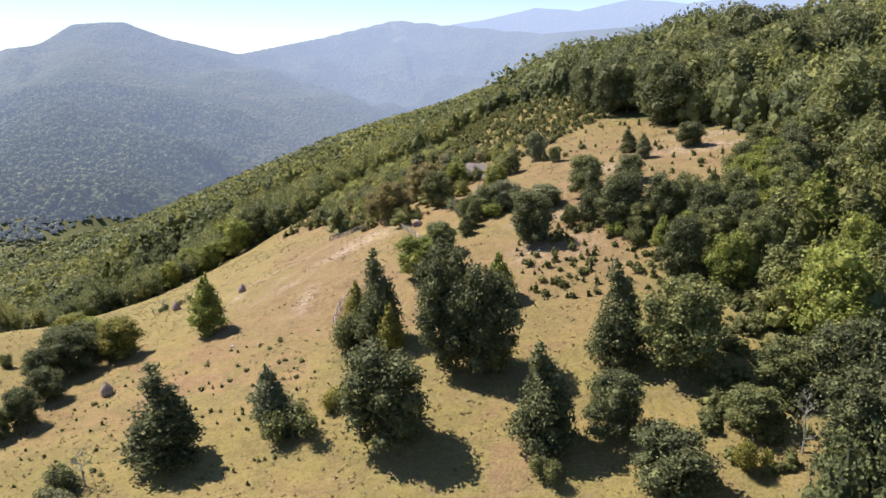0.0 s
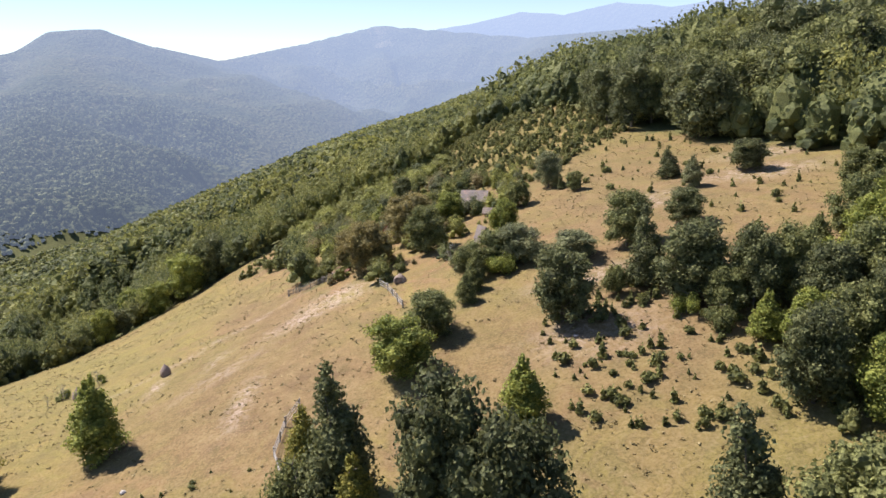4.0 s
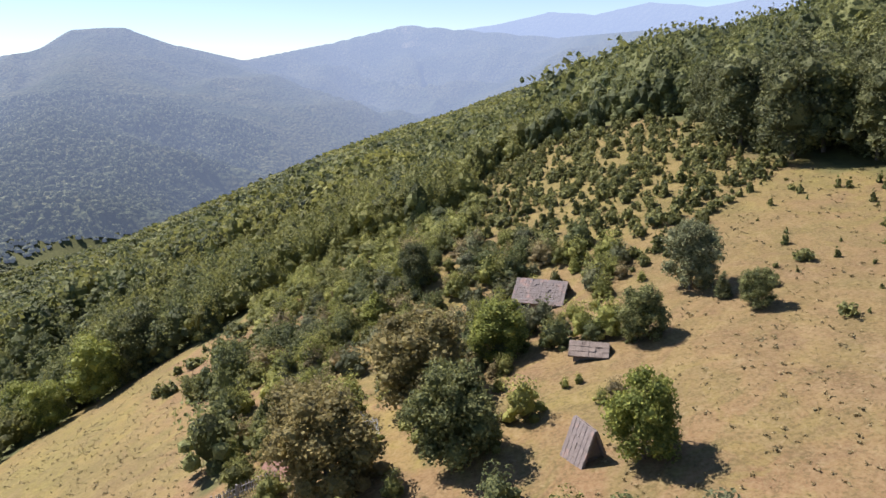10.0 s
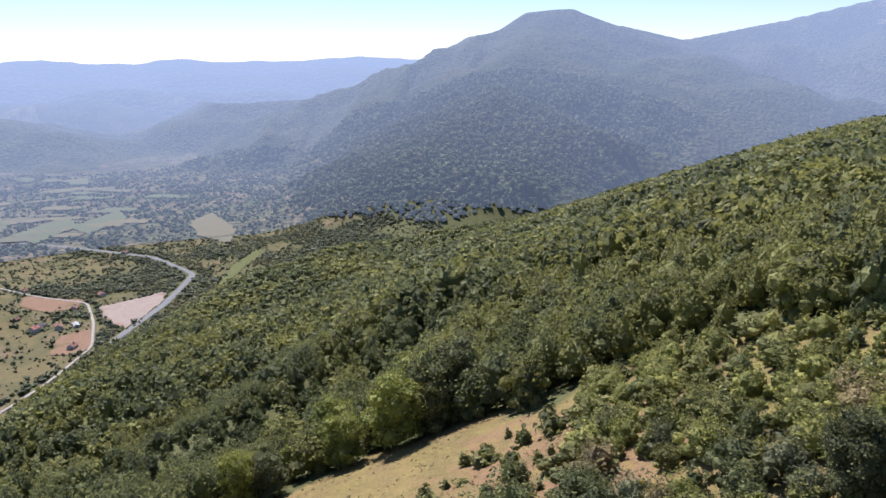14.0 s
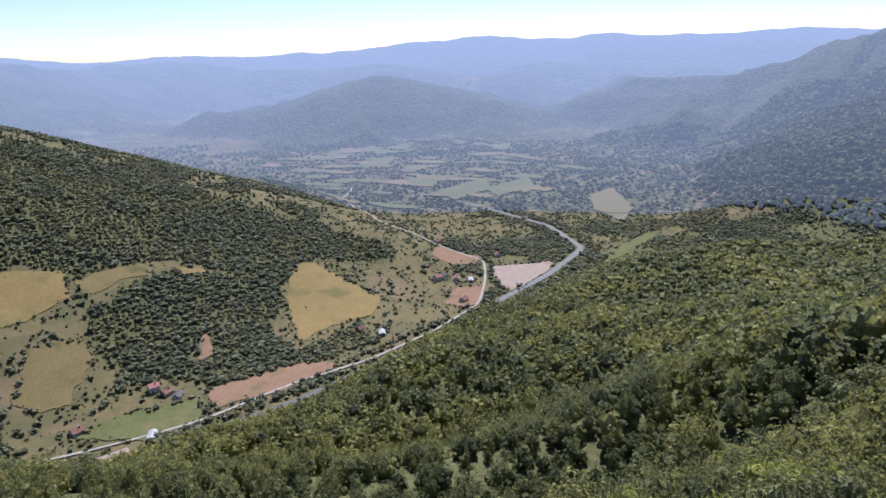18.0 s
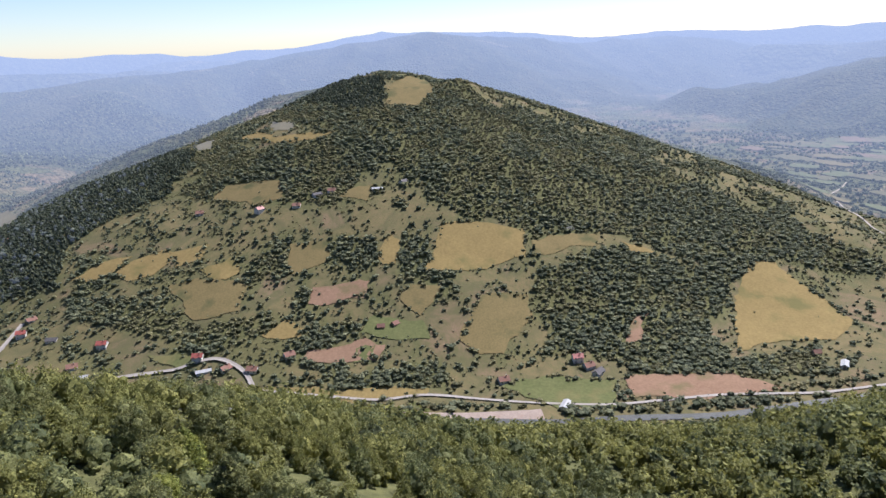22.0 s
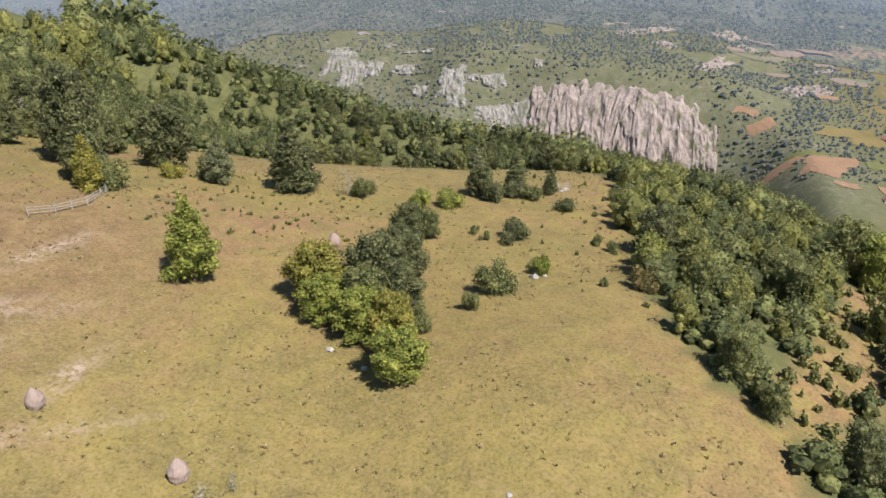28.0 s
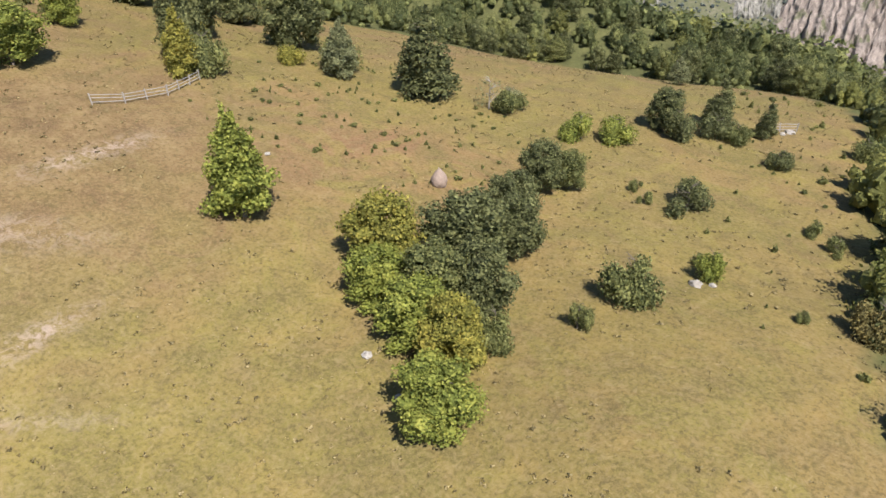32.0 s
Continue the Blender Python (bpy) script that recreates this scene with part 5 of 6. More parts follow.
west = x < np.interp(y, [-400, -360, -270, -120, 60, 210, 430], [-30, -60, -250, -360, -400, -425, -540])
keep = ~grassy(x, y) & (land(x, y) > -163) & ~west & clear_of(x, y)
keep &= fbm(x / 22, y / 22, 3, 81) > 0.20
inner = (x > -150) & (x < 75) & (y > -35) & (y < 250)
x, y, inner = x[keep], y[keep], inner[keep]
tall = 4.6 + 5.6 * noise2(x / 25, y / 25, 91) + 5.0 * rng.random(x.size) ** 1.5
tall = np.where((x < -95) & (y < 260), tall * 0.72, tall)
tall = np.where((x > 36) & (y > 115), tall * 1.35 + 1.5, tall)
tall = np.where((x > -100) & (x < -70) & (y < 125), tall * 0.6, tall)
tall = np.where((y < 32) & (x < 60), 3.2 + 0.35 * tall, tall)
# the nearest trees of the wood are things of their own
edge = np.where(((x > -135) & (x < -84) & (y > 62) & (y < 150)) | ((x > 36) & (x < 80) & (y > 55) & (y < 125)) | ((y < 12) & (y > -30) & (x > -90) & (x < 10))
                | ((x > -90) & (x < -60) & (y > 190) & (y < 240)))[0]
upper = np.where((x > 36) & (x < 108) & (y > 178) & (y < 240))[0]
singles = np.concatenate([edge[np.random.default_rng(5).permutation(edge.size)[:140]], upper[np.argsort(y[upper])[:110]]])
for k in singles:
    tone = random.choice(("d", "d", "m") if y[k] < 30 or y[k] > 175 and x[k] > 30 else ("d", "m", "m", "m", "b", "b"))
    form = random.choice("rrrk")
    leaf, word = TONE[tone]
    plant(FORM[form][0], x[k], y[k], float(tall[k]), float(tall[k]) * random.uniform(0.34, 0.44), leaf, "%s %s at the edge of the wood" % (word, FORM[form][1]), "tree", "trees at the wood's edge", plain=True)
rest = np.ones(x.size, bool)
rest[singles] = False
x, y, tall = x[rest], y[rest], tall[rest]
close = ((x > -235) & (x < 95) & (y > -30) & (y < 300)) | ((x > 60) & (x < 190) & (y > 90) & (y < 330))
seen = close | ((np.random.default_rng(9).random(x.size) < np.where(x > -340, 0.85, 0.6)) & ~((y < -60) & (x > -170)) & ~((x > 95) & (y < 40)))
x, y, tall, close = x[seen], y[seen], np.where(close, tall, tall * 1.2)[seen], close[seen]
mood = fbm(x / 30, y / 30, 3, 131) + 0.25 * (np.random.default_rng(10).random(x.size) - 0.5)
gold = mood > np.where(x < -70, 0.51, np.where((y > 120) & (x < -20), 0.55, np.where((y > 120) & (x < 80), 0.57, 0.64)))
LINE = [(0, 0, 0), (0, 120, 0), (-30, 175, 0), (-62, 186, 0), (-86, 150, 0)]
apart, _ = line_distance(x, y, LINE)
for low, high, crowns, word in ((0, 72, L0, "beside the meadow"), (72, 178, L1, "on the hillside"), (178, 999, LM, "farther up the hillside")):
    ring = close & (apart >= low) & (apart < high)
    woods("near_wood", x[ring & ~gold], y[ring & ~gold], tall[ring & ~gold], crowns, WOOD_NEAR, "dense broadleaf wood " + word, 11 + low, 0.90)
    woods("light_wood", x[ring & gold], y[ring & gold], tall[ring & gold], crowns, WOOD_OLIVE, "lighter yellow-green trees " + word, 31 + low, 0.90)
q, v = spread(3.9, (-128, -80, 15, 160), 406)
ok = ~grassy(q, v)
q, v = q[ok], v[ok]
woods("edge_thicket", q, v, 2.0 + 3.6 * np.random.default_rng(37).random(q.size), L1, WOOD_NEAR, "dense undergrowth along the meadow's western edge", 37, 1.15)
gold &= mood > 0.54
woods("hill_wood", x[~close & ~gold], y[~close & ~gold], tall[~close & ~gold] * 1.05, L2, WOOD_NEAR, "broadleaf wood farther along the hillside", 12)
woods("light_hill_wood", x[~close & gold], y[~close & gold], tall[~close & gold] * 1.05, L2, WOOD_OLIVE, "yellow-green trees farther along the hillside", 32)
q, v = spread(6.4, (-600, 260, 425, 1250), 412)
h, far = land(q, v), np.hypot(q + 60, v - 150)
ok = (h > -162) & (far < 1150) & clear_of(q, v) & home_side(q, v) & ((far < 620) | (np.random.default_rng(21).random(q.size) < 0.6))
ok &= fbm(q / 26, v / 26, 3, 83) > np.where(h < -125, 0.32, 0.22)
q, v = q[ok], v[ok]
high = 4.5 + 3.6 * rng.random(q.size)
pale = fbm(q / 40, v / 40, 3, 85) + 0.2 * rng.random(q.size) > 0.60
for sel, leaf, word in ((~pale, WOOD_NEAR, "dark"), (pale, WOOD_OLIVE, "yellow-green")):
    woods("ridge_wood", q[sel], v[sel], high[sel], LV, leaf, "%s wood along the far ridge slope" % word, 13, 1.35)

# the valley and the hill across the river
x, y = spread(3.9, (-1020, -330, -640, 900), 403)
h = land(x, y)
share = valley_cover(x, y, h)
d_river, _ = line_distance(x, y, [(a, b, 0) for a, b in RIVER])
share = np.where((d_river < 24) & (d_river > 6), 0.85, share)
chance = np.random.default_rng(15)
keep = (chance.random(x.size) < share) & clear_of(x, y) & (~home_side(x, y) | (d_river < 24)) & (np.hypot(x + 60, y - 150) < BRINK)
keep &= ~((y < -330) & (x < -480) & (h < -150)) & ~((y > 700) & (h > -140))
keep &= (x < -380) | (chance.random(x.size) < 0.5)
x, y, h, share = x[keep], y[keep], h[keep], share[keep]
rows_x, rows_y = [], []
for poly in FIELDS:
    if poly[0][0] < -400 and poly[0][1] > -330:
        for (x0, y0), (x1, y1) in zip(poly, poly[1:] + poly[:1]):
            if chance.random() < 0.62:
                for t in np.arange(0, 1, 3.4 / max(4.0, math.hypot(x1 - x0, y1 - y0))):
                    if chance.random() < 0.75:
                        rows_x.append(x0 + t * (x1 - x0) + chance.normal() * 1.6)
                        rows_y.append(y0 + t * (y1 - y0) + chance.normal() * 1.6)
rows_x, rows_y = np.array(rows_x), np.array(rows_y)
near = np.hypot(rows_x + 60, rows_y - 150) < BRINK
x, y, share = np.r_[x, rows_x[near]], np.r_[y, rows_y[near]], np.r_[share, np.full(int(near.sum()), 0.5)]
h = land(x, y)
pine = stands(x, y, "pine") | ((chance.random(x.size) < 0.06) & (h > -120))
wood = share > 0.8
big = np.where(wood, 2.6, 1.0) + np.where(wood, 2.4, 3.2) * chance.random(x.size) ** np.where(wood, 1.3, 1.9)
shrub = ~pine & ((fbm(x / 34, y / 34, 3, 125) + 0.35 * (chance.random(x.size) - 0.5)) > np.where(h > -100, 0.45, 0.55))
leafy = ~pine & ~shrub
woods("valley_wood", x[leafy], y[leafy], big[leafy], LV, WOOD_VALLEY_HAZED, "copses and hedgerow trees across the river", 14, 1.95)
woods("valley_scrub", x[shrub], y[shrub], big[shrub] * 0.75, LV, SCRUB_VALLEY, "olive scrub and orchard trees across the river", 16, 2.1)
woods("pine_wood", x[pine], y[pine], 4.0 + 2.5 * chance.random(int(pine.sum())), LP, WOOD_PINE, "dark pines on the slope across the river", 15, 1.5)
r = np.random.default_rng(77)
spots = [(r.choice(len(FIELDS)), r.random(), r.random()) for _ in range(700)]
fx = np.array([np.mean([c[0] for c in FIELDS[k]]) + (a - 0.5) * 60 for k, a, b in spots])
fy = np.array([np.mean([c[1] for c in FIELDS[k]]) + (b - 0.5) * 60 for k, a, b in spots])
woods("field_bushes", fx, fy, 0.8 + 1.7 * r.random(fx.size) ** 2, L3, WOOD_VALLEY_HAZED, "scattered bushes on the valley pastures", 16, 1.3)

# hedges and copses of the upper valley
x, y = spread(8.5, (-1950, -640, 330, 1250), 410)
h, far = land(x, y), np.hypot(x + 60, y - 150)
keep = (np.random.default_rng(16).random(x.size) < valley_cover(x, y, h)) & (far > BRINK) & (far < 1750) & clear_of(x, y) & ((h < -120) | (far < 1300))
woods("far_valley_wood", x[keep], y[keep], 3 + 4 * np.random.default_rng(80).random(int(keep.sum())), L4, WOOD_HAZED, "copses and hedges of the upper valley", 34, 1.6)
x, y = spread(12.0, (-2000, -760, -1350, 330), 411)
h, far = land(x, y), np.hypot(x + 60, y - 150)
keep = (np.random.default_rng(18).random(x.size) < valley_cover(x, y, h)) & (far > BRINK) & clear_of(x, y) & ((x < -1180) | (y < -900))
woods("far_slope_wood", x[keep], y[keep], 5 + 4 * np.random.default_rng(81).random(int(keep.sum())), L4, WOOD_HAZED, "woods on the slopes behind the hill", 35, 1.5)

# the gorge side and the terraced valley to the town
for spacing, box, seed, small in ((5.4, (-330, 480, -1000, -470), 404, 0.82), (7.6, (-1050, -330, -1000, -330), 414, 0.95), (15.0, (-800, 950, -1650, -1000), 424, 1.6), (16.0, (480, 950, -1000, -330), 434, 1.6)):
    x, y = spread(spacing, box, seed)
    h, sx = land(x, y), 4.0
    clump = fbm(x / 48, y / 48, 4, 111)
    keep = (clump > np.where((x < -270) & (y > -900), 0.42, 0.36)) & clear_of(x, y) & ~((y > -420) & (x > -350)) & (h > -166)
    keep &= ~((x > -142) & (x < 34) & (y < -560) & (y > -622 - 0.03 * x)) | (np.random.default_rng(seed + 2).random(x.size) < 0.16)
    for cx0, cy0, wide in BARE_ROCKS:
        keep &= ~((np.abs(x - cx0) < wide * 0.45) & (np.abs(y - cy0) < 9))
    x, y = x[keep], y[keep]
    tall = (2.2 + 3.6 * np.random.default_rng(seed).random(x.size) ** 1.5) * small
    half = fbm(x / 60, y / 60, 3, 113) + 0.4 * np.random.default_rng(seed + 1).random(x.size) > 0.66
    woods("gorge_scrub", x[half], y[half], tall[half], L4, GORGE_LEAF_HAZED, "scrubby woods on the limestone slopes", 17, 1.45)
    woods("gorge_bushes", x[~half], y[~half], tall[~half] * 0.8, L4, GORGE_BUSH_HAZED, "pale scrub on the limestone slopes", 18, 1.5)

# mountain woods, their leaves glowing with painted haze
r = np.random.default_rng(405)
x, y = r.uniform(-1500, 0, 30000), r.uniform(760, 1700, 30000)
away = np.hypot(x + 60, y - 150)
keep = (away > 700) & (away < 1650) & (x * 0.9 + 420 < (y - 900) * 0.1) & (land(x, y) > -146) & (fbm(x / 120, y / 120, 3, 121) > 0.22)
x, y = x[keep], y[keep]
woods("mountain_wood", x, y, 4 + 6 * r.random(x.size) ** 1.5, L4, WOOD_HAZED, "woods covering the peaked mountain, blue from painted haze", 18, 1.35)

# juniper scrub and small bushes on the grass
r = np.random.default_rng(41)


def scatter(count, poly, seed):
    q = np.random.default_rng(seed)
    p = np.array(poly)
    x, y = q.uniform(p[:, 0].min(), p[:, 0].max(), count * 4), q.uniform(p[:, 1].min(), p[:, 1].max(), count * 4)
    ok = inside(x, y, poly)
    return x[ok][:count], y[ok][:count]


J = [crown_arrays("cone" if k < 4 else "bush", 1.0, 0.30 if k < 4 else 0.6, 60, 0.20, 500 + k, 0.85, 4) for k in range(6)]
x, y = scatter(980, SCRUB, 1)
woods("juniper_scrub", x, y, 0.8 + 2.0 * r.random(x.size) ** 1.7, J, SHRUB, "dense juniper scrub on the upper slope", 19)
x, y = scatter(270, [(12, 92), (30, 85), (44, 100), (46, 118), (20, 116), (10, 108)], 2)
woods("juniper_bushes", x, y, 0.6 + 1.1 * r.random(x.size), J, SHRUB, "small junipers dotted over the dry grass", 20)
x, y = scatter(150, [(-58, 70), (-18, 62), (-8, 84), (-20, 98), (-50, 92)], 3)
woods("meadow_tufts", x, y, 0.3 + 0.4 * r.random(x.size), J, SHRUB, "low dark tufts on the mown meadow", 21, 1.3)
x, y = scatter(90, [(28, 118), (70, 128), (68, 172), (46, 195), (26, 180)], 4)
woods("pasture_junipers", x, y, 0.6 + 1.3 * r.random(x.size) ** 2, J, SHRUB, "young junipers on the upper pasture", 22)
x, y = scatter(250, HAMLET, 6)
ok = ~((np.abs(x - 8) < 5) & (np.abs(y - 142) < 6)) & ~((np.abs(x - 9) < 7) & (np.abs(y - 176) < 7)) & ~((np.abs(x + 8.5) < 5) & (np.abs(y - 168) < 10)) & ~((np.abs(x - 11) < 3) & (np.abs(y - 156) < 3))
x, y = x[ok], y[ok]
pick = r.random(x.size)
for low, high, leaf, word in ((0.0, 0.15, WOOD_NEAR, "dark"), (0.15, 0.4, WOOD_OLIVE, "yellow-green"), (0.4, 0.65, WOOD_BRIGHT, "bright green"), (0.65, 1.0, WOOD_RUST, "rusty")):
    sel = (pick >= low) & (pick < high)
    woods("orchard_trees", x[sel], y[sel], 1.0 + 3.8 * r.random(int(sel.sum())) ** 1.4, L0, leaf, "overgrown %s orchard scrub round the hamlet" % word, 23, 1.1)
x, y = scatter(210, [(-27, 168), (-14, 162), (0, 160), (17, 168), (19, 182), (6, 196), (-8, 206), (-28, 206)], 26)
ok = ~((np.abs(x - 9.3) < 4.5) & (y > 169) & (y < 178)) & ~((np.abs(x + 7.5) < 3.5) & (y > 166) & (y < 177))
x, y = x[ok], y[ok]
pick = r.random(x.size)
for low, high, leaf, word in ((0.0, 0.15, WOOD_NEAR, "dark green"), (0.15, 0.4, WOOD_OLIVE, "yellow-green"), (0.4, 0.65, WOOD_BRIGHT, "bright green"), (0.65, 1.0, WOOD_GREY, "grey-green")):
    sel = (pick >= low) & (pick < high)
    woods("old_orchard", x[sel], y[sel], 1.6 + 3.0 * r.random(int(sel.sum())), L0, leaf, "%s plum trees gone wild between the old houses" % word, 29, 1.1)
x, y = scatter(270, THICKET, 16)
pick = r.random(x.size)
for low, high, leaf, word in ((0.0, 0.12, WOOD_NEAR, "dark green"), (0.12, 0.45, WOOD_OLIVE, "yellow-green"), (0.45, 1.0, WOOD_BRIGHT, "bright yellow-green")):
    sel = (pick >= low) & (pick < high)
    woods("thicket", x[sel], y[sel], 0.9 + 3.6 * r.random(int(sel.sum())) ** 1.8, L1, leaf, "%s shrubs on the slope below the wood" % word, 28, 1.2)
x, y = scatter(70, [(-30, 176), (-12, 190), (-16, 214), (-42, 216), (-50, 200)], 7)
woods("slope_bushes", x, y, 1.0 + 2.4 * r.random(x.size) ** 2, J, SHRUB, "bushes along the meadow's lower edge", 24, 1.4)
x, y = scatter(60, TONGUE, 8)
woods("clearing_bushes", x, y, 0.8 + 1.4 * r.random(x.size), J, SHRUB, "young bushes in the narrow clearing", 25)
x, y = scatter(60, [(-88, 100), (-80, 60), (-78, 25), (-60, 20), (-66, 60), (-74, 96)], 9)
woods("hilltop_tufts", x, y, 0.4 + 0.8 * r.random(x.size) ** 2, J, SHRUB, "small bushes scattered over the hilltop", 26, 1.2)
x, y = scatter(160, [(24, 52), (36, 60), (50, 100), (44, 112), (34, 92), (26, 72)], 10)
woods("pasture_bushes", x, y, 0.8 + 2.0 * r.random(x.size) ** 1.5, L1, SHRUB, "bushes filling the rough pasture", 27, 1.2)
# tufts of uncut grass and dry stalks all over the open hill
x, y = scatter(20000, MEADOW, 12)
r = np.random.default_rng(43)
ok = fbm(x / 7, y / 7, 3, 141) > 0.40
x, y = x[ok], y[ok]
G = [crown_arrays("bush", 1.0, 0.75, 7, 0.55, 600 + k, 0, 0) for k in range(6)]
woods("grass_tufts", x, y, 0.10 + 0.20 * r.random(x.size) ** 2, G, DRY_GRASS, "tufts of dry and green grass on the meadow", 44, 1.3)


# ---- buildings ----
def part_mesh(name, bm, material):
    me = bpy.data.meshes.new(name)
    bm.to_mesh(me)
    bm.free()
    me.materials.append(material)
    return me


def box(bm, x0, x1, y0, y1, z0, z1, bevel=0.0):
    res = bmesh.ops.create_cube(bm, size=1.0, matrix=Matrix.Translation(((x0 + x1) / 2, (y0 + y1) / 2, (z0 + z1) / 2)) @ Matrix.Diagonal((x1 - x0, y1 - y0, z1 - z0, 1)))
    if bevel:
        bmesh.ops.bevel(bm, geom=list({e for v in res["verts"] for e in v.link_edges}), offset=bevel, segments=1, affect="EDGES")
    return bm


def gabled_wall(w, d, h, rise, thick=0.25):
    """Four walls with two gables, hollow, the ridge along y."""
    bm = bmesh.new()
    for sy in (-1, 1):
        y0, y1 = sorted((sy * d / 2, sy * (d / 2 - thick)))
        ring = [(-w / 2, 0), (w / 2, 0), (w / 2, h), (0, h + rise), (-w / 2, h)]
        a, b = [bm.verts.new((x, y0, z)) for x, z in ring], [bm.verts.new((x, y1, z)) for x, z in ring]
        bm.faces.new(a)
        bm.faces.new(b[::-1])
        for k in range(5):
            bm.faces.new((a[k], b[k], b[(k + 1) % 5], a[(k + 1) % 5]))
    for sx in (-1, 1):
        x0, x1 = sorted((sx * w / 2, sx * (w / 2 - thick)))
        box(bm, x0, x1, -d / 2 + thick, d / 2 - thick, 0, h)
    bmesh.ops.recalc_face_normals(bm, faces=bm.faces[:])
    return bm


def roof_slope(w, d, h, rise, side, over=0.4):
    """One slope of a roof: a slab with thickness."""
    bm = bmesh.new()
    eave, top = Vector((side * (w / 2 + over), 0, h - rise * over / (w / 2))), Vector((-side * 0.05, 0, h + rise + 0.1))
    up = Vector((side * rise, 0, w / 2)).normalized()
    lo = [Vector((p.x, y, p.z)) for p in (eave, top) for y in (-d / 2 - over, d / 2 + over)]
    v = [bm.verts.new(p) for p in lo + [p + up * 0.11 for p in lo]]
    for f in ((0, 1, 3, 2), (4, 6, 7, 5), (0, 4, 5, 1), (2, 3, 7, 6), (0, 2, 6, 4), (1, 5, 7, 3)):
        bm.faces.new([v[i] for i in f])
    bmesh.ops.recalc_face_normals(bm, faces=bm.faces[:])
    return bm


def lay_tiles(slope, w, d, h, rise, side, over, courses, columns, material, r):
    """Overlapping tiles on a slope, each an object of its own, lying a little uneven."""
    eave, top = Vector((side * (w / 2 + over), 0, h - rise * over / (w / 2))), Vector((-side * 0.05, 0, h + rise + 0.1))
    up = Vector((side * rise, 0, w / 2)).normalized()
    along, run, wide = (top - eave).normalized(), (top - eave).length / courses, (d + 2 * over) / columns
    bm = bmesh.new()
    box(bm, -wide / 2 + 0.012, wide / 2 - 0.012, -run * 0.58, run * 0.58, 0, 0.05, 0.01)
    me = part_mesh("roof_tile", bm, material)
    cross = along.cross(up)
    frame3 = Matrix((cross, along, up)).transposed().to_4x4()
    for k in range(courses):
        for c in range(columns):
            if r.random() < 0.03:
                continue
            p = eave + along * run * (k + 0.5) + up * (0.12 + r.uniform(0, 0.025))
            p.y = -d / 2 - over + wide * (c + 0.5)
            ob = part("roof_tile", me, None, slope)
            ob.matrix_local = Matrix.Translation(p) @ frame3 @ pose(0, 0, 0, -2.2 + r.uniform(-0.8, 0.8), r.uniform(-1.5, 1.5), r.uniform(-1.5, 1.5))


def opening(parent, name, x, y, z, width, height, facing, glass, frame_mat, label=""):
    """A window or door set on a wall: frame with a pane or leaf a little behind it. facing: +-1 along x or +-2 along y."""
    along_y = abs(facing) == 1
    sgn = 1 if facing > 0 else -1

    def put(bm, u0, u1, z0, z1, t0, t1):
        t0, t1 = sorted((sgn * t0, sgn * t1))
        if along_y:
            box(bm, x + t0, x + t1, y + u0, y + u1, z + z0, z + z1)
        else:
            box(bm, x + u0, x + u1, y + t0, y + t1, z + z0, z + z1)

    bm, f = bmesh.new(), 0.09
    put(bm, -width / 2, width / 2, height - f, height, 0.0, 0.08)
    put(bm, -width / 2, width / 2, 0, f, 0.0, 0.10)
    put(bm, -width / 2, -width / 2 + f, f, height - f, 0.0, 0.08)
    put(bm, width / 2 - f, width / 2, f, height - f, 0.0, 0.08)
    ob = part(name, bm, frame_mat, parent, label)
    bm = bmesh.new()
    put(bm, -width / 2 + f, width / 2 - f, f, height - f, 0.005, 0.04)
    part("pane" if glass else "leaf", bm, PANE if glass else PLANK, ob)
    return ob


def house(label, w, d, h, rise, wall_mat, roof_mat, storeys=1, category="house", courses=8, chimney=True, group="", columns=1):
    thing = new("barn" if category == "barn" else "shed" if category == "shed" else "house")
    thing.empty_display_size = 0.5
    tagged(thing, label, category, group)
    r = random.Random(int(w * 100 + d * 10 + h))
    part("wall", gabled_wall(w, d, h, rise), wall_mat, thing)
    for side in (-1, 1):
        slope = part("roof_slope", roof_slope(w, d, h, rise, side, 0.4), roof_mat, thing)
        if columns > 1:
            lay_tiles(slope, w, d, h, rise, side, 0.4, courses, columns, roof_mat, r)
    if chimney:
        bm = bmesh.new()
        box(bm, 0.4, 1.0, d * 0.18, d * 0.18 + 0.6, h + rise * 0.5, h + rise + 1.0, 0.03)
        c = part("chimney", bm, CLAY, thing, "brick chimney")
        bm = bmesh.new()
        box(bm, 0.32, 1.08, d * 0.18 - 0.08, d * 0.18 + 0.68, h + rise + 1.0, h + rise + 1.12)
        part("cap", bm, STONE, c)
    if category == "house":
        for s in range(storeys):
            for side in (-1, 1):
                for k in (-0.28, 0.28):
                    opening(thing, "window", side * w / 2, k * d, 0.9 + 2.7 * s, 1.0, 1.2, side, True, WHITE_SHEET)
                opening(thing, "window", (0.22 if s or side < 0 else -0.22) * w, side * d / 2, 0.9 + 2.7 * s, 1.0, 1.2, 2 * side, True, WHITE_SHEET)
        opening(thing, "door", 0.2 * w, d / 2, 0.05, 1.0, 2.05, 2, False, PLANK)
    else:
        opening(thing, "door", 0, -d / 2, 0.05, min(1.6, w * 0.4), min(2.1, h - 0.1), -2, False, PLANK)
    return thing


def sit(thing, x, y, turn):
    thing.location = (x, y, min(zg(x + a, y + b) for a in (-2.5, 2.5) for b in (-2.5, 2.5)) - 0.05)
    thing.rotation_euler = (0, 0, radians(turn))
    return thing


# the hamlet on the hill
sit(house("low old house with weathered grey tile roof", 4.3, 5.0, 1.9, 1.6, PLANK, GREY_TILE, 1, "house", 10, False, "", 15), 9.3, 175.2, 68)
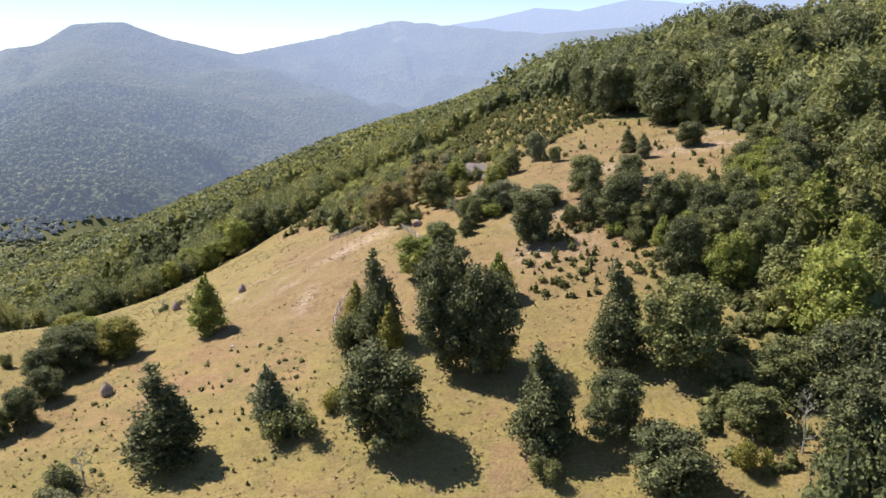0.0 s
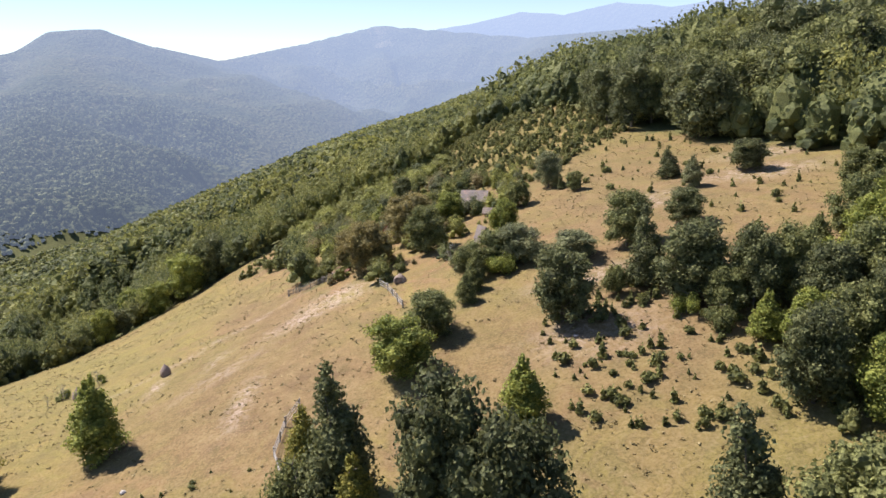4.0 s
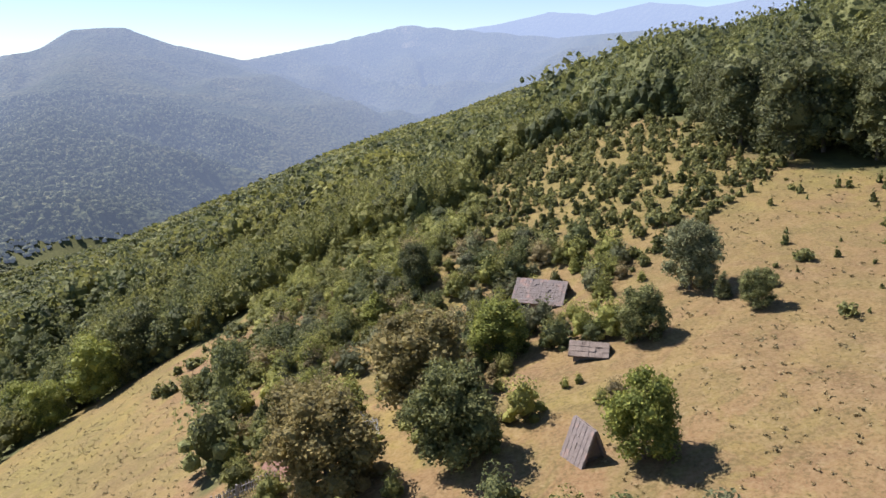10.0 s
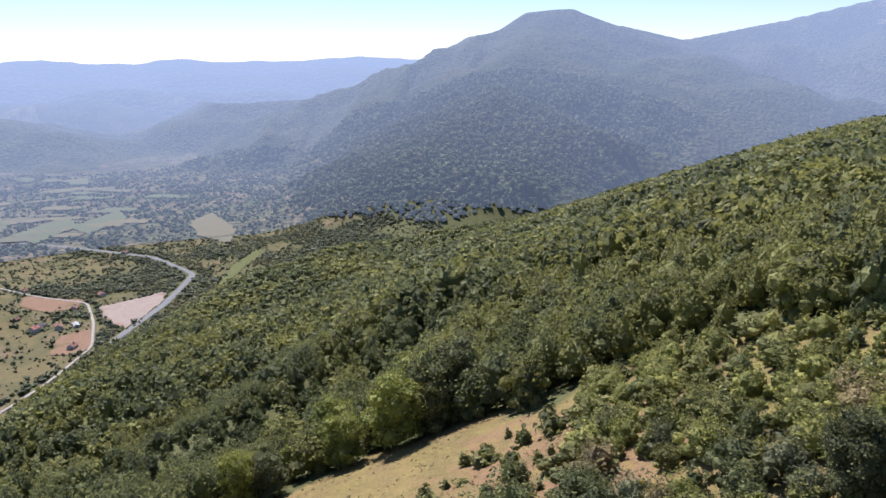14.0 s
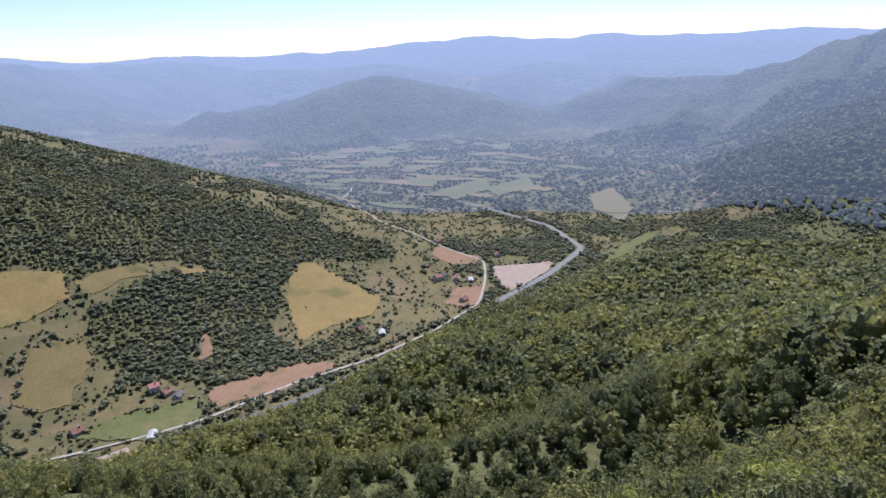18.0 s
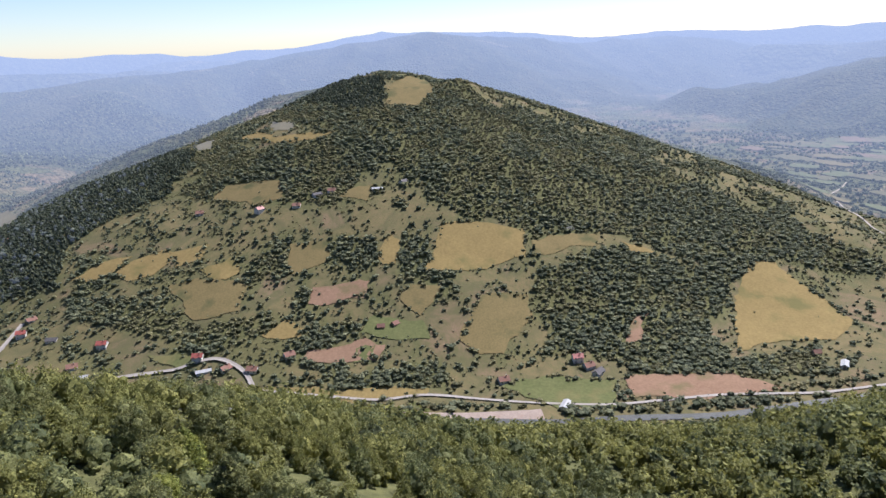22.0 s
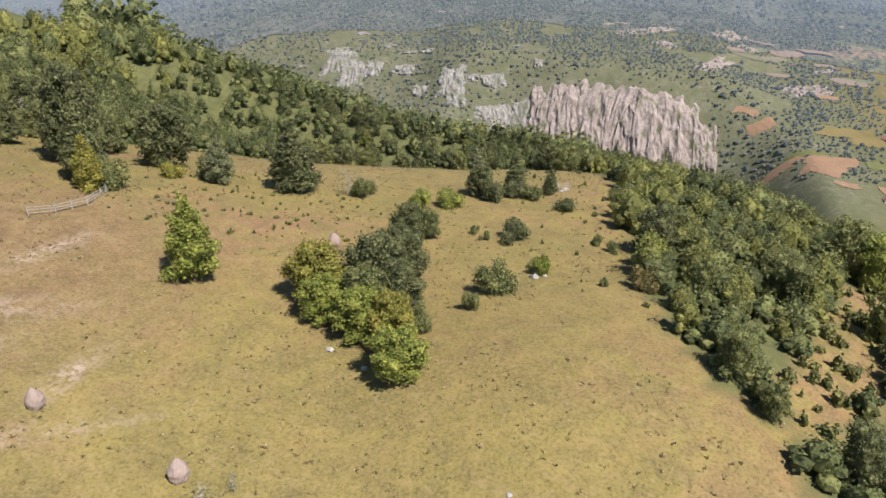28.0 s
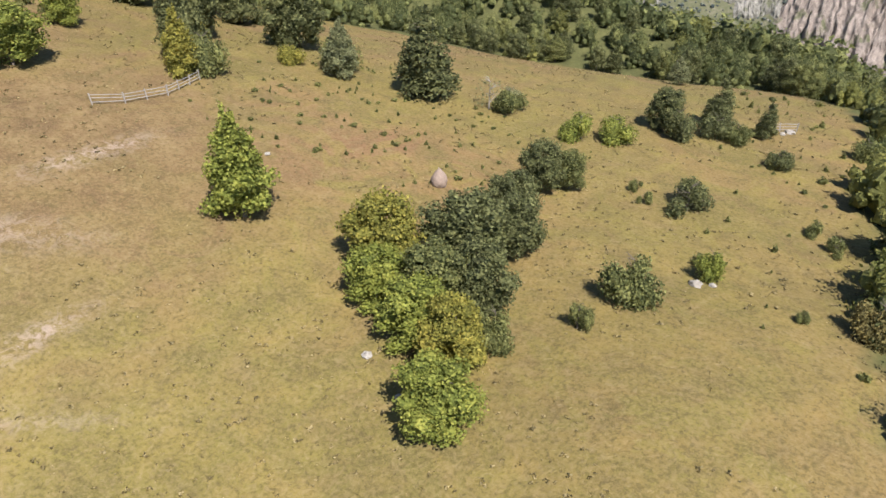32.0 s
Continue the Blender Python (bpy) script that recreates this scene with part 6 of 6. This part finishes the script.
sit(house("small log shed with steep bleached shingle roof", 1.5, 1.7, 1.0, 1.9, PLANK, GREY_TILE, 1, "shed", 7, False, "", 6), 8.0, 142.6, 24)
sit(house("low plank barn with a sagging roof", 1.9, 2.6, 1.3, 0.5, PLANK, PLANK, 1, "barn", 3, False, "", 6), 11.0, 156.8, 75)
sit(house("tall narrow house under a red sheet roof", 2.8, 3.8, 2.0, 1.5, PLASTER, RED_METAL, 1, "house", 8, False, "", 1), -7.5, 174.2, -14)
sit(house("collapsed shed with rusty red roof sheets", 2.2, 2.6, 0.8, 0.6, PLANK, CLAY, 1, "shed", 3, False, "", 3), -15.4, 154.4, 40)
sit(house("ruined hut with a grey sheet roof", 2.2, 2.6, 1.2, 0.8, PLANK, WHITE_SHEET, 1, "shed", 3, False, "", 3), -8.6, 155.4, 15)


# ---- haystacks, fences, stones ----
def haystack(x, y, height, radius, label, lean=0.0, bite=0.0):
    thing = new("haystack")
    thing.empty_display_size = 0.3
    thing.location = (x, y, zg(x, y) - 0.05)
    thing.rotation_euler = (radians(lean), 0, random.uniform(0, 6.28))
    tagged(thing, label, "haystack", "haystacks on the meadow")
    bm = bmesh.new()
    rings, sides = [], 22
    for k in range(13):
        t = k / 12
        w = radius * (0.86 + 0.5 * t * (1 - t) * 2) * (1 - t**2.2) ** 0.75 + 0.04
        ring = []
        for s in range(sides):
            a = 6.2832 * s / sides
            q = w * (1 + 0.13 * noise.noise((math.cos(a) * 2, math.sin(a) * 2, t * 5 + x)))
            if bite and 4 < s < 10 and t < 0.6:
                q *= 1 - bite
            ring.append(bm.verts.new((q * math.cos(a), q * math.sin(a), height * t + 0.05 * noise.noise((s, k, x)))))
        rings.append(ring)
    for a, b in zip(rings[:-1], rings[1:]):
        for s in range(sides):
            bm.faces.new((a[s], a[(s + 1) % sides], b[(s + 1) % sides], b[s]))
    bm.faces.new(rings[-1])
    body = part("hay", bm, HAY, thing)
    bm = bmesh.new()
    tube(bm, (0, 0, height * 0.8), (0.04, 0.02, height + 0.16), 0.05, 0.03, 6)
    part("pole", bm, DEAD_WOOD, thing, "bare wooden pole")
    return thing


haystack(-46.6, 89.0, 1.85, 0.78, "weathered conical haystack round a pole")
haystack(-52.6, 131.4, 1.85, 0.78, "weathered conical haystack near dead bushes")
haystack(-39.0, 130.2, 1.78, 0.70, "slumped haystack at the flower strip", 6)
haystack(-4.9, 134.9, 1.44, 0.94, "old reddish hay heap, eaten hollow", 4, 0.45)


def fence(label, points, pickets, post_gap=2.4, height=1.1):
    thing = new("fence")
    thing.empty_display_size = 0.3
    pts = [Vector((x, y, zg(x, y))) for x, y in points]
    thing.location = pts[0]
    tagged(thing, label, "fence")
    base = pts[0]
    post_me = part_mesh("post", box(bmesh.new(), -0.06, 0.06, -0.06, 0.06, -0.3, height + 0.1, 0.01), DEAD_WOOD)
    picket_me = part_mesh("picket", box(bmesh.new(), -0.045, 0.045, -0.02, 0.02, 0.05, height, 0.008), DEAD_WOOD)
    rr = random.Random(len(points))
    for a, b in zip(pts[:-1], pts[1:]):
        span = (b - a).length
        count = max(1, round(span / post_gap))
        turn = math.atan2(b.y - a.y, b.x - a.x)
        for k in range(count + 1):
            q = a.lerp(b, k / count)
            ob = part("post", post_me, None, thing)
            ob.location, ob.rotation_euler = Vector((q.x, q.y, zg(q.x, q.y))) - base, (rr.uniform(-0.08, 0.08), rr.uniform(-0.08, 0.08), turn)
        for k in range(count):
            p, q = a.lerp(b, k / count), a.lerp(b, (k + 1) / count)
            p, q = Vector((p.x, p.y, zg(p.x, p.y))), Vector((q.x, q.y, zg(q.x, q.y)))
            for lift in ((0.35, 0.85) if pickets else (0.3, 0.65, 1.0)):
                bm = bmesh.new()
                tube(bm, p - base + Vector((0, 0, lift + rr.uniform(-0.05, 0.05))), q - base + Vector((0, 0, lift + rr.uniform(-0.05, 0.05))), 0.05, 0.045, 5)
                part("rail", bm, DEAD_WOOD, thing)
            if pickets:
                for s in range(9):
                    m = p.lerp(q, (s + 0.5) / 9)
                    ob = part("picket", picket_me, None, thing)
                    ob.location, ob.rotation_euler = m - base, (rr.uniform(-0.1, 0.1), rr.uniform(-0.1, 0.1), turn)
    return thing


fence("leaning grey picket fence above the meadow", [(-25, 152), (-21, 151.2), (-19, 151.8), (-15.5, 152.2)], True)
fence("bleached wooden rail fence on the meadow", [(-15, 105), (-16, 102), (-16.2, 97), (-14, 91)], False)
fence("short grey rail fence beside the hedge", [(-68.5, 48), (-72, 44.5)], False)
fence("old post fence beside the hay heap", [(-8, 136.5), (-6.6, 133), (-4.2, 124)], False, 3.0)


def stone(x, y, size, label):
    bm = bmesh.new()
    bmesh.ops.create_icosphere(bm, subdivisions=2, radius=size)
    for v in bm.verts:
        v.co *= 0.8 + 0.4 * noise.noise(v.co * 1.7 / size + Vector((x, y, 0)))
        v.co.z *= 0.55
    ob = part("stone", bm, STONE)
    ob.location = (x, y, zg(x, y) + size * 0.12)
    ob.rotation_euler = (0, 0, x)
    tagged(ob, label, "stone", "pale stones in the grass")


for x, y, size in [(-73.2, 91.0, 0.7), (-74.4, 90.4, 0.4), (-61.6, 112.9, 0.6), (-60.8, 114.2, 0.4), (-56.5, 112.4, 0.5), (-31.5, 97.5, 0.4), (-71.5, 45.8, 0.8), (-70.8, 47.2, 0.5), (14.8, 105.0, 0.35), (-77.0, 126.0, 0.3)]:
    stone(x, y, size, "pale limestone block in the dry grass")

# ---- the valley's houses ----
VILLAGE = [
    (house("white house with an orange tile roof", 6.2, 7.2, 2.6, 1.9, PLASTER, CLAY, 1, "house", 8, True, "houses of the valley"), "a"),
    (house("two-storey white house with a red roof", 6.2, 7.0, 4.4, 1.9, PLASTER, RED_METAL, 2, "house", 8, True, "houses of the valley"), "b"),
    (house("grey farm building with a dark roof", 5.2, 8.5, 2.4, 1.6, PLASTER, SLATE, 1, "house", 8, False, "houses of the valley"), "c"),
    (house("wooden field barn with a clay roof", 4.2, 5.2, 2.2, 1.7, PLANK, CLAY, 1, "barn", 6, False, "barns of the valley"), "d"),
    (house("long low shed with a white sheet roof", 4.4, 10, 2.2, 0.8, PLASTER, WHITE_SHEET, 1, "shed", 4, False, "sheds of the valley"), "e")]
STOCK = {k: t for t, k in VILLAGE}
USED = set()


def settle(places):
    for kind, x, y, turn in places:
        src = STOCK[kind]
        if kind not in USED:
            USED.add(kind)
            sit(src, x, y, turn)
            continue
        z = min(zg(x + a, y + b) for a in (-3, 3) for b in (-3, 3)) - 0.05
        copy_thing(src, pose(x, y, z, 0, 0, turn))


settle([("b", -511, 155, 20), ("c", -499, 170, 65), ("a", -505, 163, 40), ("a", -475, 109, 30), ("e", -453, 152, 80), ("a", -444, -60, 10), ("e", -437, -94, 40), ("a", -442, -80, 70), ("b", -447, -104, 15),
        ("a", -462, -41, 50), ("d", -504, 13, 20), ("d", -510, 22, 60), ("a", -626, -210, 25), ("b", -620, -143, 70), ("a", -630, -110, 15), ("c", -648, -97, 50), ("a", -655, -85, 10), ("e", -666, -44, 30), ("c", -683, -23, 70)])
settle([("c", -675, 134, 60), ("e", -544, 332, 75), ("b", -652, 427, 20), ("a", -643, 444, 60), ("e", -635, 456, 70), ("a", -585, 425, 35), ("a", -683, 481, 45), ("d", -695, 432, 20), ("a", -836, 632, 30), ("d", -560, 318, 20), ("a", -700, 520, 80), ("c", -660, 436, 10), ("a", -780, 480, 30), ("a", -905, 470, 60)])
settle([("b", -395, -402, 35), ("b", -404, -392, 20), ("a", -415, -389, 60), ("a", -414, -377, 30), ("e", -440, -391, 45), ("a", -376, -373, 10), ("a", -438, -437, 35), ("b", -465, -456, 50), ("c", -437, -348, 60), ("e", -614, -588, 30), ("e", -656, -598, 35),
        ("a", -607, -563, 60), ("e", -553, -570, 40), ("a", -449, -648, 20), ("b", -483, -635, 60), ("a", -344, -498, 30), ("a", -304, -490, 10), ("a", -405, -233, 70), ("a", -428, -195, 40)])
settle([("b", -452, -188, 20), ("a", -399, -180, 60), ("e", -418, -180, 35), ("a", -301, -542, 20), ("a", -307, -400, 70), ("b", -324, -407, 35), ("a", -376, -428, 15), ("a", -561, -596, 30), ("b", -591, -604, 50), ("c", -534, -563, 30), ("e", -500, -545, 10), ("a", -290, -405, 45), ("a", -296, -393, 20),
        ("c", -507, -604, 60), ("a", -399, -569, 20), ("a", -300, -580, 40), ("a", -280, -415, 20), ("e", -574, -575, 35), ("e", -630, -615, 35), ("a", -640, -570, 10), ("a", -520, -640, 30)])
settle([("a", -268, -436, 0), ("a", -268, -413, 37), ("b", -284, -430, 74), ("a", -286, -408, 21), ("c", -308, -451, 58), ("e", -322, -464, 5), ("a", -298, -523, 42), ("d", -310, -530, 79), ("a", -301, -550, 26), ("a", -310, -547, 63), ("a", -303, -486, 10), ("b", -415, -574, 47), ("a", -420, -562, 84), ("c", -412, -584, 31), ("e", -533, -609, 68), ("a", -536, -592, 15)])
settle([("d", -554, -602, 52), ("a", -576, -615, 89), ("a", -523, -578, 36), ("a", -600, -640, 73), ("b", -629, -648, 20), ("a", -645, -635, 57), ("c", -686, -667, 4), ("e", -713, -675, 41), ("a", -582, -598, 78), ("d", -618, -611, 25), ("a", -582, -654, 62), ("a", -583, -634, 9), ("a", -388, -399, 46), ("b", -400, -405, 83), ("a", -399, -385, 30), ("c", -411, -390, 67)])
settle([("e", -380, -375, 14), ("a", -383, -363, 51), ("d", -366, -370, 88), ("a", -449, -425, 35), ("a", -456, -447, 72), ("a", -334, -376, 19), ("b", -336, -364, 56), ("a", -396, -634, 3), ("c", -414, -650, 40), ("e", -517, -834, 77), ("a", -539, -848, 24), ("d", -484, -790, 61), ("a", -442, -785, 8), ("a", -567, -741, 45), ("a", -573, -717, 82), ("b", -464, -274, 29)])
settle([("a", -484, -283, 66), ("c", -457, -238, 13)])


# ---- limestone faces ----
def rock_face(name, x, y, wide, run, proud, material, label, seed, ribs=5.0, category="crag", upper=0.45, parent=None, rise=0.0, facing=None):
    """A furrowed face of bare rock that breaks out of a slope: ragged outline, ribs and cracks from top to bottom; rise
    and facing stand it up as a wall turned one way.
    """
    gx0, gy0 = zg(x + 12, y) - zg(x - 12, y), zg(x, y + 12) - zg(x, y - 12)
    down = np.array([-gx0, -gy0]) / max(1e-6, math.hypot(gx0, gy0))
    if facing:
        down = np.array(facing) / math.hypot(*facing)
    side = np.array([-down[1], down[0]])
    cell = 1.1 if wide < 300 else 4.0
    n_s, n_t = int(wide / cell) + 4, int(run / cell) + 4
    S, T = np.meshgrid(np.linspace(-0.5, 0.5, n_s), np.linspace(0, 1, n_t), indexing="ij")
    m, d = S * wide, (T - upper) * run
    wander = m + 5 * (fbm(m / 16 + seed, T * 3, 2, seed + 9) - 0.5)
    furrow = 1 - np.abs(2 * fbm(wander / ribs + seed * 3.1, T * 1.6, 3, seed) - 1)
    crack = fbm(m / 2.2 + seed, T * run / 3.0, 3, seed + 3)
    ragged = fbm(m / (wide * 0.22) + 7 * seed, T * 4, 3, seed + 4) - 0.5
    edge = np.clip(1.25 - np.maximum(np.abs(2 * S), np.abs(2 * T - 1)) ** 2.5 * 1.6 + 2.4 * ragged, -0.6, 1)
    out = (proud * edge * (0.35 + 0.9 * furrow) + 1.6 * (crack - 0.5)) * np.clip(T * 3 + 0.1, 0, 1) - 0.4
    px, py = x + side[0] * m + down[0] * (d + out), y + side[1] * m + down[1] * (d + out)
    pz = on_ground(x + side[0] * m + down[0] * d, y + side[1] * m + down[1] * d) + 0.55 * out + rise * (1 - T) * np.clip(edge + 0.5, 0, 1) * (0.45 + 1.1 * fbm(m / 70 + seed, m * 0, 3, seed + 8))
    co = np.stack([px, py, pz], -1).reshape(-1, 3)
    rid = np.arange(n_s * n_t).reshape(n_s, n_t)
    f = np.stack([rid[:-1, :-1], rid[:-1, 1:], rid[1:, 1:], rid[1:, :-1]], -1).reshape(-1, 4)
    rim = np.concatenate([rid[:, 0], rid[-1, 1:], rid[-2::-1, -1], rid[0, -2:0:-1]])
    low = co[rim] - [0, 0, 9 + rise]
    k = len(co)
    ring = np.arange(rim.size)
    wall = np.stack([rim, np.roll(rim, -1), k + np.roll(ring, -1), k + ring], -1)
    me = mesh_from(name, np.concatenate([co, low]), np.concatenate([f, wall]))
    if parent is not None:
        return part(name, me, material, parent)
    me.materials.append(material)
    return tagged(new(name, me), label, category, "rock faces of the gorge")


def crag_material(name, low, mid, high, distant=False):
    n = Nodes(name)
    n.where_raw = n.where
    stretch = n.add("ShaderNodeVectorMath", operation="MULTIPLY")
    stretch.inputs[1].default_value = (1, 1, 0.22)
    n.link(n.where, stretch.inputs[0])
    n.where = stretch.outputs[0]
    streak, fine = n.noise(5.0, 6, 0.7, 0.8), n.noise(1.2, 4)
    colour = n.ramp(streak, [(0.30, low), (0.46, mid), (0.66, high)])
    colour = n.mix(n.span(fine, 0.5, 0.75, 0, 0.5), colour, (0.13, 0.115, 0.10))
    colour = n.mix(n.span(n.noise(11, 4), 0.55, 0.64, 0, 0.85), colour, (0.105, 0.112, 0.06))
    n.bump(streak, 0.9, 1.5)
    n.finish(colour, 0.95, 0.1)
    # haze painted over far rock as a glow
    if distant:
        n.link(paint_haze(n, n.bsdf.outputs[0]), n.out.inputs["Surface"])
    return n.mat


CRAG = crag_material("grey_limestone", (0.095, 0.096, 0.075), (0.180, 0.172, 0.150), (0.31, 0.293, 0.27))
CLIFF = crag_material("pinkish_limestone", (0.105, 0.088, 0.076), (0.225, 0.185, 0.162), (0.335, 0.285, 0.255))
BLUFF_HAZED = crag_material("hazed_grey_cliff_rock", (0.08, 0.08, 0.085), (0.15, 0.148, 0.15), (0.24, 0.23, 0.225), True)
cliff_face = tagged(new("cliff_face"), "wide furrowed pinkish limestone cliff above the gorge", "cliff", "rock faces of the gorge")
for k, (x, y, wide, run, proud) in enumerate([(24, -604, 44, 46, 4), (2, -600, 40, 54, 6), (-22, -596, 46, 60, 8), (-48, -592, 50, 62, 6), (-74, -592, 46, 58, 8), (-98, -587, 44, 60, 6), (-120, -583, 40, 54, 5), (-138, -576, 26, 40, 4)]):
    rock_face("buttress", x, y, wide, run, proud, CLIFF, "", 200 + k, 6.5 + 2.5 * (k % 3), "", 0.42, cliff_face)
for k, (x, y, wide) in enumerate(BARE_ROCKS):
    rock_face("crag", x, y, wide * 1.15, wide * (0.85 + 0.4 * math.sin(k)), 2.6, CRAG, "grey-white limestone crag among the scrub", 220 + k, 4)
for k, (x, y, wide, run) in enumerate([(-67, -812, 90, 34), (-30, -838, 40, 16), (-95, -752, 24, 40), (-172, -836, 66, 40), (-188, -792, 24, 30), (-150, -690, 90, 26), (-245, -688, 60, 34), (-273, -752, 40, 14)]):
    rock_face("rock_slab", x, y, wide, run, 2.2, CLIFF, "bare pinkish rock scar on the wooded slope", 240 + k, 6, "rock scar")
rock_face("rock_scar", -163, 97, 30, 12, 2, CRAG, "pale bare rock scar in the hillside wood", 260, 5, "rock scar")
# placed, raised and turned to fit the camera's view
rock_face("bluff", -1110, -1790, 500, 70, 22, BLUFF_HAZED, "long grey cliff band below the distant summit", 270, 34, "cliff", rise=52, facing=(0.44, 0.90))
